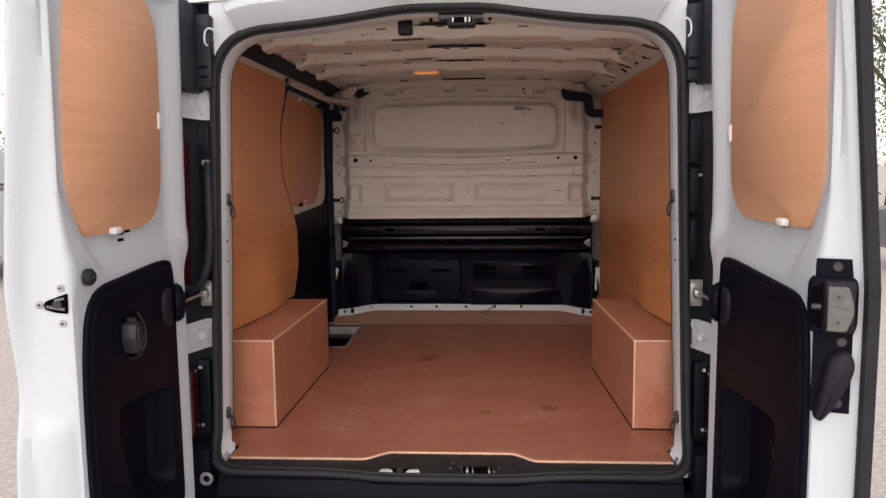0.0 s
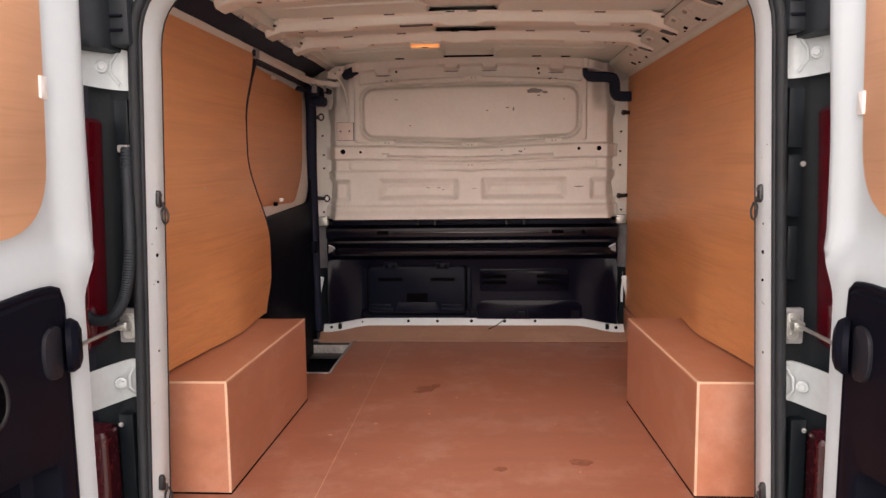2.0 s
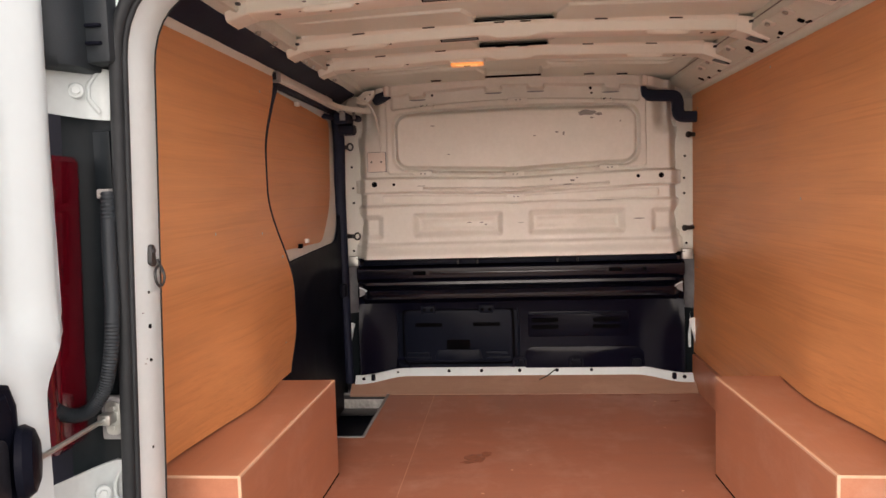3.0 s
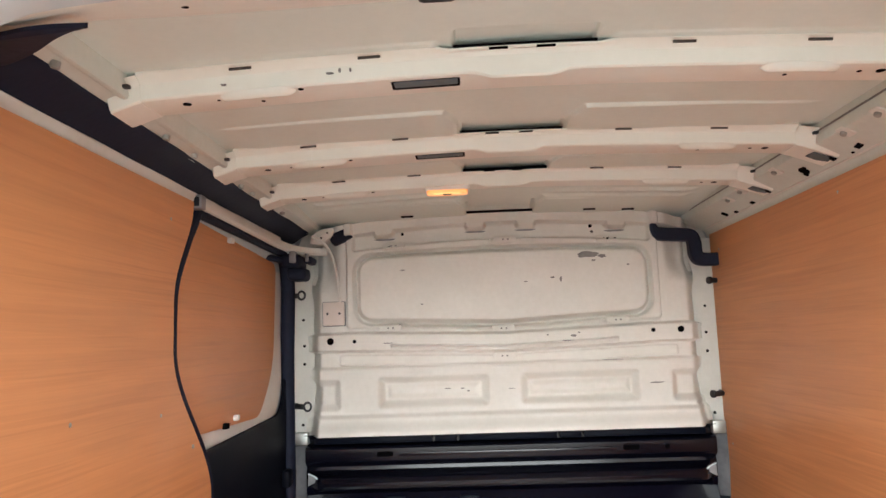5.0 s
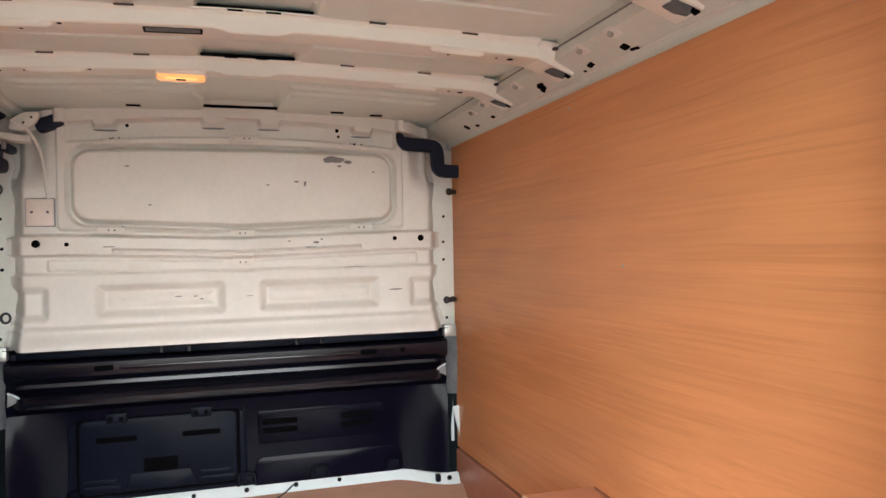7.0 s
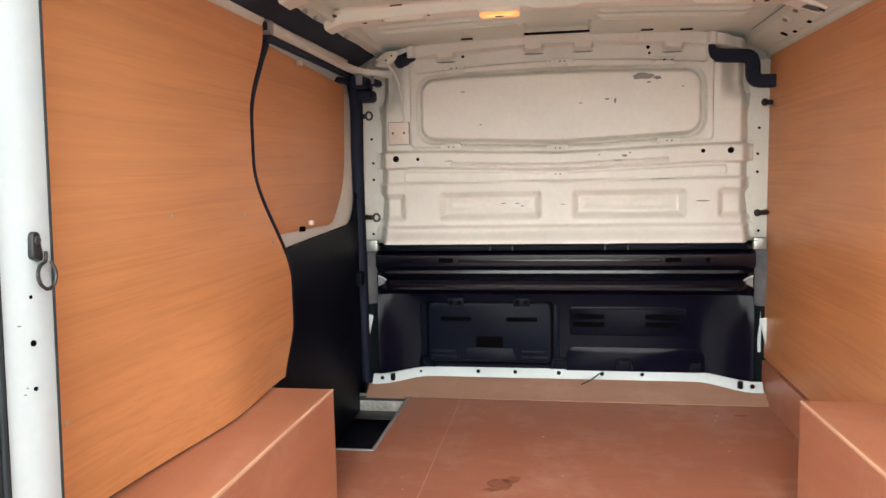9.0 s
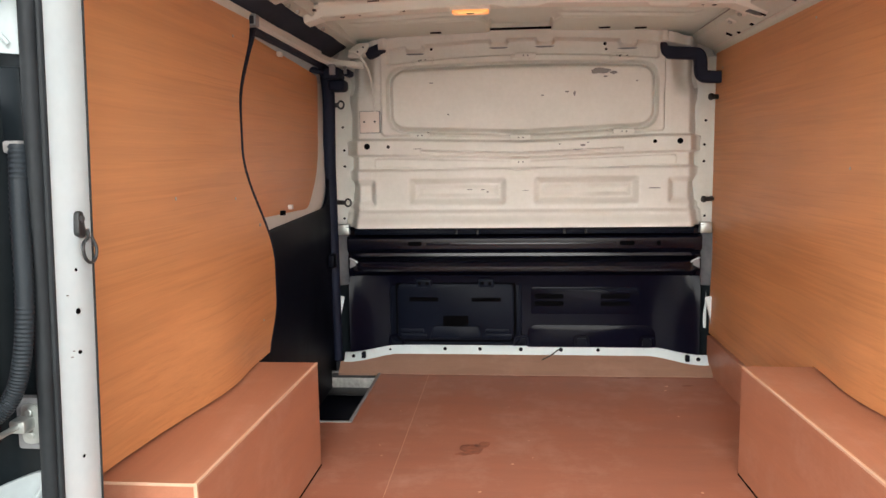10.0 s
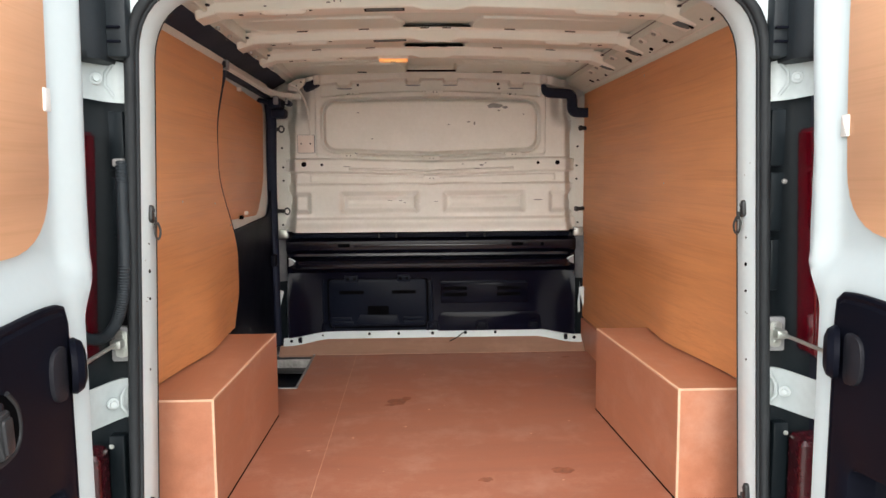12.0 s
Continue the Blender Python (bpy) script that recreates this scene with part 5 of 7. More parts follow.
# ---- lower bulkhead: black pressed panel with a rounded ledge ----
LOW = ((2.128, 1.172), (2.150, 1.165), (2.185, 1.150), (2.186, 1.132), (2.155, 1.124), (2.148, 1.115), (2.147, 1.075), (2.152, 1.066), (2.175, 1.050), (2.172, 1.038), (2.140, 1.030), (2.118, 1.024), (2.104, 1.014), (2.098, 1.002), (2.100, 0.990), (2.110, 0.980),
       (2.150, 0.968), (2.190, 0.950), (2.203, 0.90), (2.212, 0.80), (2.2125, 0.72), (2.213, 0.705), (2.2135, 0.62), (2.214, 0.585))


def low_point(u, v):
    y, z = LOW[v]
    end = ramp01(abs(u), 0.69, 0.745)
    wing = min(1.0, max(0.0, abs(u) - 0.54) / 0.205) ** 2
    if 9 <= v <= 16:
        y = lerp(y, 2.165, end)
    if v > 16:
        y -= 0.062 * wing * ramp01(v, 16, 19)
    return Vector((u, y, z))


bm = bmesh.new()
sheet(bm, low_point, steps(-0.752, 0.752, 110), range(15, len(LOW)), (0, 0.01, 0))
low = part("lower_bulkhead", bm, BLACKPAINT, van, "black satin lower bulkhead panel with a rounded ledge", 40)
bm = bmesh.new()
sheet(bm, low_point, steps(-0.752, 0.752, 110), range(0, 16), (0, 0.01, 0))
part("rounded_ledge", bm, LEDGEBLACK, low, "glossy black pressed ledge")
bm = bmesh.new()
slab(bm, rrect(-0.405, 1.086, 0.400, 1.100, 0.006), lambda p, h: Vector((p.x, 2.150 - h, p.y)), 0.008, 0.003)
part("pressed_bar", bm, LEDGEBLACK, low)
for x in (-0.455, 0.445, 0.575):
    bm = bmesh.new()
    slab(bm, rrect(x - (0.030 if x < 0.5 else 0.008), 1.086, x + (0.030 if x < 0.5 else 0.008), 1.104, 0.006), lambda p, h: Vector((p.x, 2.149 - h, p.y)), 0.004, 0.001)
    part("slot", bm, VOID, low)
for x0, x1 in ((-0.27, -0.19), (0.19, 0.27), (-0.72, -0.28), (-0.18, 0.18), (0.28, 0.72)):
    bm = bmesh.new()
    box(bm, (x0, 2.160, 1.134), (x1, 2.174, 1.156), 0.003)
    part("edge_strip", bm, HATCH, low)
for side in (-1, 1):
    bm = bmesh.new()
    slab(bm, rounded([(side * 0.735, 1.040, 0.004), (side * 0.690, 1.015, 0.008), (side * 0.738, 0.990, 0.004)], 3), lambda p, h: Vector((p.x, 2.125 - h, p.y)), 0.004, 0.001)
    tab = part("bright_tab", bm, GREYPAINT, low)
    bm = bmesh.new()
    tube(bm, smooth_path([(side * 0.736, 2.118, 1.036), (side * 0.712, 2.116, 1.026), (side * 0.692, 2.116, 1.008)], 5), 0.0024, 6)
    part("tab_edge", bm, FLANGE, tab)

# hatch with two catches, vents
HY = 2.210
bm = bmesh.new()
hatch_out = rrect(-0.580, 0.636, 0.005, 0.940, 0.040)
slab(bm, hatch_out, lambda p, h: Vector((p.x, HY - h + 0.004, p.y)), 0.012, 0.006)
hatch = part("hatch_frame", bm, HATCH, van, "dark grey plastic access hatch in the lower bulkhead")
bm = bmesh.new()
slab(bm, rrect(-0.542, 0.662, -0.030, 0.912, 0.028), lambda p, h: Vector((p.x, HY - 0.010 - h, p.y)), 0.012, 0.004)
part("hatch_lid", bm, HATCH, hatch)
bm = bmesh.new()
tube(bm, [Vector((p.x, HY - 0.008, p.y)) for p in shifted(hatch_out, -0.006)], 0.0042, 8, closed=True)
part("frame_bead", bm, HATCH, hatch)
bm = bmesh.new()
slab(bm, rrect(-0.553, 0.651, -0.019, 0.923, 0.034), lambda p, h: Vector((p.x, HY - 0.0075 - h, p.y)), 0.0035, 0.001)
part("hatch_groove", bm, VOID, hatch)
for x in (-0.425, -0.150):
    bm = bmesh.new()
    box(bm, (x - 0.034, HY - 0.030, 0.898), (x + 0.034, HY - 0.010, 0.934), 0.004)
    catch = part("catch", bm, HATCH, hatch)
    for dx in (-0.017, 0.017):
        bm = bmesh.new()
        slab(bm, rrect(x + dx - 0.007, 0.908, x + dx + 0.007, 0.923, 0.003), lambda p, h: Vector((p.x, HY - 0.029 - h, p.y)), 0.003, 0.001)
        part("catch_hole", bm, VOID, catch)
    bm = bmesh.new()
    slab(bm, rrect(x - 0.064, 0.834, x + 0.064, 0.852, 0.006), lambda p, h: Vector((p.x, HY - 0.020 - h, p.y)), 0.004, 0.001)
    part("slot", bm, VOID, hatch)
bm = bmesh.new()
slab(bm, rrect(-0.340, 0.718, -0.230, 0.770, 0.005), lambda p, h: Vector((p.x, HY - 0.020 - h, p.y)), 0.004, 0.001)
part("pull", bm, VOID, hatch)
bm = bmesh.new()
slab(bm, rounded([(-0.400, 0.668, 0.006), (-0.170, 0.668, 0.006), (-0.185, 0.724, 0.008), (-0.385, 0.724, 0.008)], 3), lambda p, h: Vector((p.x, HY - 0.018 - h, p.y)), 0.010, 0.004)
part("hatch_boss", bm, HATCH, hatch, "raised tray under the pull")
for x0, x1 in ((-0.530, -0.415), (-0.155, -0.040)):
    for z0, z1 in ((0.672, 0.690), (0.694, 0.712)):
        bm = bmesh.new()
        slab(bm, rrect(x0, z0, x1 - (0.0 if z0 < 0.68 else 0.012), z1, 0.005), lambda p, h: Vector((p.x, HY - 0.018 - h, p.y)), 0.009, 0.003)
        part("hatch_boss", bm, HATCH, hatch)

bm = bmesh.new()
slab(bm, rrect(0.045, 0.777, 0.510, 0.897, 0.01), lambda p, h: Vector((p.x, HY - h, p.y)), 0.008, 0.003)
vent = part("vent_panel", bm, BLACKPAINT, van, "black vent panel with four slots")
bm = bmesh.new()
box(bm, (0.048, HY - 0.016, 0.884), (0.500, HY - 0.004, 0.892), 0.002)
part("lip", bm, HATCH, vent)
for x0 in (0.060, 0.345):
    for z0 in (0.846, 0.813):
        bm = bmesh.new()
        slab(bm, rrect(x0, z0, x0 + 0.125, z0 + 0.020, 0.008), lambda p, h: Vector((p.x, HY - 0.007 - h, p.y)), 0.004, 0.001)
        part("slot", bm, VOID, vent)
bm = bmesh.new()
slab(bm, rounded([(0.030, 0.615, 0.004), (0.580, 0.615, 0.004), (0.580, 0.700, 0.012), (0.545, 0.728, 0.020), (0.050, 0.728, 0.020), (0.030, 0.700, 0.012)], 4), lambda p, h: Vector((p.x, 2.216 - h, p.y)), 0.009, 0.0025)
part("pressed_plate", bm, BLACKPAINT, low)
for x in (-0.552, 0.002, 0.264, 0.545):
    bm = bmesh.new()
    bar(bm, [(x - 0.028, 0.634), (x - 0.029, 0.656), (x - 0.022, 0.674), (x, 0.678), (x + 0.022, 0.674), (x + 0.029, 0.656), (x + 0.028, 0.634)], lambda t: 0.0065, 2.196, 2.215, 4, 0.003)
    arch = part("pressed_arch", bm, BLACKPAINT, low)
    bm = bmesh.new()
    slab(bm, rrect(x - 0.021, 0.633, x + 0.021, 0.668, 0.008), lambda p, h: Vector((p.x, 2.207 - h, p.y)), 0.004, 0.001)
    part("dark_mouth", bm, PLASTIC, arch)

# white flange along the foot of the bulkhead
def foot_z(x):
    return -0.020 * ramp01(abs(x), 0.52, 0.76)


def foot_y(x):
    return -0.066 * ramp01(abs(x), 0.54, 0.76)


bm = bmesh.new()
FOOT = ((2.183, 0.597), (2.188, 0.603), (2.196, 0.613), (2.204, 0.625), (2.212, 0.632))
sheet(bm, lambda u, v: Vector((u, FOOT[v][0] + foot_y(u), FOOT[v][1] + foot_z(u))), steps(-0.775, 0.785, 70), range(len(FOOT)), (0, 0.01, 0))
foot = part("foot_flange", bm, FLANGE, van, "white flange with dark plugs along the bulkhead foot")
for x, r in ((-0.735, 0.008), (-0.69, 0.013), (-0.58, 0.005), (-0.335, 0.008), (-0.18, 0.008), (0.0, 0.009), (0.175, 0.009), (0.335, 0.008), (0.70, 0.013), (0.745, 0.009)):
    bm = bmesh.new()
    if r > 0.01:
        box(bm, (x - 0.009, 2.176 + foot_y(x), 0.606 + foot_z(x)), (x + 0.009, 2.198 + foot_y(x), 0.634 + foot_z(x)), 0.004)
    else:
        disc(bm, (x, 2.199 + foot_y(x), 0.618 + foot_z(x)), (0, -1, 0.35), r, 0.007, 10, 0.002)
    part("plug", bm, PLASTIC, foot)
bm = bmesh.new()
tube(bm, smooth_path([(0.165, 2.19, 0.622), (0.13, 2.165, 0.602), (0.09, 2.15, 0.585)], 4), 0.0028, 6)
part("wire_end", bm, RUBBER, foot)


# ---- floor: plywood sheets ----
floor = thing("floor", (0, 1.0, FLOOR - 0.012), "worn reddish plywood load floor with scuffs and bare pale edges", "floor", kind="structure")
WELL = (-0.830, -0.612, 1.486, 2.085)


def floor_board(x0, x1, y0, y1, front=None):
    b = bmesh.new()
    xs = [x0] + [x for x in steps(-0.3, 0.3, 31) if x0 < x < x1] + [x1]
    def at(u, v):
        yy = y0 if front is None else front(u)
        y = max(yy, v)
        lim = 0.708 if y < 0.148 else 0.830
        return Vector((max(-lim, min(lim, u)), y, FLOOR))
    sheet(b, at, xs, [y0 - 0.001 if y0 < 0.1 else y0] + [y for y in (0.147, 0.149) if y > y0] + [y1], (0, 0, -0.012))
    return part("plywood_sheet", b, FLOORPLY, floor)


floor_board(WELL[0], -0.3939, 0.026, WELL[2])
floor_board(WELL[1], -0.3939, WELL[2] + 0.0005, 2.066)
floor_board(-0.3923, 0.830, 0.026, 2.066, sill_edge)
bm = bmesh.new()
sheet(bm, lambda u, v: Vector((u, lerp(2.069, 2.188 + foot_y(u), v), lerp(0.5415, 0.600 + foot_z(u), v))), steps(-0.79, 0.83, 40), (0, 0.5, 1), (0, 0, -0.010))
part("plywood_strip", bm, STRIPPLY, floor, "duller strip of plywood at the bulkhead")
bm = bmesh.new()
box(bm, (-0.3940, 0.03, FLOOR - 0.006), (-0.3922, 2.066, FLOOR - 0.0006))
part("joint", bm, PALE, floor, "pale joint between two sheets")
bm = bmesh.new()
sheet(bm, lambda u, v: Vector((u, sill_edge(u) - 0.0015, lerp(FLOOR - 0.006, FLOOR + 0.0006, v))), [-0.706] + steps(-0.34, 0.34, 60) + [0.706], (0, 1), (0, 0.006, 0))
part("sawn_edge", bm, PALE, floor, "bare pale sawn plywood edge")
for k, (x, y, w, h) in enumerate(((-0.165, 1.262, 0.090, 0.105), (-0.130, 1.305, 0.050, 0.060), (-0.195, 1.225, 0.050, 0.030), (0.118, 0.485, 0.055, 0.040), (0.365, 0.540, 0.085, 0.060), (0.03, 2.05, 0.10, 0.02), (0.42, 2.045, 0.08, 0.02), (0.52, 2.05, 0.04, 0.015), (0.66, 1.95, 0.05, 0.02))):
    bm = bmesh.new()
    blob(bm, (x, y, FLOOR - 0.0004), (1, 0, 0), (0, 1, 0), w, h, 0.0009, 60 + k)
    part("scuff", bm, STAIN, floor)
rnd = random.Random(11)
for k in range(26):
    x, y = rnd.uniform(-0.55, 0.58), rnd.uniform(0.15, 1.95)
    bm = bmesh.new()
    s_ = rnd.uniform(0.003, 0.008)
    blob(bm, (x, y, FLOOR - 0.0004), (1, 0, 0), (0, 1, 0), s_ * rnd.uniform(0.8, 2.5), s_, 0.0012, 100 + k, 9)
    part("crumb", bm, PALE, floor)

# step well beside the sliding door
well = thing("step_well", (-0.72, 1.77, 0.36), "sunken step by the side door, white riser and black mat", "step", kind="structure")
bm = bmesh.new()
box(bm, (-0.86, 1.45, 0.425), (-0.60, 2.11, 0.445))
part("mat", bm, PLASTIC, well, "black ribbed step mat")
bm = bmesh.new()
box(bm, (-0.86, 2.082, 0.445), (-0.60, 2.098, 0.517), 0.002)
part("riser", bm, STEPMETAL, well, "scuffed pale grey metal riser")
bm = bmesh.new()
box(bm, (-0.86, 2.076, 0.517), (-0.60, 2.099, 0.536), 0.003)
part("nosing", bm, DARKMETAL, well, "dark metal nosing over the riser")
bm = bmesh.new()
box(bm, (-0.86, 1.99, 0.466), (-0.612, 2.086, 0.472), 0.002)
part("tread", bm, DARKMETAL, well, "dark worn metal tread")
bm = bmesh.new()
box(bm, (-0.86, 1.472, 0.445), (-0.60, 1.484, 0.527))
box(bm, (-0.610, 1.472, 0.445), (-0.598, 2.098, 0.527))
part("well_wall", bm, BLACKPAINT, well)
for lo, hi in (((-0.616, 1.480, 0.535), (-0.604, 2.092, 0.5435)), ((-0.83, 1.478, 0.535), (-0.604, 1.490, 0.5435)), ((-0.83, 2.080, 0.536), (-0.604, 2.094, 0.5445))):
    bm = bmesh.new()
    box(bm, lo, hi, 0.002)
    part("edge_trim", bm, GREYPAINT, well, "worn grey metal edge trim")


# ---- wheel arch boxes ----
def wheel_box(side, x_rear, x_front, y0, y1, z1):
    """Plywood box over the wheel arch: boards and pale sawn edges."""
    b0 = thing("wheel_arch_box", (side * 0.72, (y0 + y1) / 2, FLOOR), "reddish plywood box over the wheel arch with pale sawn edges", "box", "wheel arch boxes")
    e = 0.0058
    def slanted(x_off, xo2, za, zb, ya, yb):
        """A board or strip that follows the slanting inner side."""
        b = bmesh.new()
        def inner(y):
            return lerp(x_rear, x_front, (y - y0) / (y1 - y0))
        loops = []
        for y in (ya, yb):
            xa, xb = side * (inner(y) + x_off), side * (inner(y) + xo2 if xo2 < 0.1 else xo2)
            loops.append([Vector((xa, y, za)), Vector((xb, y, za)), Vector((xb, y, zb)), Vector((xa, y, zb))])
        loft(b, loops, caps=True)
        return b
    part("top_board", slanted(e, 0.835, z1 - e, z1, y0 + 0.0005, y1), BOXPLY, b0, smooth=0)
    part("side_board", slanted(0.0, e, FLOOR + 0.006, z1 - e, y0 + e, y1), BOXPLY, b0, smooth=0)
    part("front_board", slanted(e, 0.836, FLOOR + 0.005, z1 - e, y0, y0 + e), BOXPLY, b0, smooth=0)
    part("back_board", slanted(e, 0.80, FLOOR + 0.001, z1 - e, y1 - e, y1 - 0.0005), BOXPLY, b0, smooth=0)
    part("sawn_edge", slanted(-0.0005, e, z1 - e, z1 + 0.0005, y0 - 0.0004, y1), PALE, b0, "bare pale plywood edge", smooth=0)
    part("sawn_edge", slanted(-0.0004, e, FLOOR + 0.001, z1 - e, y0 - 0.0005, y0 + e), PALE, b0, "bare pale plywood edge", smooth=0)
    part("sawn_edge", slanted(e, 0.836, z1 - e, z1 + 0.0004, y0 - 0.0006, y0 + 0.0004), PALE, b0, "bare pale plywood edge", smooth=0)
    # black strips stand in for the floor gap and its contact shadow
    part("foot_gap_shade", slanted(-0.0008, e, FLOOR + 0.0002, FLOOR + 0.0055, y0 - 0.0008, y1), VOID, b0, smooth=0)
    part("foot_gap_shade", slanted(e, 0.836, FLOOR + 0.0002, FLOOR + 0.0045, y0 - 0.0008, y0 + 0.002), VOID, b0, smooth=0)
    return b0


wheel_box(-1, 0.631, 0.617, 0.293, 1.113, 0.862)
wheel_box(1, 0.636, 0.609, 0.312, 1.120, 0.862)

# ---- plywood linings ----
def wall_x(y, z):
    foot = 0.034 * (1 - ramp01(y, 0.30, 0.80)) - 0.016 * math.exp(-((y - 0.86) / 0.16) ** 2)
    return 0.800 + foot * (1 - ramp01(z, 0.87, 1.30))


def left_edge(z):
    """Where the near side's lining is cut away for the sliding door."""
    low_part = 0.245 * (1 - ramp01(z, 1.13, 1.50)) - 0.09 * ramp01(1.02 - z, 0.0, 0.18)
    return 1.042 + low_part + 0.115 * ramp01(z, 1.60, 1.86) ** 1.2


def lining_screws(lining, side, spots):
    """Small countersunk screws that hold a board to the body side."""
    for y, z in spots:
        b = bmesh.new()
        face = side * wall_x(y, z) + (0.008 if side < 0 else 0.0)
        disc(b, (face + side * 0.0004, y, z), (-side, 0, 0), 0.0042, 0.0014, 10, 0.0004)
        part("screw", b, ZINC, lining)


bm = bmesh.new()
sheet(bm, lambda u, v: Vector((-wall_x(lerp(0.135, left_edge(v), u), v) + 0.008, lerp(0.135, left_edge(v), u), v)), steps(0, 1, 24), steps(0.868, 1.866, 60), (-0.006, 0, 0))
lining = lone("side_lining", bm, LINING, "orange-brown plywood side lining cut in a curve at the side door", "wall panel", "plywood side linings")
lining_screws(lining, -1, ((0.98, 1.36), (0.62, 1.38), (1.02, 1.80), (0.30, 1.82), (0.28, 1.05), (1.16, 0.98)))
bm = bmesh.new()
sheet(bm, lambda u, v: Vector((wall_x(u, lerp(lerp(0.868, 0.700, ramp01(u, 1.118, 1.126)), 1.868, v)), u, lerp(lerp(0.868, 0.700, ramp01(u, 1.118, 1.126)), 1.868, v))), steps(0.135, 2.196, 60), steps(0, 1, 40), (0.006, 0, 0))
lining = lone("side_lining", bm, LINING, "long orange-brown plywood side lining with fine grain", "wall panel", "plywood side linings")
lining_screws(lining, 1, ((0.30, 1.82), (1.20, 1.83), (2.10, 1.80), (0.95, 1.42), (2.12, 1.10), (0.28, 1.05)))
bm = bmesh.new()
box(bm, (0.792, 1.10, FLOOR + 0.001), (0.812, 2.185, 0.692), 0.002)
lone("low_side_board", bm, BOXPLY, "low reddish plywood board along the wall foot", "board", smooth=0)
bm = bmesh.new()
corner = left_edge(1.85) + 0.034
seal_line = [Vector((-0.815, left_edge(z) + 0.034, z)) for z in steps(0.86, 1.765, 50)]
seal_line += smooth_path([(-0.815, left_edge(1.78) + 0.034, 1.780), (-0.814, corner + 0.004, 1.820), (-0.813, corner + 0.028, 1.846), (-0.812, corner + 0.075, 1.852)], 6)
seal_line += [Vector((-0.812, lerp(corner + 0.10, 2.10, t), 1.852 - 0.010 * t)) for t in steps(0, 1, 14)]
tube(bm, seal_line, lambda t: lerp(0.0165, 0.013, ramp01(t, 0.70, 0.90)) + 0.004 * ramp01(t, 0.45, 0.62) * (1 - ramp01(t, 0.68, 0.80)), 10)
part("side_door_seal", bm, NAVY, van, "black rubber seal of the side door opening")

# ---- sliding door ----
bm = bmesh.new()
frame_x = -0.842
sheet(bm, lambda u, v: Vector((frame_x + 0.010 * math.sin((v - 0.5) * 2.2), u, v)), steps(0.98, 2.22, 30), steps(0.43, 1.88, 40), (-0.03, 0, 0))
slider = part("sliding_door", bm, PRIMER, van, "closed white sliding door with ply window cover and black lower trim")
bm = bmesh.new()
win = rounded([(1.10, 1.285, 0.05), (1.80, 1.275, 0.05), (1.965, 1.42, 0.10), (2.03, 1.80, 0.04), (1.15, 1.845, 0.08)], 6)
slab(bm, win, lambda p, h: Vector((-0.834 + 0.009 * math.sin((p.y - 0.5) * 2.2) + h, p.x, p.y)), 0.006, 0.002)
part("window_cover", bm, LINING, slider, "plywood sheet covering the door window")
bm = bmesh.new()
card = rounded([(1.0, 0.46, 0.02), (2.17, 0.46, 0.02), (2.19, 1.43, 0.03), (2.12, 1.40, 0.05), (2.055, 1.262, 0.08), (1.35, 1.238, 0.06), (1.0, 1.215, 0.02)], 6)
slab(bm, card, lambda p, h: Vector((-0.834 + 0.009 * math.sin((p.y - 0.5) * 2.2) + h, p.x, p.y)), 0.012, 0.006)
part("door_trim", bm, PLASTIC, slider, "black moulded lower door trim")
for y, z in ((1.55, 1.297), (1.46, 1.283), (1.50, 1.815)):
    bm = bmesh.new()
    box(bm, (-0.822, y - 0.012, z - 0.007), (-0.806, y + 0.012, z + 0.009), 0.003)
    part("cover_clip", bm, WHITEPLASTIC if z != 1.283 else VOID, slider)
bm = bmesh.new()
tube(bm, smooth_path([(-0.806, 2.145, 0.58), (-0.808, 2.14, 0.85), (-0.814, 2.145, 1.15), (-0.813, 2.135, 1.45), (-0.802, 2.11, 1.72), (-0.800, 2.06, 1.83)], 10), lambda t: lerp(0.020, 0.026, ramp01(t, 0.15, 0.4)), 12)
part("door_edge_seal", bm, NAVY, van, "black rubber seal at the front of the side door")
bm = bmesh.new()
box(bm, (-0.815, 2.05, 1.00), (-0.788, 2.11, 1.06), 0.008)
part("door_catch", bm, PLASTIC, slider)
bm = bmesh.new()
disc(bm, (-0.776, 1.12, 1.275), (1, 0, 0), 0.005, 0.003, 10, 0.001)
part("screw", bm, ZINC, slider)


# ---- rear doors ----
def fan(loop, centre, n):
    """The outline sampled at even angles round a centre inside it."""
    c, out = Vector(centre), []
    for k in range(n):
        d = Vector((math.cos(2 * math.pi * k / n), math.sin(2 * math.pi * k / n)))
        best = 0.0
        for a, b in zip(loop, loop[1:] + loop[:1]):
            e, w = b - a, a - c
            den = d.x * e.y - d.y * e.x
            if abs(den) > 1e-12:
                t, s = (w.x * e.y - w.y * e.x) / den, (w.x * d.y - w.y * d.x) / den
                if t > best and -1e-6 <= s <= 1 + 1e-6:
                    best = t
        out.append(c + d * best)
    return out


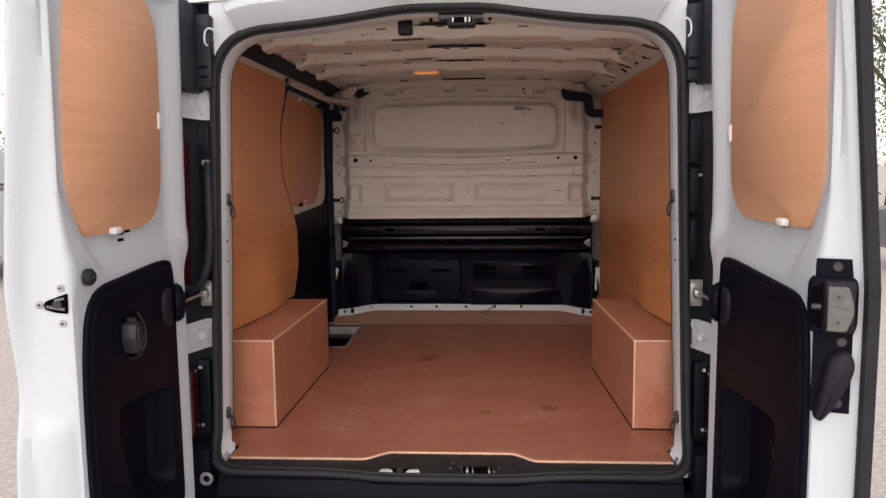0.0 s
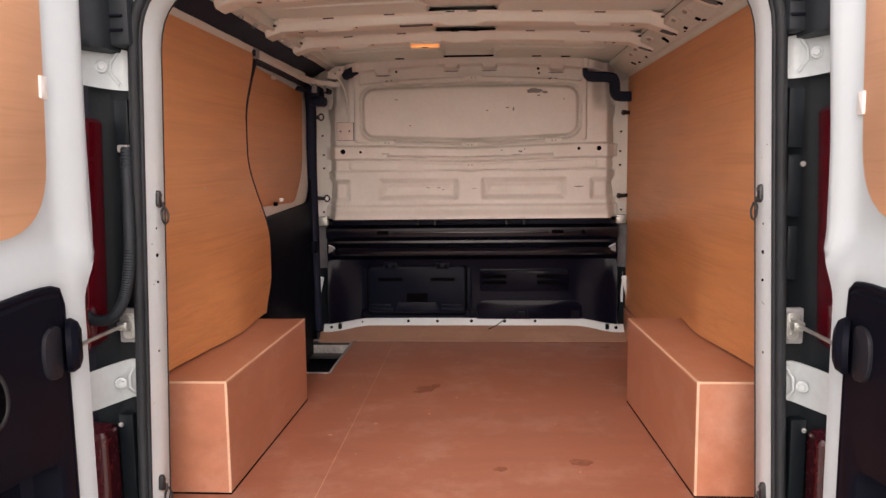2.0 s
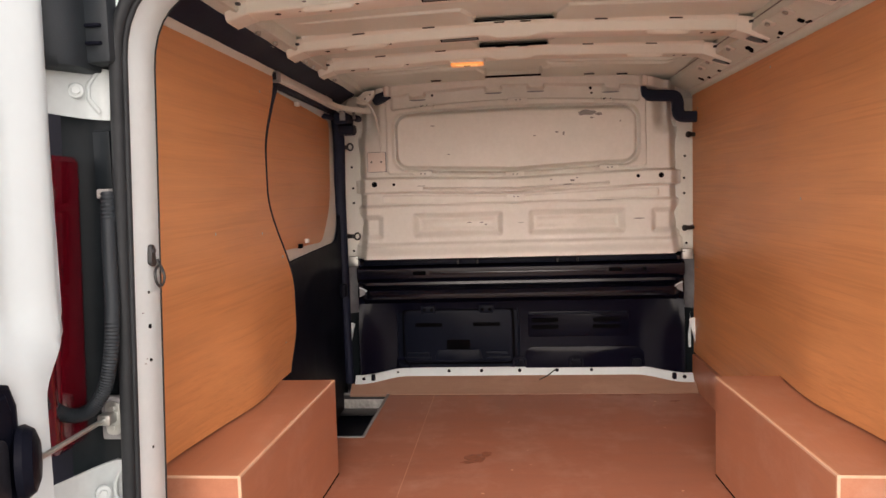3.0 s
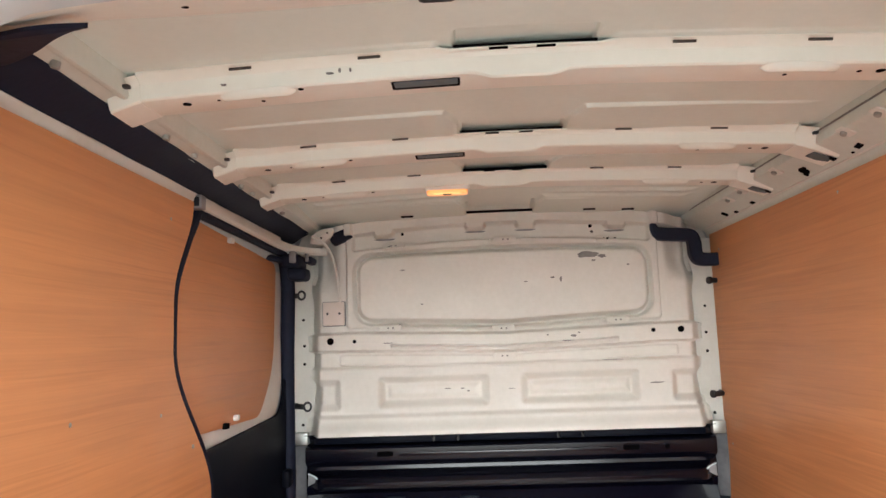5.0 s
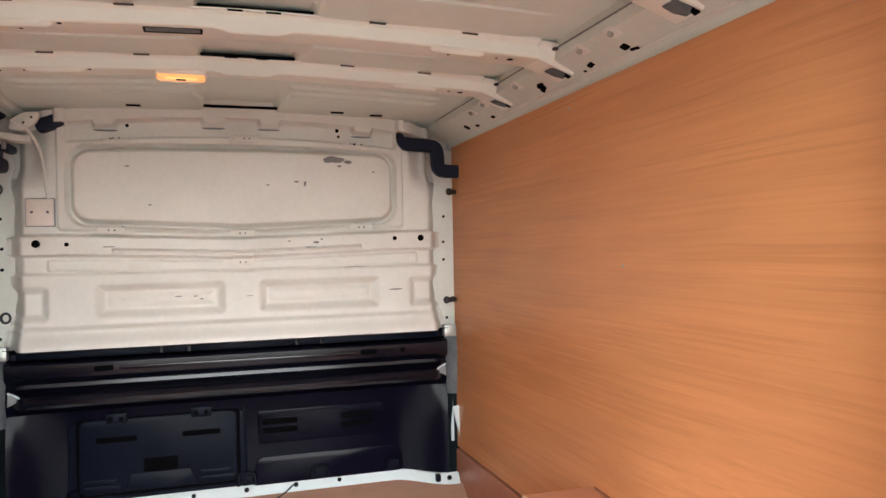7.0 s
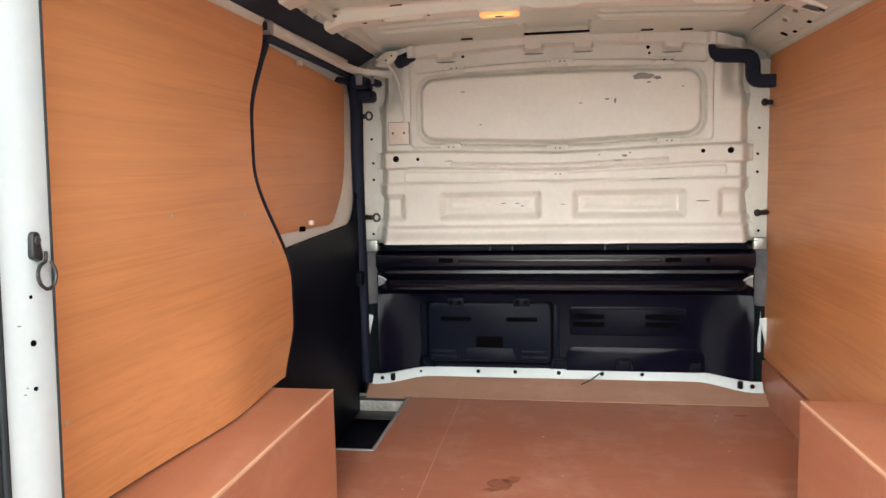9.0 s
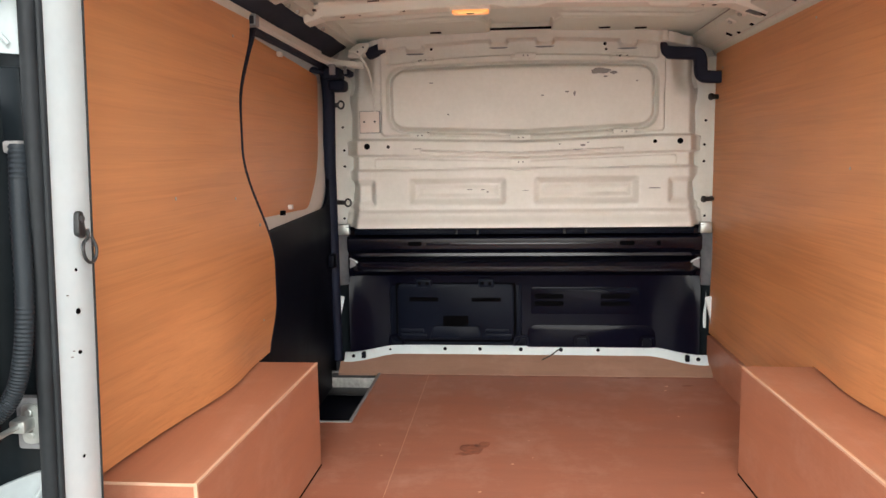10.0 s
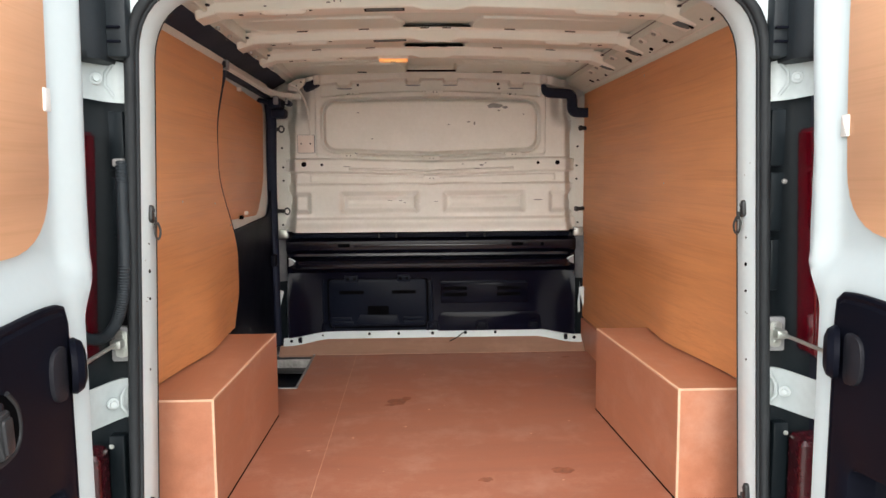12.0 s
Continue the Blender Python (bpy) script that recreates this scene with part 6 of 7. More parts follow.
def rear_door(side, hx, hy, swing, W):
    """An open rear door. Its own axes: a from hinge to free edge, b outwards through its thickness."""
    c, s = math.cos(radians(swing)), math.sin(radians(swing))
    def put(a, b, z):
        return Vector((side * (hx + b * c - a * s), hy - a * c - b * s, z))
    hin = 0.076 if side < 0 else 0.050
    low_edge = 1.318 if side < 0 else 1.331
    def lean(z):
        return max(0.0, z - 1.22)
    win = lambda d: shifted(rounded([(hin, 1.925, 0.15), (hin, 1.60, 0.3), (hin + 0.014, low_edge, 0.155), (W - 0.095, low_edge, 0.02), (W - 0.032, 1.430, 0.07), (W - 0.036, 1.62, 0.1), (W - 0.058, 1.80, 0.1), (W - 0.080, 1.925, 0.12)], 8), d)
    def inner_b(a, z):
        """Pressed inner skin: flat below, a dished window field above."""
        rise = ramp01(z, 1.215, 1.315) * (1 - ramp01(z, 1.925, 1.96))
        hinge_side = ramp01(a, -0.03, hin - 0.005)
        free_side = 1 - ramp01(a + max(0.0, 1.43 - z) * 0.57, W - 0.030, W + 0.010)
        rim_b = lerp(0.008, 0.032, ramp01(z, 1.20, 1.46))
        depth = (rim_b + (0.040 - rim_b) * free_side) * rise * hinge_side
        turn_in = ramp01(z, 1.20, 1.34) * (1.0 if side < 0 else 1 - 0.8 * ramp01(z, 1.45, 1.80))
        depth += 0.011 * turn_in * (1 - ramp01(a, -0.030, 0.045))
        well_ = ramp01(a, 0.115, 0.145) * (1 - ramp01(a, W - 0.120, W - 0.090)) * ramp01(z, 0.545, 0.575) * (1 - ramp01(z, 0.925, 0.955))
        return depth - 0.015 * lean(z) + 0.070 * well_ + 0.010 * (1 - ramp01(z, 1.19, 1.31)) * ramp01(a, 0.045, 0.105)
    zs = steps(0.47, 1.965, 110)
    As = steps(-0.045, W - 0.002, 46)
    bm_ = bmesh.new()
    loops = []
    for z in zs:
        top = ramp01(z, 1.90, 1.965)
        thick = 0.122 - 0.085 * lean(z) - 0.03 * top
        cut = 0.078 * (1 - ramp01(z, 1.17, 1.30))
        sect = [put(-0.05 + cut * 0.6, thick - 0.01, z), put(-0.052 + cut * 0.85, 0.045, z), put(-0.05 + cut, 0.020, z)]
        sect += [put(max(a, -0.045 + cut + 0.001 * k), inner_b(a, z) + 0.012 * ramp01(-a, 0.02, 0.05), z) for k, a in enumerate(As)]
        # the free edge: a waist in the outer skin and a step in the edge face on one door, rubber outermost on the other
        edge = (-0.024 * math.exp(-((z - 1.0) / (0.13 if z > 1.0 else 0.085)) ** 2) + 0.010 * (1 - ramp01(z, 0.70, 0.90))) if side < 0 else -0.020
        slim = 0.0 if side < 0 else 0.030
        face = 0.012 * (1 - ramp01(z, 0.905, 0.95)) if side < 0 else 0.0
        sect += [put(W + 0.008, lerp(0.012, 0.030, ramp01(z, 1.19, 1.46)) - 0.015 * lean(z), z), put(W + 0.013, lerp(0.022, 0.034, ramp01(z, 1.20, 1.46)) - 0.015 * lean(z), z), put(W + 0.015 + face, lerp(0.030, 0.042, ramp01(z, 1.20, 1.46)) - 0.015 * lean(z), z), put(W + 0.030 + face, thick - 0.040 - slim * 0.5, z), put(W + 0.044 + edge * 0.5, thick - 0.022 - slim, z), put(W + 0.062 + edge, thick - 0.010 - slim, z), put(W + 0.064 + edge, thick - 0.002 - slim, z), put(W + 0.055 + edge, thick + 0.006 - slim, z), put(W * 0.5, thick + 0.022, z)]
        loops.append(sect)
    loft(bm_, loops, caps=True)
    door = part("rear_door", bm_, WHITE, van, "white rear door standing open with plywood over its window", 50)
    # plywood over the window
    b = bmesh.new()
    slab(b, win(0.0), lambda p, h: put(p.x, 0.040 - 0.015 * lean(p.y) - h, p.y), 0.006, 0.001)
    part("window_cover", b, DOORPLY, door, "plywood sheet over the rear window")
    # black moulded card with a pocket
    c0 = 0.096 if side < 0 else 0.080
    tip = W + (-0.006 if side < 0 else 0.002)
    outer = rounded([(c0, 0.50, 0.06), (tip - 0.040, 0.50, 0.06), (tip, 0.70, 0.1), (tip, 1.02, 0.15), (tip - (0.024 if side < 0 else 0.016), 1.160, 0.05 if side < 0 else 0.035), (tip - (0.078 if side < 0 else 0.062), 1.207 if side < 0 else 1.204, 0.05 if side < 0 else 0.035), (c0 + 0.085, 1.226, 0.05), (c0 + 0.007, 1.219, 0.035)], 7)
    pocket = rounded([(0.165, 0.600, 0.05), (W - 0.23, 0.605, 0.06), (W - 0.165, 0.72, 0.06), (W - 0.132, 0.850, 0.03), (W - 0.138, 0.912, 0.02), (0.34, 0.902, 0.05), (0.165, 0.884, 0.03)], 7)
    outer, pocket = fan(outer, (W / 2, 0.75), 120), fan(pocket, (W / 2, 0.75), 120)
    b = bmesh.new()
    P = lambda loop, h: [put(p.x, -h, p.y) for p in loop]
    loft(b, [P(outer, -0.016), P(outer, -0.004), P(shifted(outer, -0.002), -0.001), P(shifted(outer, -0.008), 0.001), P(shifted(outer, -0.015), -0.001), P(shifted(outer, -0.022), 0.004), P(shifted(pocket, 0.008), 0.006), P(pocket, 0.002), P(shifted(pocket, -0.014), -0.045), P(shifted(pocket, -0.032), -0.060)])
    rows = list(b.verts)[-len(pocket):]
    b.faces.new(rows)
    card_ = part("door_card", b, PLASTIC, door, "black moulded plastic door card with a pocket", 30)
    return put, door, card_


def rod(name, pts, r, mat_, parent, label=""):
    b = bmesh.new()
    tube(b, pts, r, 8)
    return part(name, b, mat_, parent, label)


DOORS = {}
for side, hx, hy, swing, W in ((-1, 0.746, -0.140, 0.6, 0.590), (1, 0.752, -0.130, 0.2, 0.645)):
    put, door, card_ = rear_door(side, hx, hy, swing, W)
    # check strap: cup on the card, rod, plate on the pillar
    b = bmesh.new()
    n_ = (put(0, -1, 0) - put(0, 0, 0)).normalized()
    along = (put(1, 0, 0) - put(0, 0, 0)).normalized()
    cup = [(0.052, 0.0), (0.054, 0.010), (0.046, 0.022), (0.030, 0.028)]
    base = put(0.108, 0.002, 1.098)
    tilt = (n_ + along * -0.55).normalized()
    up = Vector((0, 0, 1))
    sd = tilt.cross(up)
    loft(b, [[base + tilt * h + r * (math.cos(k * math.pi / 14) * up + math.sin(k * math.pi / 14) * sd) for k in range(28)] for r, h in cup], caps=True)
    part("strap_cup", b, PLASTIC, door, "round black check strap cover")
    b = bmesh.new()
    slab(b, rounded([(0.10, 1.045, 0.02), (0.15, 1.05, 0.03), (0.16, 1.10, 0.03), (0.15, 1.145, 0.03), (0.10, 1.15, 0.02)], 5), lambda p, h: put(p.x + 0.045, -0.003 - h, p.y), 0.010, 0.004)
    part("cup_seat", b, GREYPLASTIC, door)
    rod("check_strap", [put(0.085, -0.008, 1.092), Vector((side * 0.765, 0.030, 1.080))], 0.0045, ZINC, door, "bright check strap rod")
    b = bmesh.new()
    slab(b, rrect(0.738, 1.036, 0.782, 1.117, 0.006), lambda p, h: Vector((side * p.x, 0.040 - h, p.y)), 0.012, 0.003)
    strap = part("strap_plate", b, GREYPAINT, van, "grey primed check strap bracket")
    b = bmesh.new()
    slab(b, rrect(0.744, 1.046, 0.772, 1.108, 0.012), lambda p, h: Vector((side * p.x, 0.0285 - h, p.y)), 0.004, 0.001)
    part("recess", b, ZINC, strap)
    b = bmesh.new()
    box(b, (min(side * 0.750, side * 0.775), 0.000, 1.070), (max(side * 0.750, side * 0.775), 0.030, 1.090), 0.004)
    part("strap_joint", b, ZINC, strap)
    for z in (1.060, 1.096):
        b = bmesh.new()
        disc(b, (side * 0.757, 0.024, z), (0, -1, 0), 0.006, 0.005, 8, 0.001)
        part("bolt", b, ZINC, strap)
    # clip and bracket that hold the plywood, drain slots beneath
    zc, hin_ = (1.600, 0.074) if side < 0 else (1.548, 0.042)
    b = bmesh.new()
    slab(b, rrect(hin_ - 0.004, zc - 0.022, hin_ + 0.020, zc + 0.022, 0.003), lambda p, h: put(p.x, 0.034 - h, p.y), 0.010, 0.003)
    part("cover_clip", b, WHITEPLASTIC, door)
    b = bmesh.new()
    box(b, (0, 0, 0), (0.036, 0.02, 0.018), 0.006, Matrix.Translation(put(0.358 if side < 0 else 0.465, 0.030, 1.314 if side < 0 else 1.330)) @ Matrix.Rotation(radians(90 * side), 4, "Z"))
    part("cover_bracket", b, WHITEPLASTIC, door)
    for a, z in ((0.318, 1.311), (0.284, 1.314), (0.326, 1.296))[:3 if side < 0 else 2]:
        aa, z = (a, z) if side < 0 else (a + 0.090, z + 0.016)
        b = bmesh.new()
        slab(b, rrect(aa - 0.014, z - 0.0034, aa + 0.014, z + 0.0034, 0.0033, 3), lambda p, h: put(p.x, (0.0405 * ramp01(p.y, 1.215, 1.315)) - 0.001 - h, p.y), 0.003, 0.001)
        part("drain_slot", b, VOID, door)
    marks = ((0.400, 0.962, 0.030, 0.002, 8), (0.415, 0.948, 0.018, 0.002, 20), (0.372, 0.985, 0.012, 0.0015, -5)) if side < 0 else ((0.575, 0.925, 0.014, 0.004, -50), (0.515, 0.845, 0.003, 0.030, 3), (0.500, 0.860, 0.002, 0.016, 0), (0.520, 0.730, 0.002, 0.022, 4))
    for k, (a, z, w, h, turn) in enumerate(marks):
        b = bmesh.new()
        ct, st = math.cos(radians(turn)), math.sin(radians(turn))
        right = put(ct, 0, st) - put(0, 0, 0)
        rise = put(-st, 0, ct) - put(0, 0, 0)
        blob(b, put(a, -0.0058, z), right, rise, w, h, 0.0012, 900 + k, 11)
        part("scratch", b, CAPGREY, card_)
    DOORS[side] = (put, door, card_, W)

# inner pull handle on one door
put, door, card_, W = DOORS[-1]
b = bmesh.new()
slab(b, rounded([(0.315, 1.020, 0.03), (0.400, 1.012, 0.03), (0.430, 1.075, 0.03), (0.415, 1.130, 0.03), (0.345, 1.118, 0.03), (0.300, 1.065, 0.03)], 6), lambda p, h: put(p.x, -0.004 - h, p.y), 0.004, 0.002)
part("handle_recess", b, VOID, door)
b = bmesh.new()
tube(b, [put(x, -0.007, z) for x, z in smooth_pairs([(0.345, 1.116), (0.318, 1.085), (0.312, 1.045), (0.330, 1.018), (0.372, 1.010), (0.392, 1.014)])], 0.0045, 8)
part("recess_lip", b, HANDLEGREY, door)
b = bmesh.new()
prof = rounded([(0.388, 1.038, 0.006), (0.420, 1.032, 0.006), (0.432, 1.072, 0.006), (0.426, 1.104, 0.006), (0.396, 1.108, 0.006)], 5)
slab(b, prof, lambda p, h: put(p.x, -0.007 - h, p.y), 0.034, 0.007)
grip = part("pull_handle", b, HANDLEGREY, door, "dark grey inner pull handle")
b = bmesh.new()
slab(b, rounded([(0.398, 1.045, 0.006), (0.420, 1.041, 0.006), (0.426, 1.097, 0.006), (0.402, 1.099, 0.006)], 3), lambda p, h: put(p.x, -0.041 - h, p.y), 0.005, 0.002)
part("grip_rib", b, HANDLEGREY, grip)
b = bmesh.new()
slab(b, rounded([(0.395, 1.102, 0.005), (0.412, 1.101, 0.005), (0.410, 1.118, 0.005), (0.398, 1.119, 0.005)], 3), lambda p, h: put(p.x, -0.010 - h, p.y), 0.022, 0.004)
part("handle_catch", b, GREYPLASTIC, grip)
b = bmesh.new()
bump_at = put(W - 0.042, 0.004, 1.236)
disc(b, bump_at, put(0, -1, 0) - put(0, 0, 0), 0.019, 0.016, 20, 0.006)
disc(b, bump_at, put(0, -1, 0) - put(0, 0, 0), 0.007, 0.020, 12, 0.003)
part("rubber_buffer", b, RUBBER, door, "round black rubber buffer")
ef = lambda t, z, h=0.0: put(lerp(W + 0.012, W + 0.034, t) + h * 0.95, lerp(0.020, 0.092, t) - h * 0.3, z)
b = bmesh.new()
hole = rounded([(0.42, 1.178, 0.1), (0.70, 1.170, 0.02), (1.02, 1.166, 0.02), (1.04, 1.210, 0.02), (0.75, 1.203, 0.02), (0.42, 1.194, 0.1)], 3)
loft(b, [[ef(1.0 - p.x, p.y, h) for p in hole] for h in (0.0, 0.003)], caps=True)
lk = part("latch_hole", b, VOID, door)
b = bmesh.new()
disc(b, ef(0.25, 1.186, 0.002), put(1, -0.3, 0) - put(0, 0, 0), 0.010, 0.006, 10, 0.002)
part("latch_pin", b, DARKMETAL, lk)
b = bmesh.new()
tube(b, [ef(0.06, 1.176, 0.004), ef(0.30, 1.180, 0.005), ef(0.52, 1.184, 0.004)], 0.0035, 8)
tube(b, [ef(0.06, 1.199, 0.004), ef(0.30, 1.196, 0.005)], 0.003, 8)
part("latch_claw", b, LATCHZINC, lk)
for t, z in ((0.14, 1.222), (0.70, 1.188), (0.14, 1.146)):
    b = bmesh.new()
    disc(b, ef(t, z), put(1, -0.3, 0) - put(0, 0, 0), 0.0075, 0.005, 14, 0.0015)
    bolt = part("bolt", b, ZINC, door, "small zinc bolt")
    b = bmesh.new()
    disc(b, ef(t, z, 0.0045), put(1, -0.3, 0) - put(0, 0, 0), 0.0033, 0.0012, 6)
    part("bolt_socket", b, DARKMETAL, bolt)

# latch with lever, and rubber edge, on the other door
put, door, card_, W = DOORS[1]
ef = lambda t, z, h=0.0: put(lerp(W + 0.012, W + 0.034, t - 0.16) + h * 0.95, lerp(0.020, 0.092, t - 0.16) - h * 0.3, z)
b = bmesh.new()
loft(b, [[ef(p.x, p.y, h) for p in loop] for loop, h in ((rrect(-0.03, 0.985, 1.04, 1.285, 0.02), 0.0), (rrect(-0.03, 0.985, 1.04, 1.285, 0.02), 0.006))], caps=True)
lt = part("latch_plate", b, PLASTIC, door, "black latch plate on the door edge")
EDGE = 0.0753


def on_edge(corners, n=4):
    """An outline on the door's edge face: shares of its width and heights, roundings in metres."""
    return rounded([(t * EDGE, z, r) for t, z, r in corners], n)


def edge_block(name, outline, heights, material_, parent, label=""):
    """A block on the edge face: (inset, height) pairs from its foot to its top."""
    bb = bmesh.new()
    loft(bb, [[ef(p.x / EDGE, p.y, h) for p in shifted(outline, -inset)] for inset, h in heights], caps=True)
    return part(name, bb, material_, parent, label)


hous = on_edge([(-0.20, 1.156, 0.006), (-0.10, 1.146, 0.004), (0.84, 1.146, 0.006), (0.90, 1.160, 0.006), (0.90, 1.240, 0.006), (0.84, 1.252, 0.006), (-0.10, 1.252, 0.004), (-0.20, 1.240, 0.006)])
hs = edge_block("latch_housing", hous, ((0, 0.004), (0, 0.028), (0.002, 0.033), (0.006, 0.036)), PLASTIC, door, "black steel latch housing")
edge_block("face_frame", on_edge([(0.12, 1.149, 0.004), (0.82, 1.149, 0.004), (0.885, 1.166, 0.006), (0.885, 1.232, 0.006), (0.82, 1.248, 0.004), (0.12, 1.248, 0.004)]), ((0, 0.030), (0, 0.042), (0.002, 0.0455), (0.005, 0.047)), GREYPLASTIC, hs)
edge_block("mouth", on_edge([(-0.17, 1.164, 0.003), (0.08, 1.156, 0.003), (0.08, 1.242, 0.003), (-0.17, 1.232, 0.003)]), ((0, 0.034), (0, 0.038)), VOID, hs)
b = bmesh.new()
tube(b, [ef(-0.15, 1.198, 0.040), ef(0.06, 1.198, 0.040)], 0.006, 10)
part("roller", b, DARKMETAL, hs)
edge_block("slot", on_edge([(0.825, 1.164, 0.001), (0.865, 1.170, 0.001), (0.865, 1.228, 0.001), (0.825, 1.234, 0.001)]), ((0, 0.044), (0, 0.0485)), VOID, hs)
zpl = edge_block("latch_face", on_edge([(0.20, 1.154, 0.002), (0.64, 1.153, 0.006), (0.79, 1.186, 0.006), (0.78, 1.206, 0.006), (0.66, 1.238, 0.006), (0.20, 1.238, 0.002)]), ((0, 0.042), (0, 0.050), (0.0015, 0.0515)), LATCHZINC, door, "dull zinc latch face with two rivets")
b = bmesh.new()
tube(b, [ef(0.22, 1.202, 0.0515), ef(0.50, 1.199, 0.0515), ef(0.76, 1.193, 0.0515)], 0.0016, 6)
part("pressed_fold", b, LATCHZINC, zpl)
across = put(1, -0.3, 0) - put(0, 0, 0)
for z in (1.219, 1.172):
    b = bmesh.new()
    disc(b, ef(0.43, z, 0.050), across, 0.0080, 0.0040, 16, 0.001)
    rv = part("rivet", b, LATCHZINC, zpl)
    b = bmesh.new()
    disc(b, ef(0.43, z, 0.0535), across, 0.0035, 0.0015, 10)
    part("rivet_hole", b, DARKMETAL, rv)
lever = on_edge([(0.02, 0.978, 0.005), (0.20, 0.968, 0.008), (0.46, 0.994, 0.020), (0.82, 1.048, 0.020), (0.95, 1.084, 0.018), (0.82, 1.108, 0.016), (0.54, 1.112, 0.016), (0.30, 1.094, 0.016), (0.18, 1.030, 0.020)], 5)
edge_block("latch_lever", lever, ((0, 0.006), (0, 0.022), (0.002, 0.028), (0.005, 0.032), (0.009, 0.034)), GREYPLASTIC, door, "dark grey latch lever")
for t, z in ((0.46, 1.270), (0.62, 1.125), (0.58, 1.005)):
    b = bmesh.new()
    disc(b, ef(t, z, 0.004), put(1, -0.3, 0) - put(0, 0, 0), 0.010, 0.006, 12, 0.002)
    part("screw", b, DARKMETAL, lt)
b = bmesh.new()
tube(b, [put(W + 0.052, 0.112 - 0.085 * max(0.0, z - 1.22) - 0.022, z) for z in steps(0.48, 1.93, 30)], 0.0115, 10)
tube(b, [put(W + 0.050, 0.112 - 0.085 * max(0.0, z - 1.22) - 0.011, z) for z in steps(0.48, 1.93, 30)], 0.0075, 10)
part("edge_seal", b, RUBBER, door, "black rubber seal along the free door edge")


# ---- outside ----
bm = bmesh.new()
sheet(bm, lambda u, v: Vector((u, v, 0.0)), [-400, -60, -12, 12, 60, 400], [-400, -60, -12, 12, 60, 400], (0, 0, -0.3))
lone("ground", bm, GRAVEL, "loose gravel yard, lightened to bounce light", "gravel", kind="structure", smooth=0)


def parked_car(x, y, turn, paint, name, label, tall):
    """A parked vehicle: body, glasshouse, wheels, lamps, plate."""
    car = thing(name, (x, y, 0), label, "car" if tall < 1.7 else "van")
    m = pose(x, y, 0, 0, 0, turn)
    L, Wd = 4.4, 1.8
    low_ = rounded([(-L / 2, 0.30, 0.15), (L / 2, 0.30, 0.15), (L / 2, 0.85, 0.2), (L * 0.28, tall * 0.62, 0.2), (-L / 2, tall * 0.64, 0.15)], 5)
    b = bmesh.new()
    loft(b, [[m @ Vector((yy, p.x, p.y)) for p in loop] for loop, yy in ((shifted(low_, -0.06), -Wd / 2), (low_, -Wd / 2 + 0.06), (low_, Wd / 2 - 0.06), (shifted(low_, -0.06), Wd / 2))], caps=True)
    part("body", b, paint, car)
    cab = rounded([(-L / 2 + 0.05, tall * 0.60, 0.1), (L * 0.26, tall * 0.60, 0.1), (L * 0.08, tall, 0.3), (-L / 2 + 0.25, tall, 0.25)], 5)
    b = bmesh.new()
    loft(b, [[m @ Vector((yy, p.x, p.y)) for p in loop] for loop, yy in ((shifted(cab, -0.12), -Wd / 2 + 0.05), (cab, -Wd / 2 + 0.22), (cab, Wd / 2 - 0.22), (shifted(cab, -0.12), Wd / 2 - 0.05))], caps=True)
    part("cabin", b, paint, car)
    for sx in (-1, 1):
        b = bmesh.new()
        side_win = rounded([(-L / 2 + 0.45, tall * 0.66, 0.05), (L * 0.16, tall * 0.66, 0.05), (L * 0.04, tall * 0.93, 0.1), (-L / 2 + 0.55, tall * 0.93, 0.1)], 4)
        loft(b, [[m @ Vector((sx * (Wd / 2 - 0.10 + h - 0.10 * (p.y - tall * 0.66) / (tall * 0.3)), p.x, p.y)) for p in side_win] for h in (0.0, 0.055)], caps=True)
        part("side_window", b, GLASS, car)
        for wy in (-1.35, 1.35):
            b = bmesh.new()
            disc(b, m @ Vector((sx * (Wd / 2 - 0.20), wy, 0.32)), (m.to_3x3() @ Vector((sx, 0, 0))), 0.32, 0.21, 26, 0.03)
            w_ = part("wheel", b, RUBBER, car)
            b = bmesh.new()
            disc(b, m @ Vector((sx * (Wd / 2 - 0.03), wy, 0.32)), (m.to_3x3() @ Vector((sx, 0, 0))), 0.20, 0.05, 20, 0.02)
            part("rim", b, ZINC, w_)
        b = bmesh.new()
        box(b, (-0.16, -0.04, -0.12), (0.16, 0.04, 0.12), 0.03, m @ Matrix.Translation((sx * 0.70, -L / 2 + 0.02, tall * 0.52)))
        part("tail_lamp", b, RED, car)
    b = bmesh.new()
    box(b, (-0.26, -0.02, -0.055), (0.26, 0.02, 0.055), 0.005, m @ Matrix.Translation((0, -L / 2 - 0.01, 0.55)))
    part("number_plate", b, YELLOW, car)
    b = bmesh.new()
    slab(b, rrect(-0.6, tall * 0.68, 0.6, tall * 0.92, 0.08), lambda p, h: m @ Vector((p.x, -L / 2 + 0.06 + 0.10 * (p.y - tall * 0.68) / (tall * 0.3) - h, p.y)), 0.05, 0.02)
    part("rear_window", b, GLASS, car)
    return car


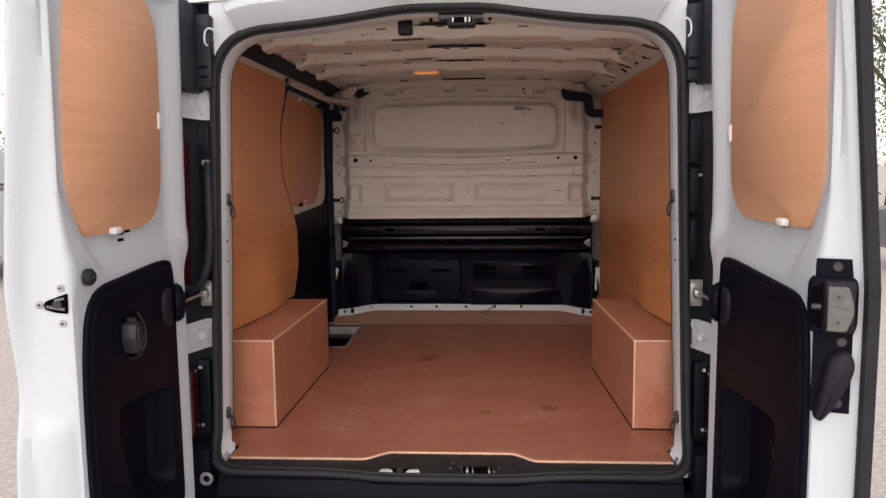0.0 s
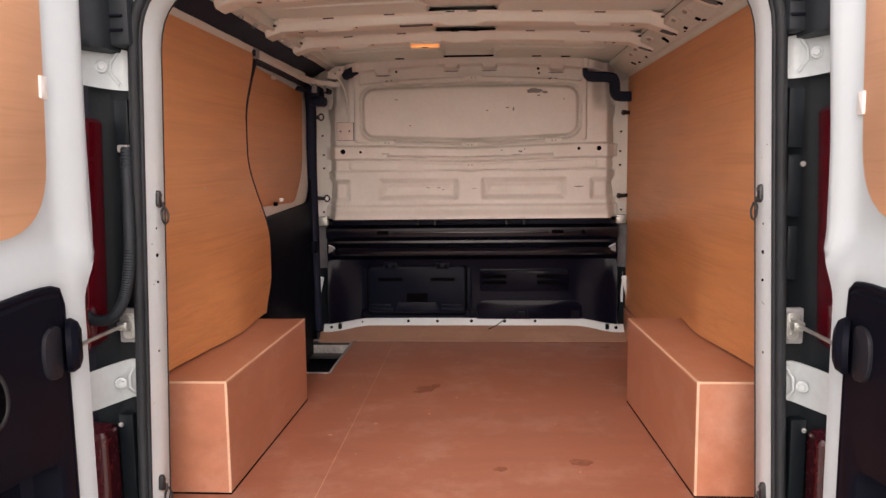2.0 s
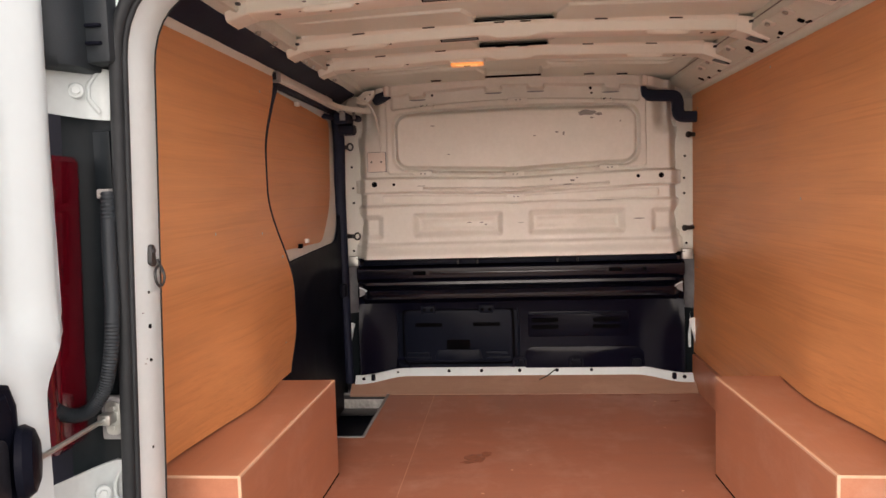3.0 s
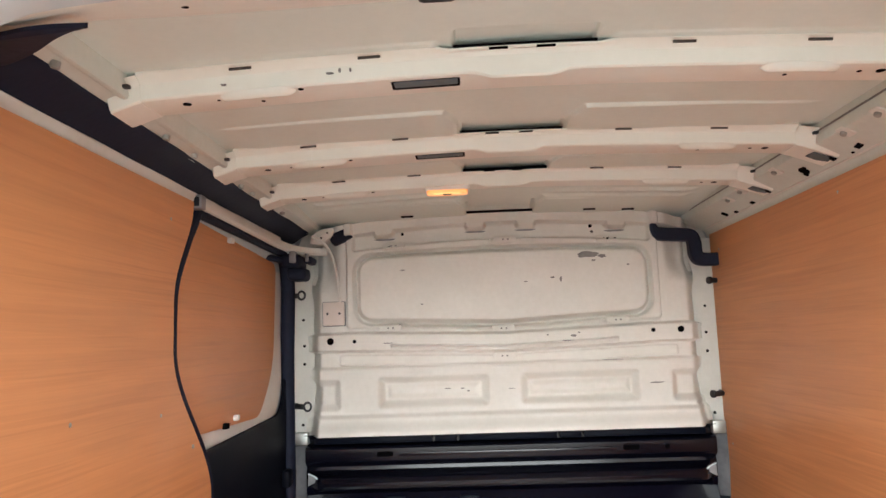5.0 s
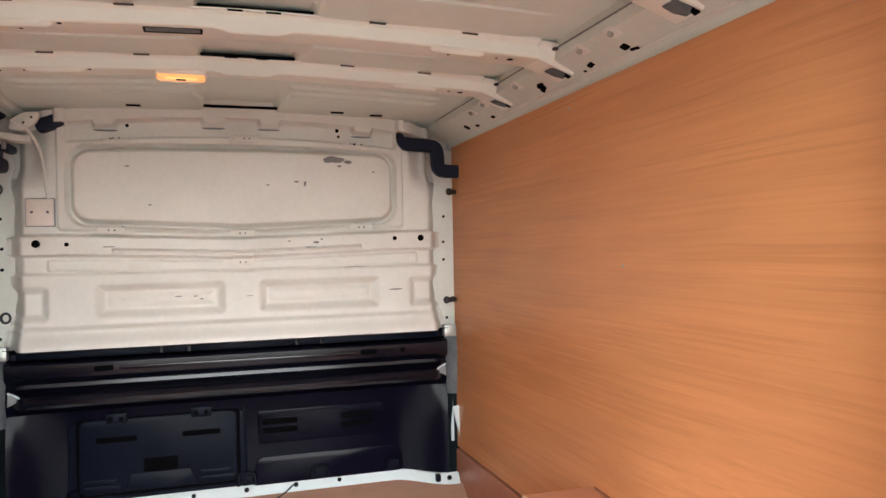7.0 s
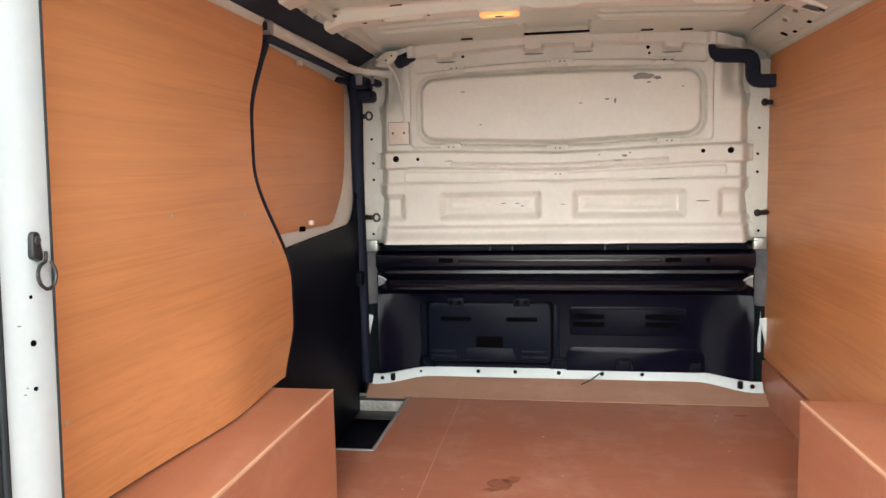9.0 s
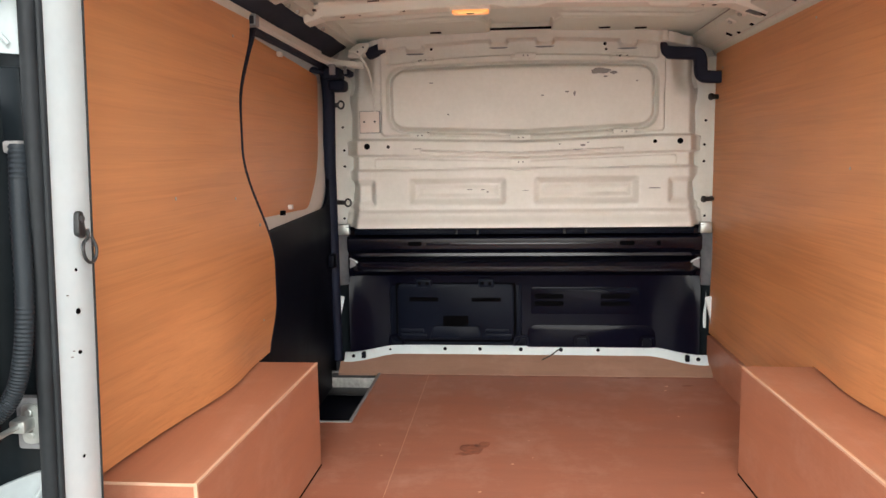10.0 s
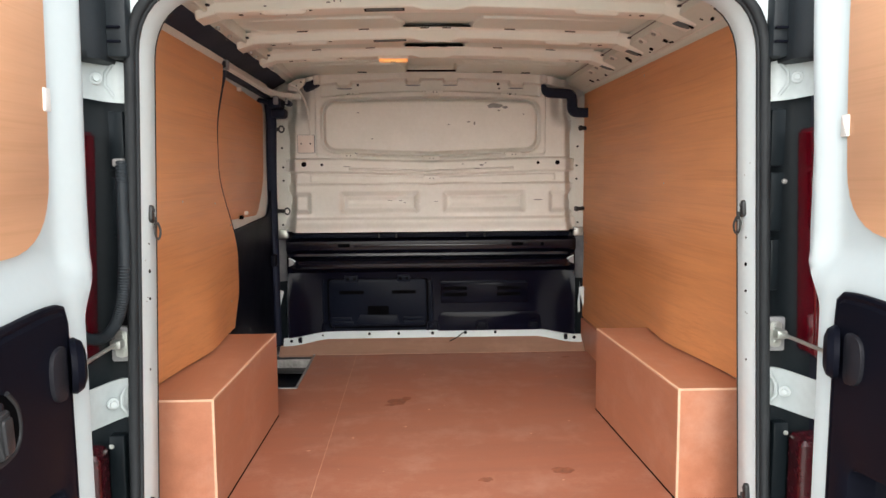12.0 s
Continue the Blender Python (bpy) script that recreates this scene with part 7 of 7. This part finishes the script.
parked_car(6.6, 6.4, 4, CARPAINT, "parked_car", "dark grey parked car with a yellow number plate", 1.55)
parked_car(-7.2, 7.0, -3, WHITE, "parked_van", "white parked van on the gravel", 1.95)


def hedge_tree(x, y, height, spread, seed):
    rnd_ = random.Random(seed)
    tree = thing("tree", (x, y, 0), "leafy green tree at the edge of the yard", "tree", "trees round the yard")
    b = bmesh.new()
    tube(b, smooth_path([(x, y, -0.05), (x + 0.1, y, height * 0.3), (x - 0.1, y + 0.1, height * 0.6), (x, y, height * 0.85)], 4), lambda t: 0.16 * (1 - 0.8 * t), 8)
    limbs = []
    for k in range(7):
        z = height * rnd_.uniform(0.3, 0.7)
        a = rnd_.uniform(0, 6.28)
        tip = Vector((x + spread * 0.7 * math.cos(a), y + spread * 0.7 * math.sin(a), z + height * 0.2))
        tube(b, [Vector((x, y, z)), (Vector((x, y, z)) + tip) / 2 + Vector((0, 0, 0.2)), tip], lambda t: 0.06 * (1 - 0.7 * t), 6)
        limbs.append(tip)
    part("trunk", b, BARK, tree)
    vs, fs = [], []
    for k in range(7000):
        base = rnd_.choice(limbs + [Vector((x, y, height * 0.8)), Vector((x, y, height * 0.55))])
        p = base + Vector((rnd_.gauss(0, spread * 0.34), rnd_.gauss(0, spread * 0.34), rnd_.gauss(0, height * 0.16)))
        if p.z < 0.25:
            continue
        q = Euler((rnd_.uniform(0, 6.28), rnd_.uniform(0, 6.28), rnd_.uniform(0, 6.28))).to_matrix()
        s_ = rnd_.uniform(0.03, 0.07)
        i = len(vs)
        vs += [p + q @ Vector(w) * s_ for w in ((-1, 0, 0), (0, -0.45, 0.1), (1, 0, 0), (0, 0.45, 0.1))]
        fs.append((i, i + 1, i + 2, i + 3))
    me = bpy.data.meshes.new("crown")
    me.from_pydata(vs, [], fs)
    me.materials.append(LEAF)
    part("crown", me, LEAF, tree)


for k, (x, y) in enumerate(((11.5, 10.0), (13.5, 15.0), (9.8, 16.0), (16.0, 11.0), (-14.0, 22.0), (-18.0, 20.0), (-11.0, 26.0))):
    hedge_tree(x, y, 5.5 if x > 0 else 3.6, 1.7, 20 + k)
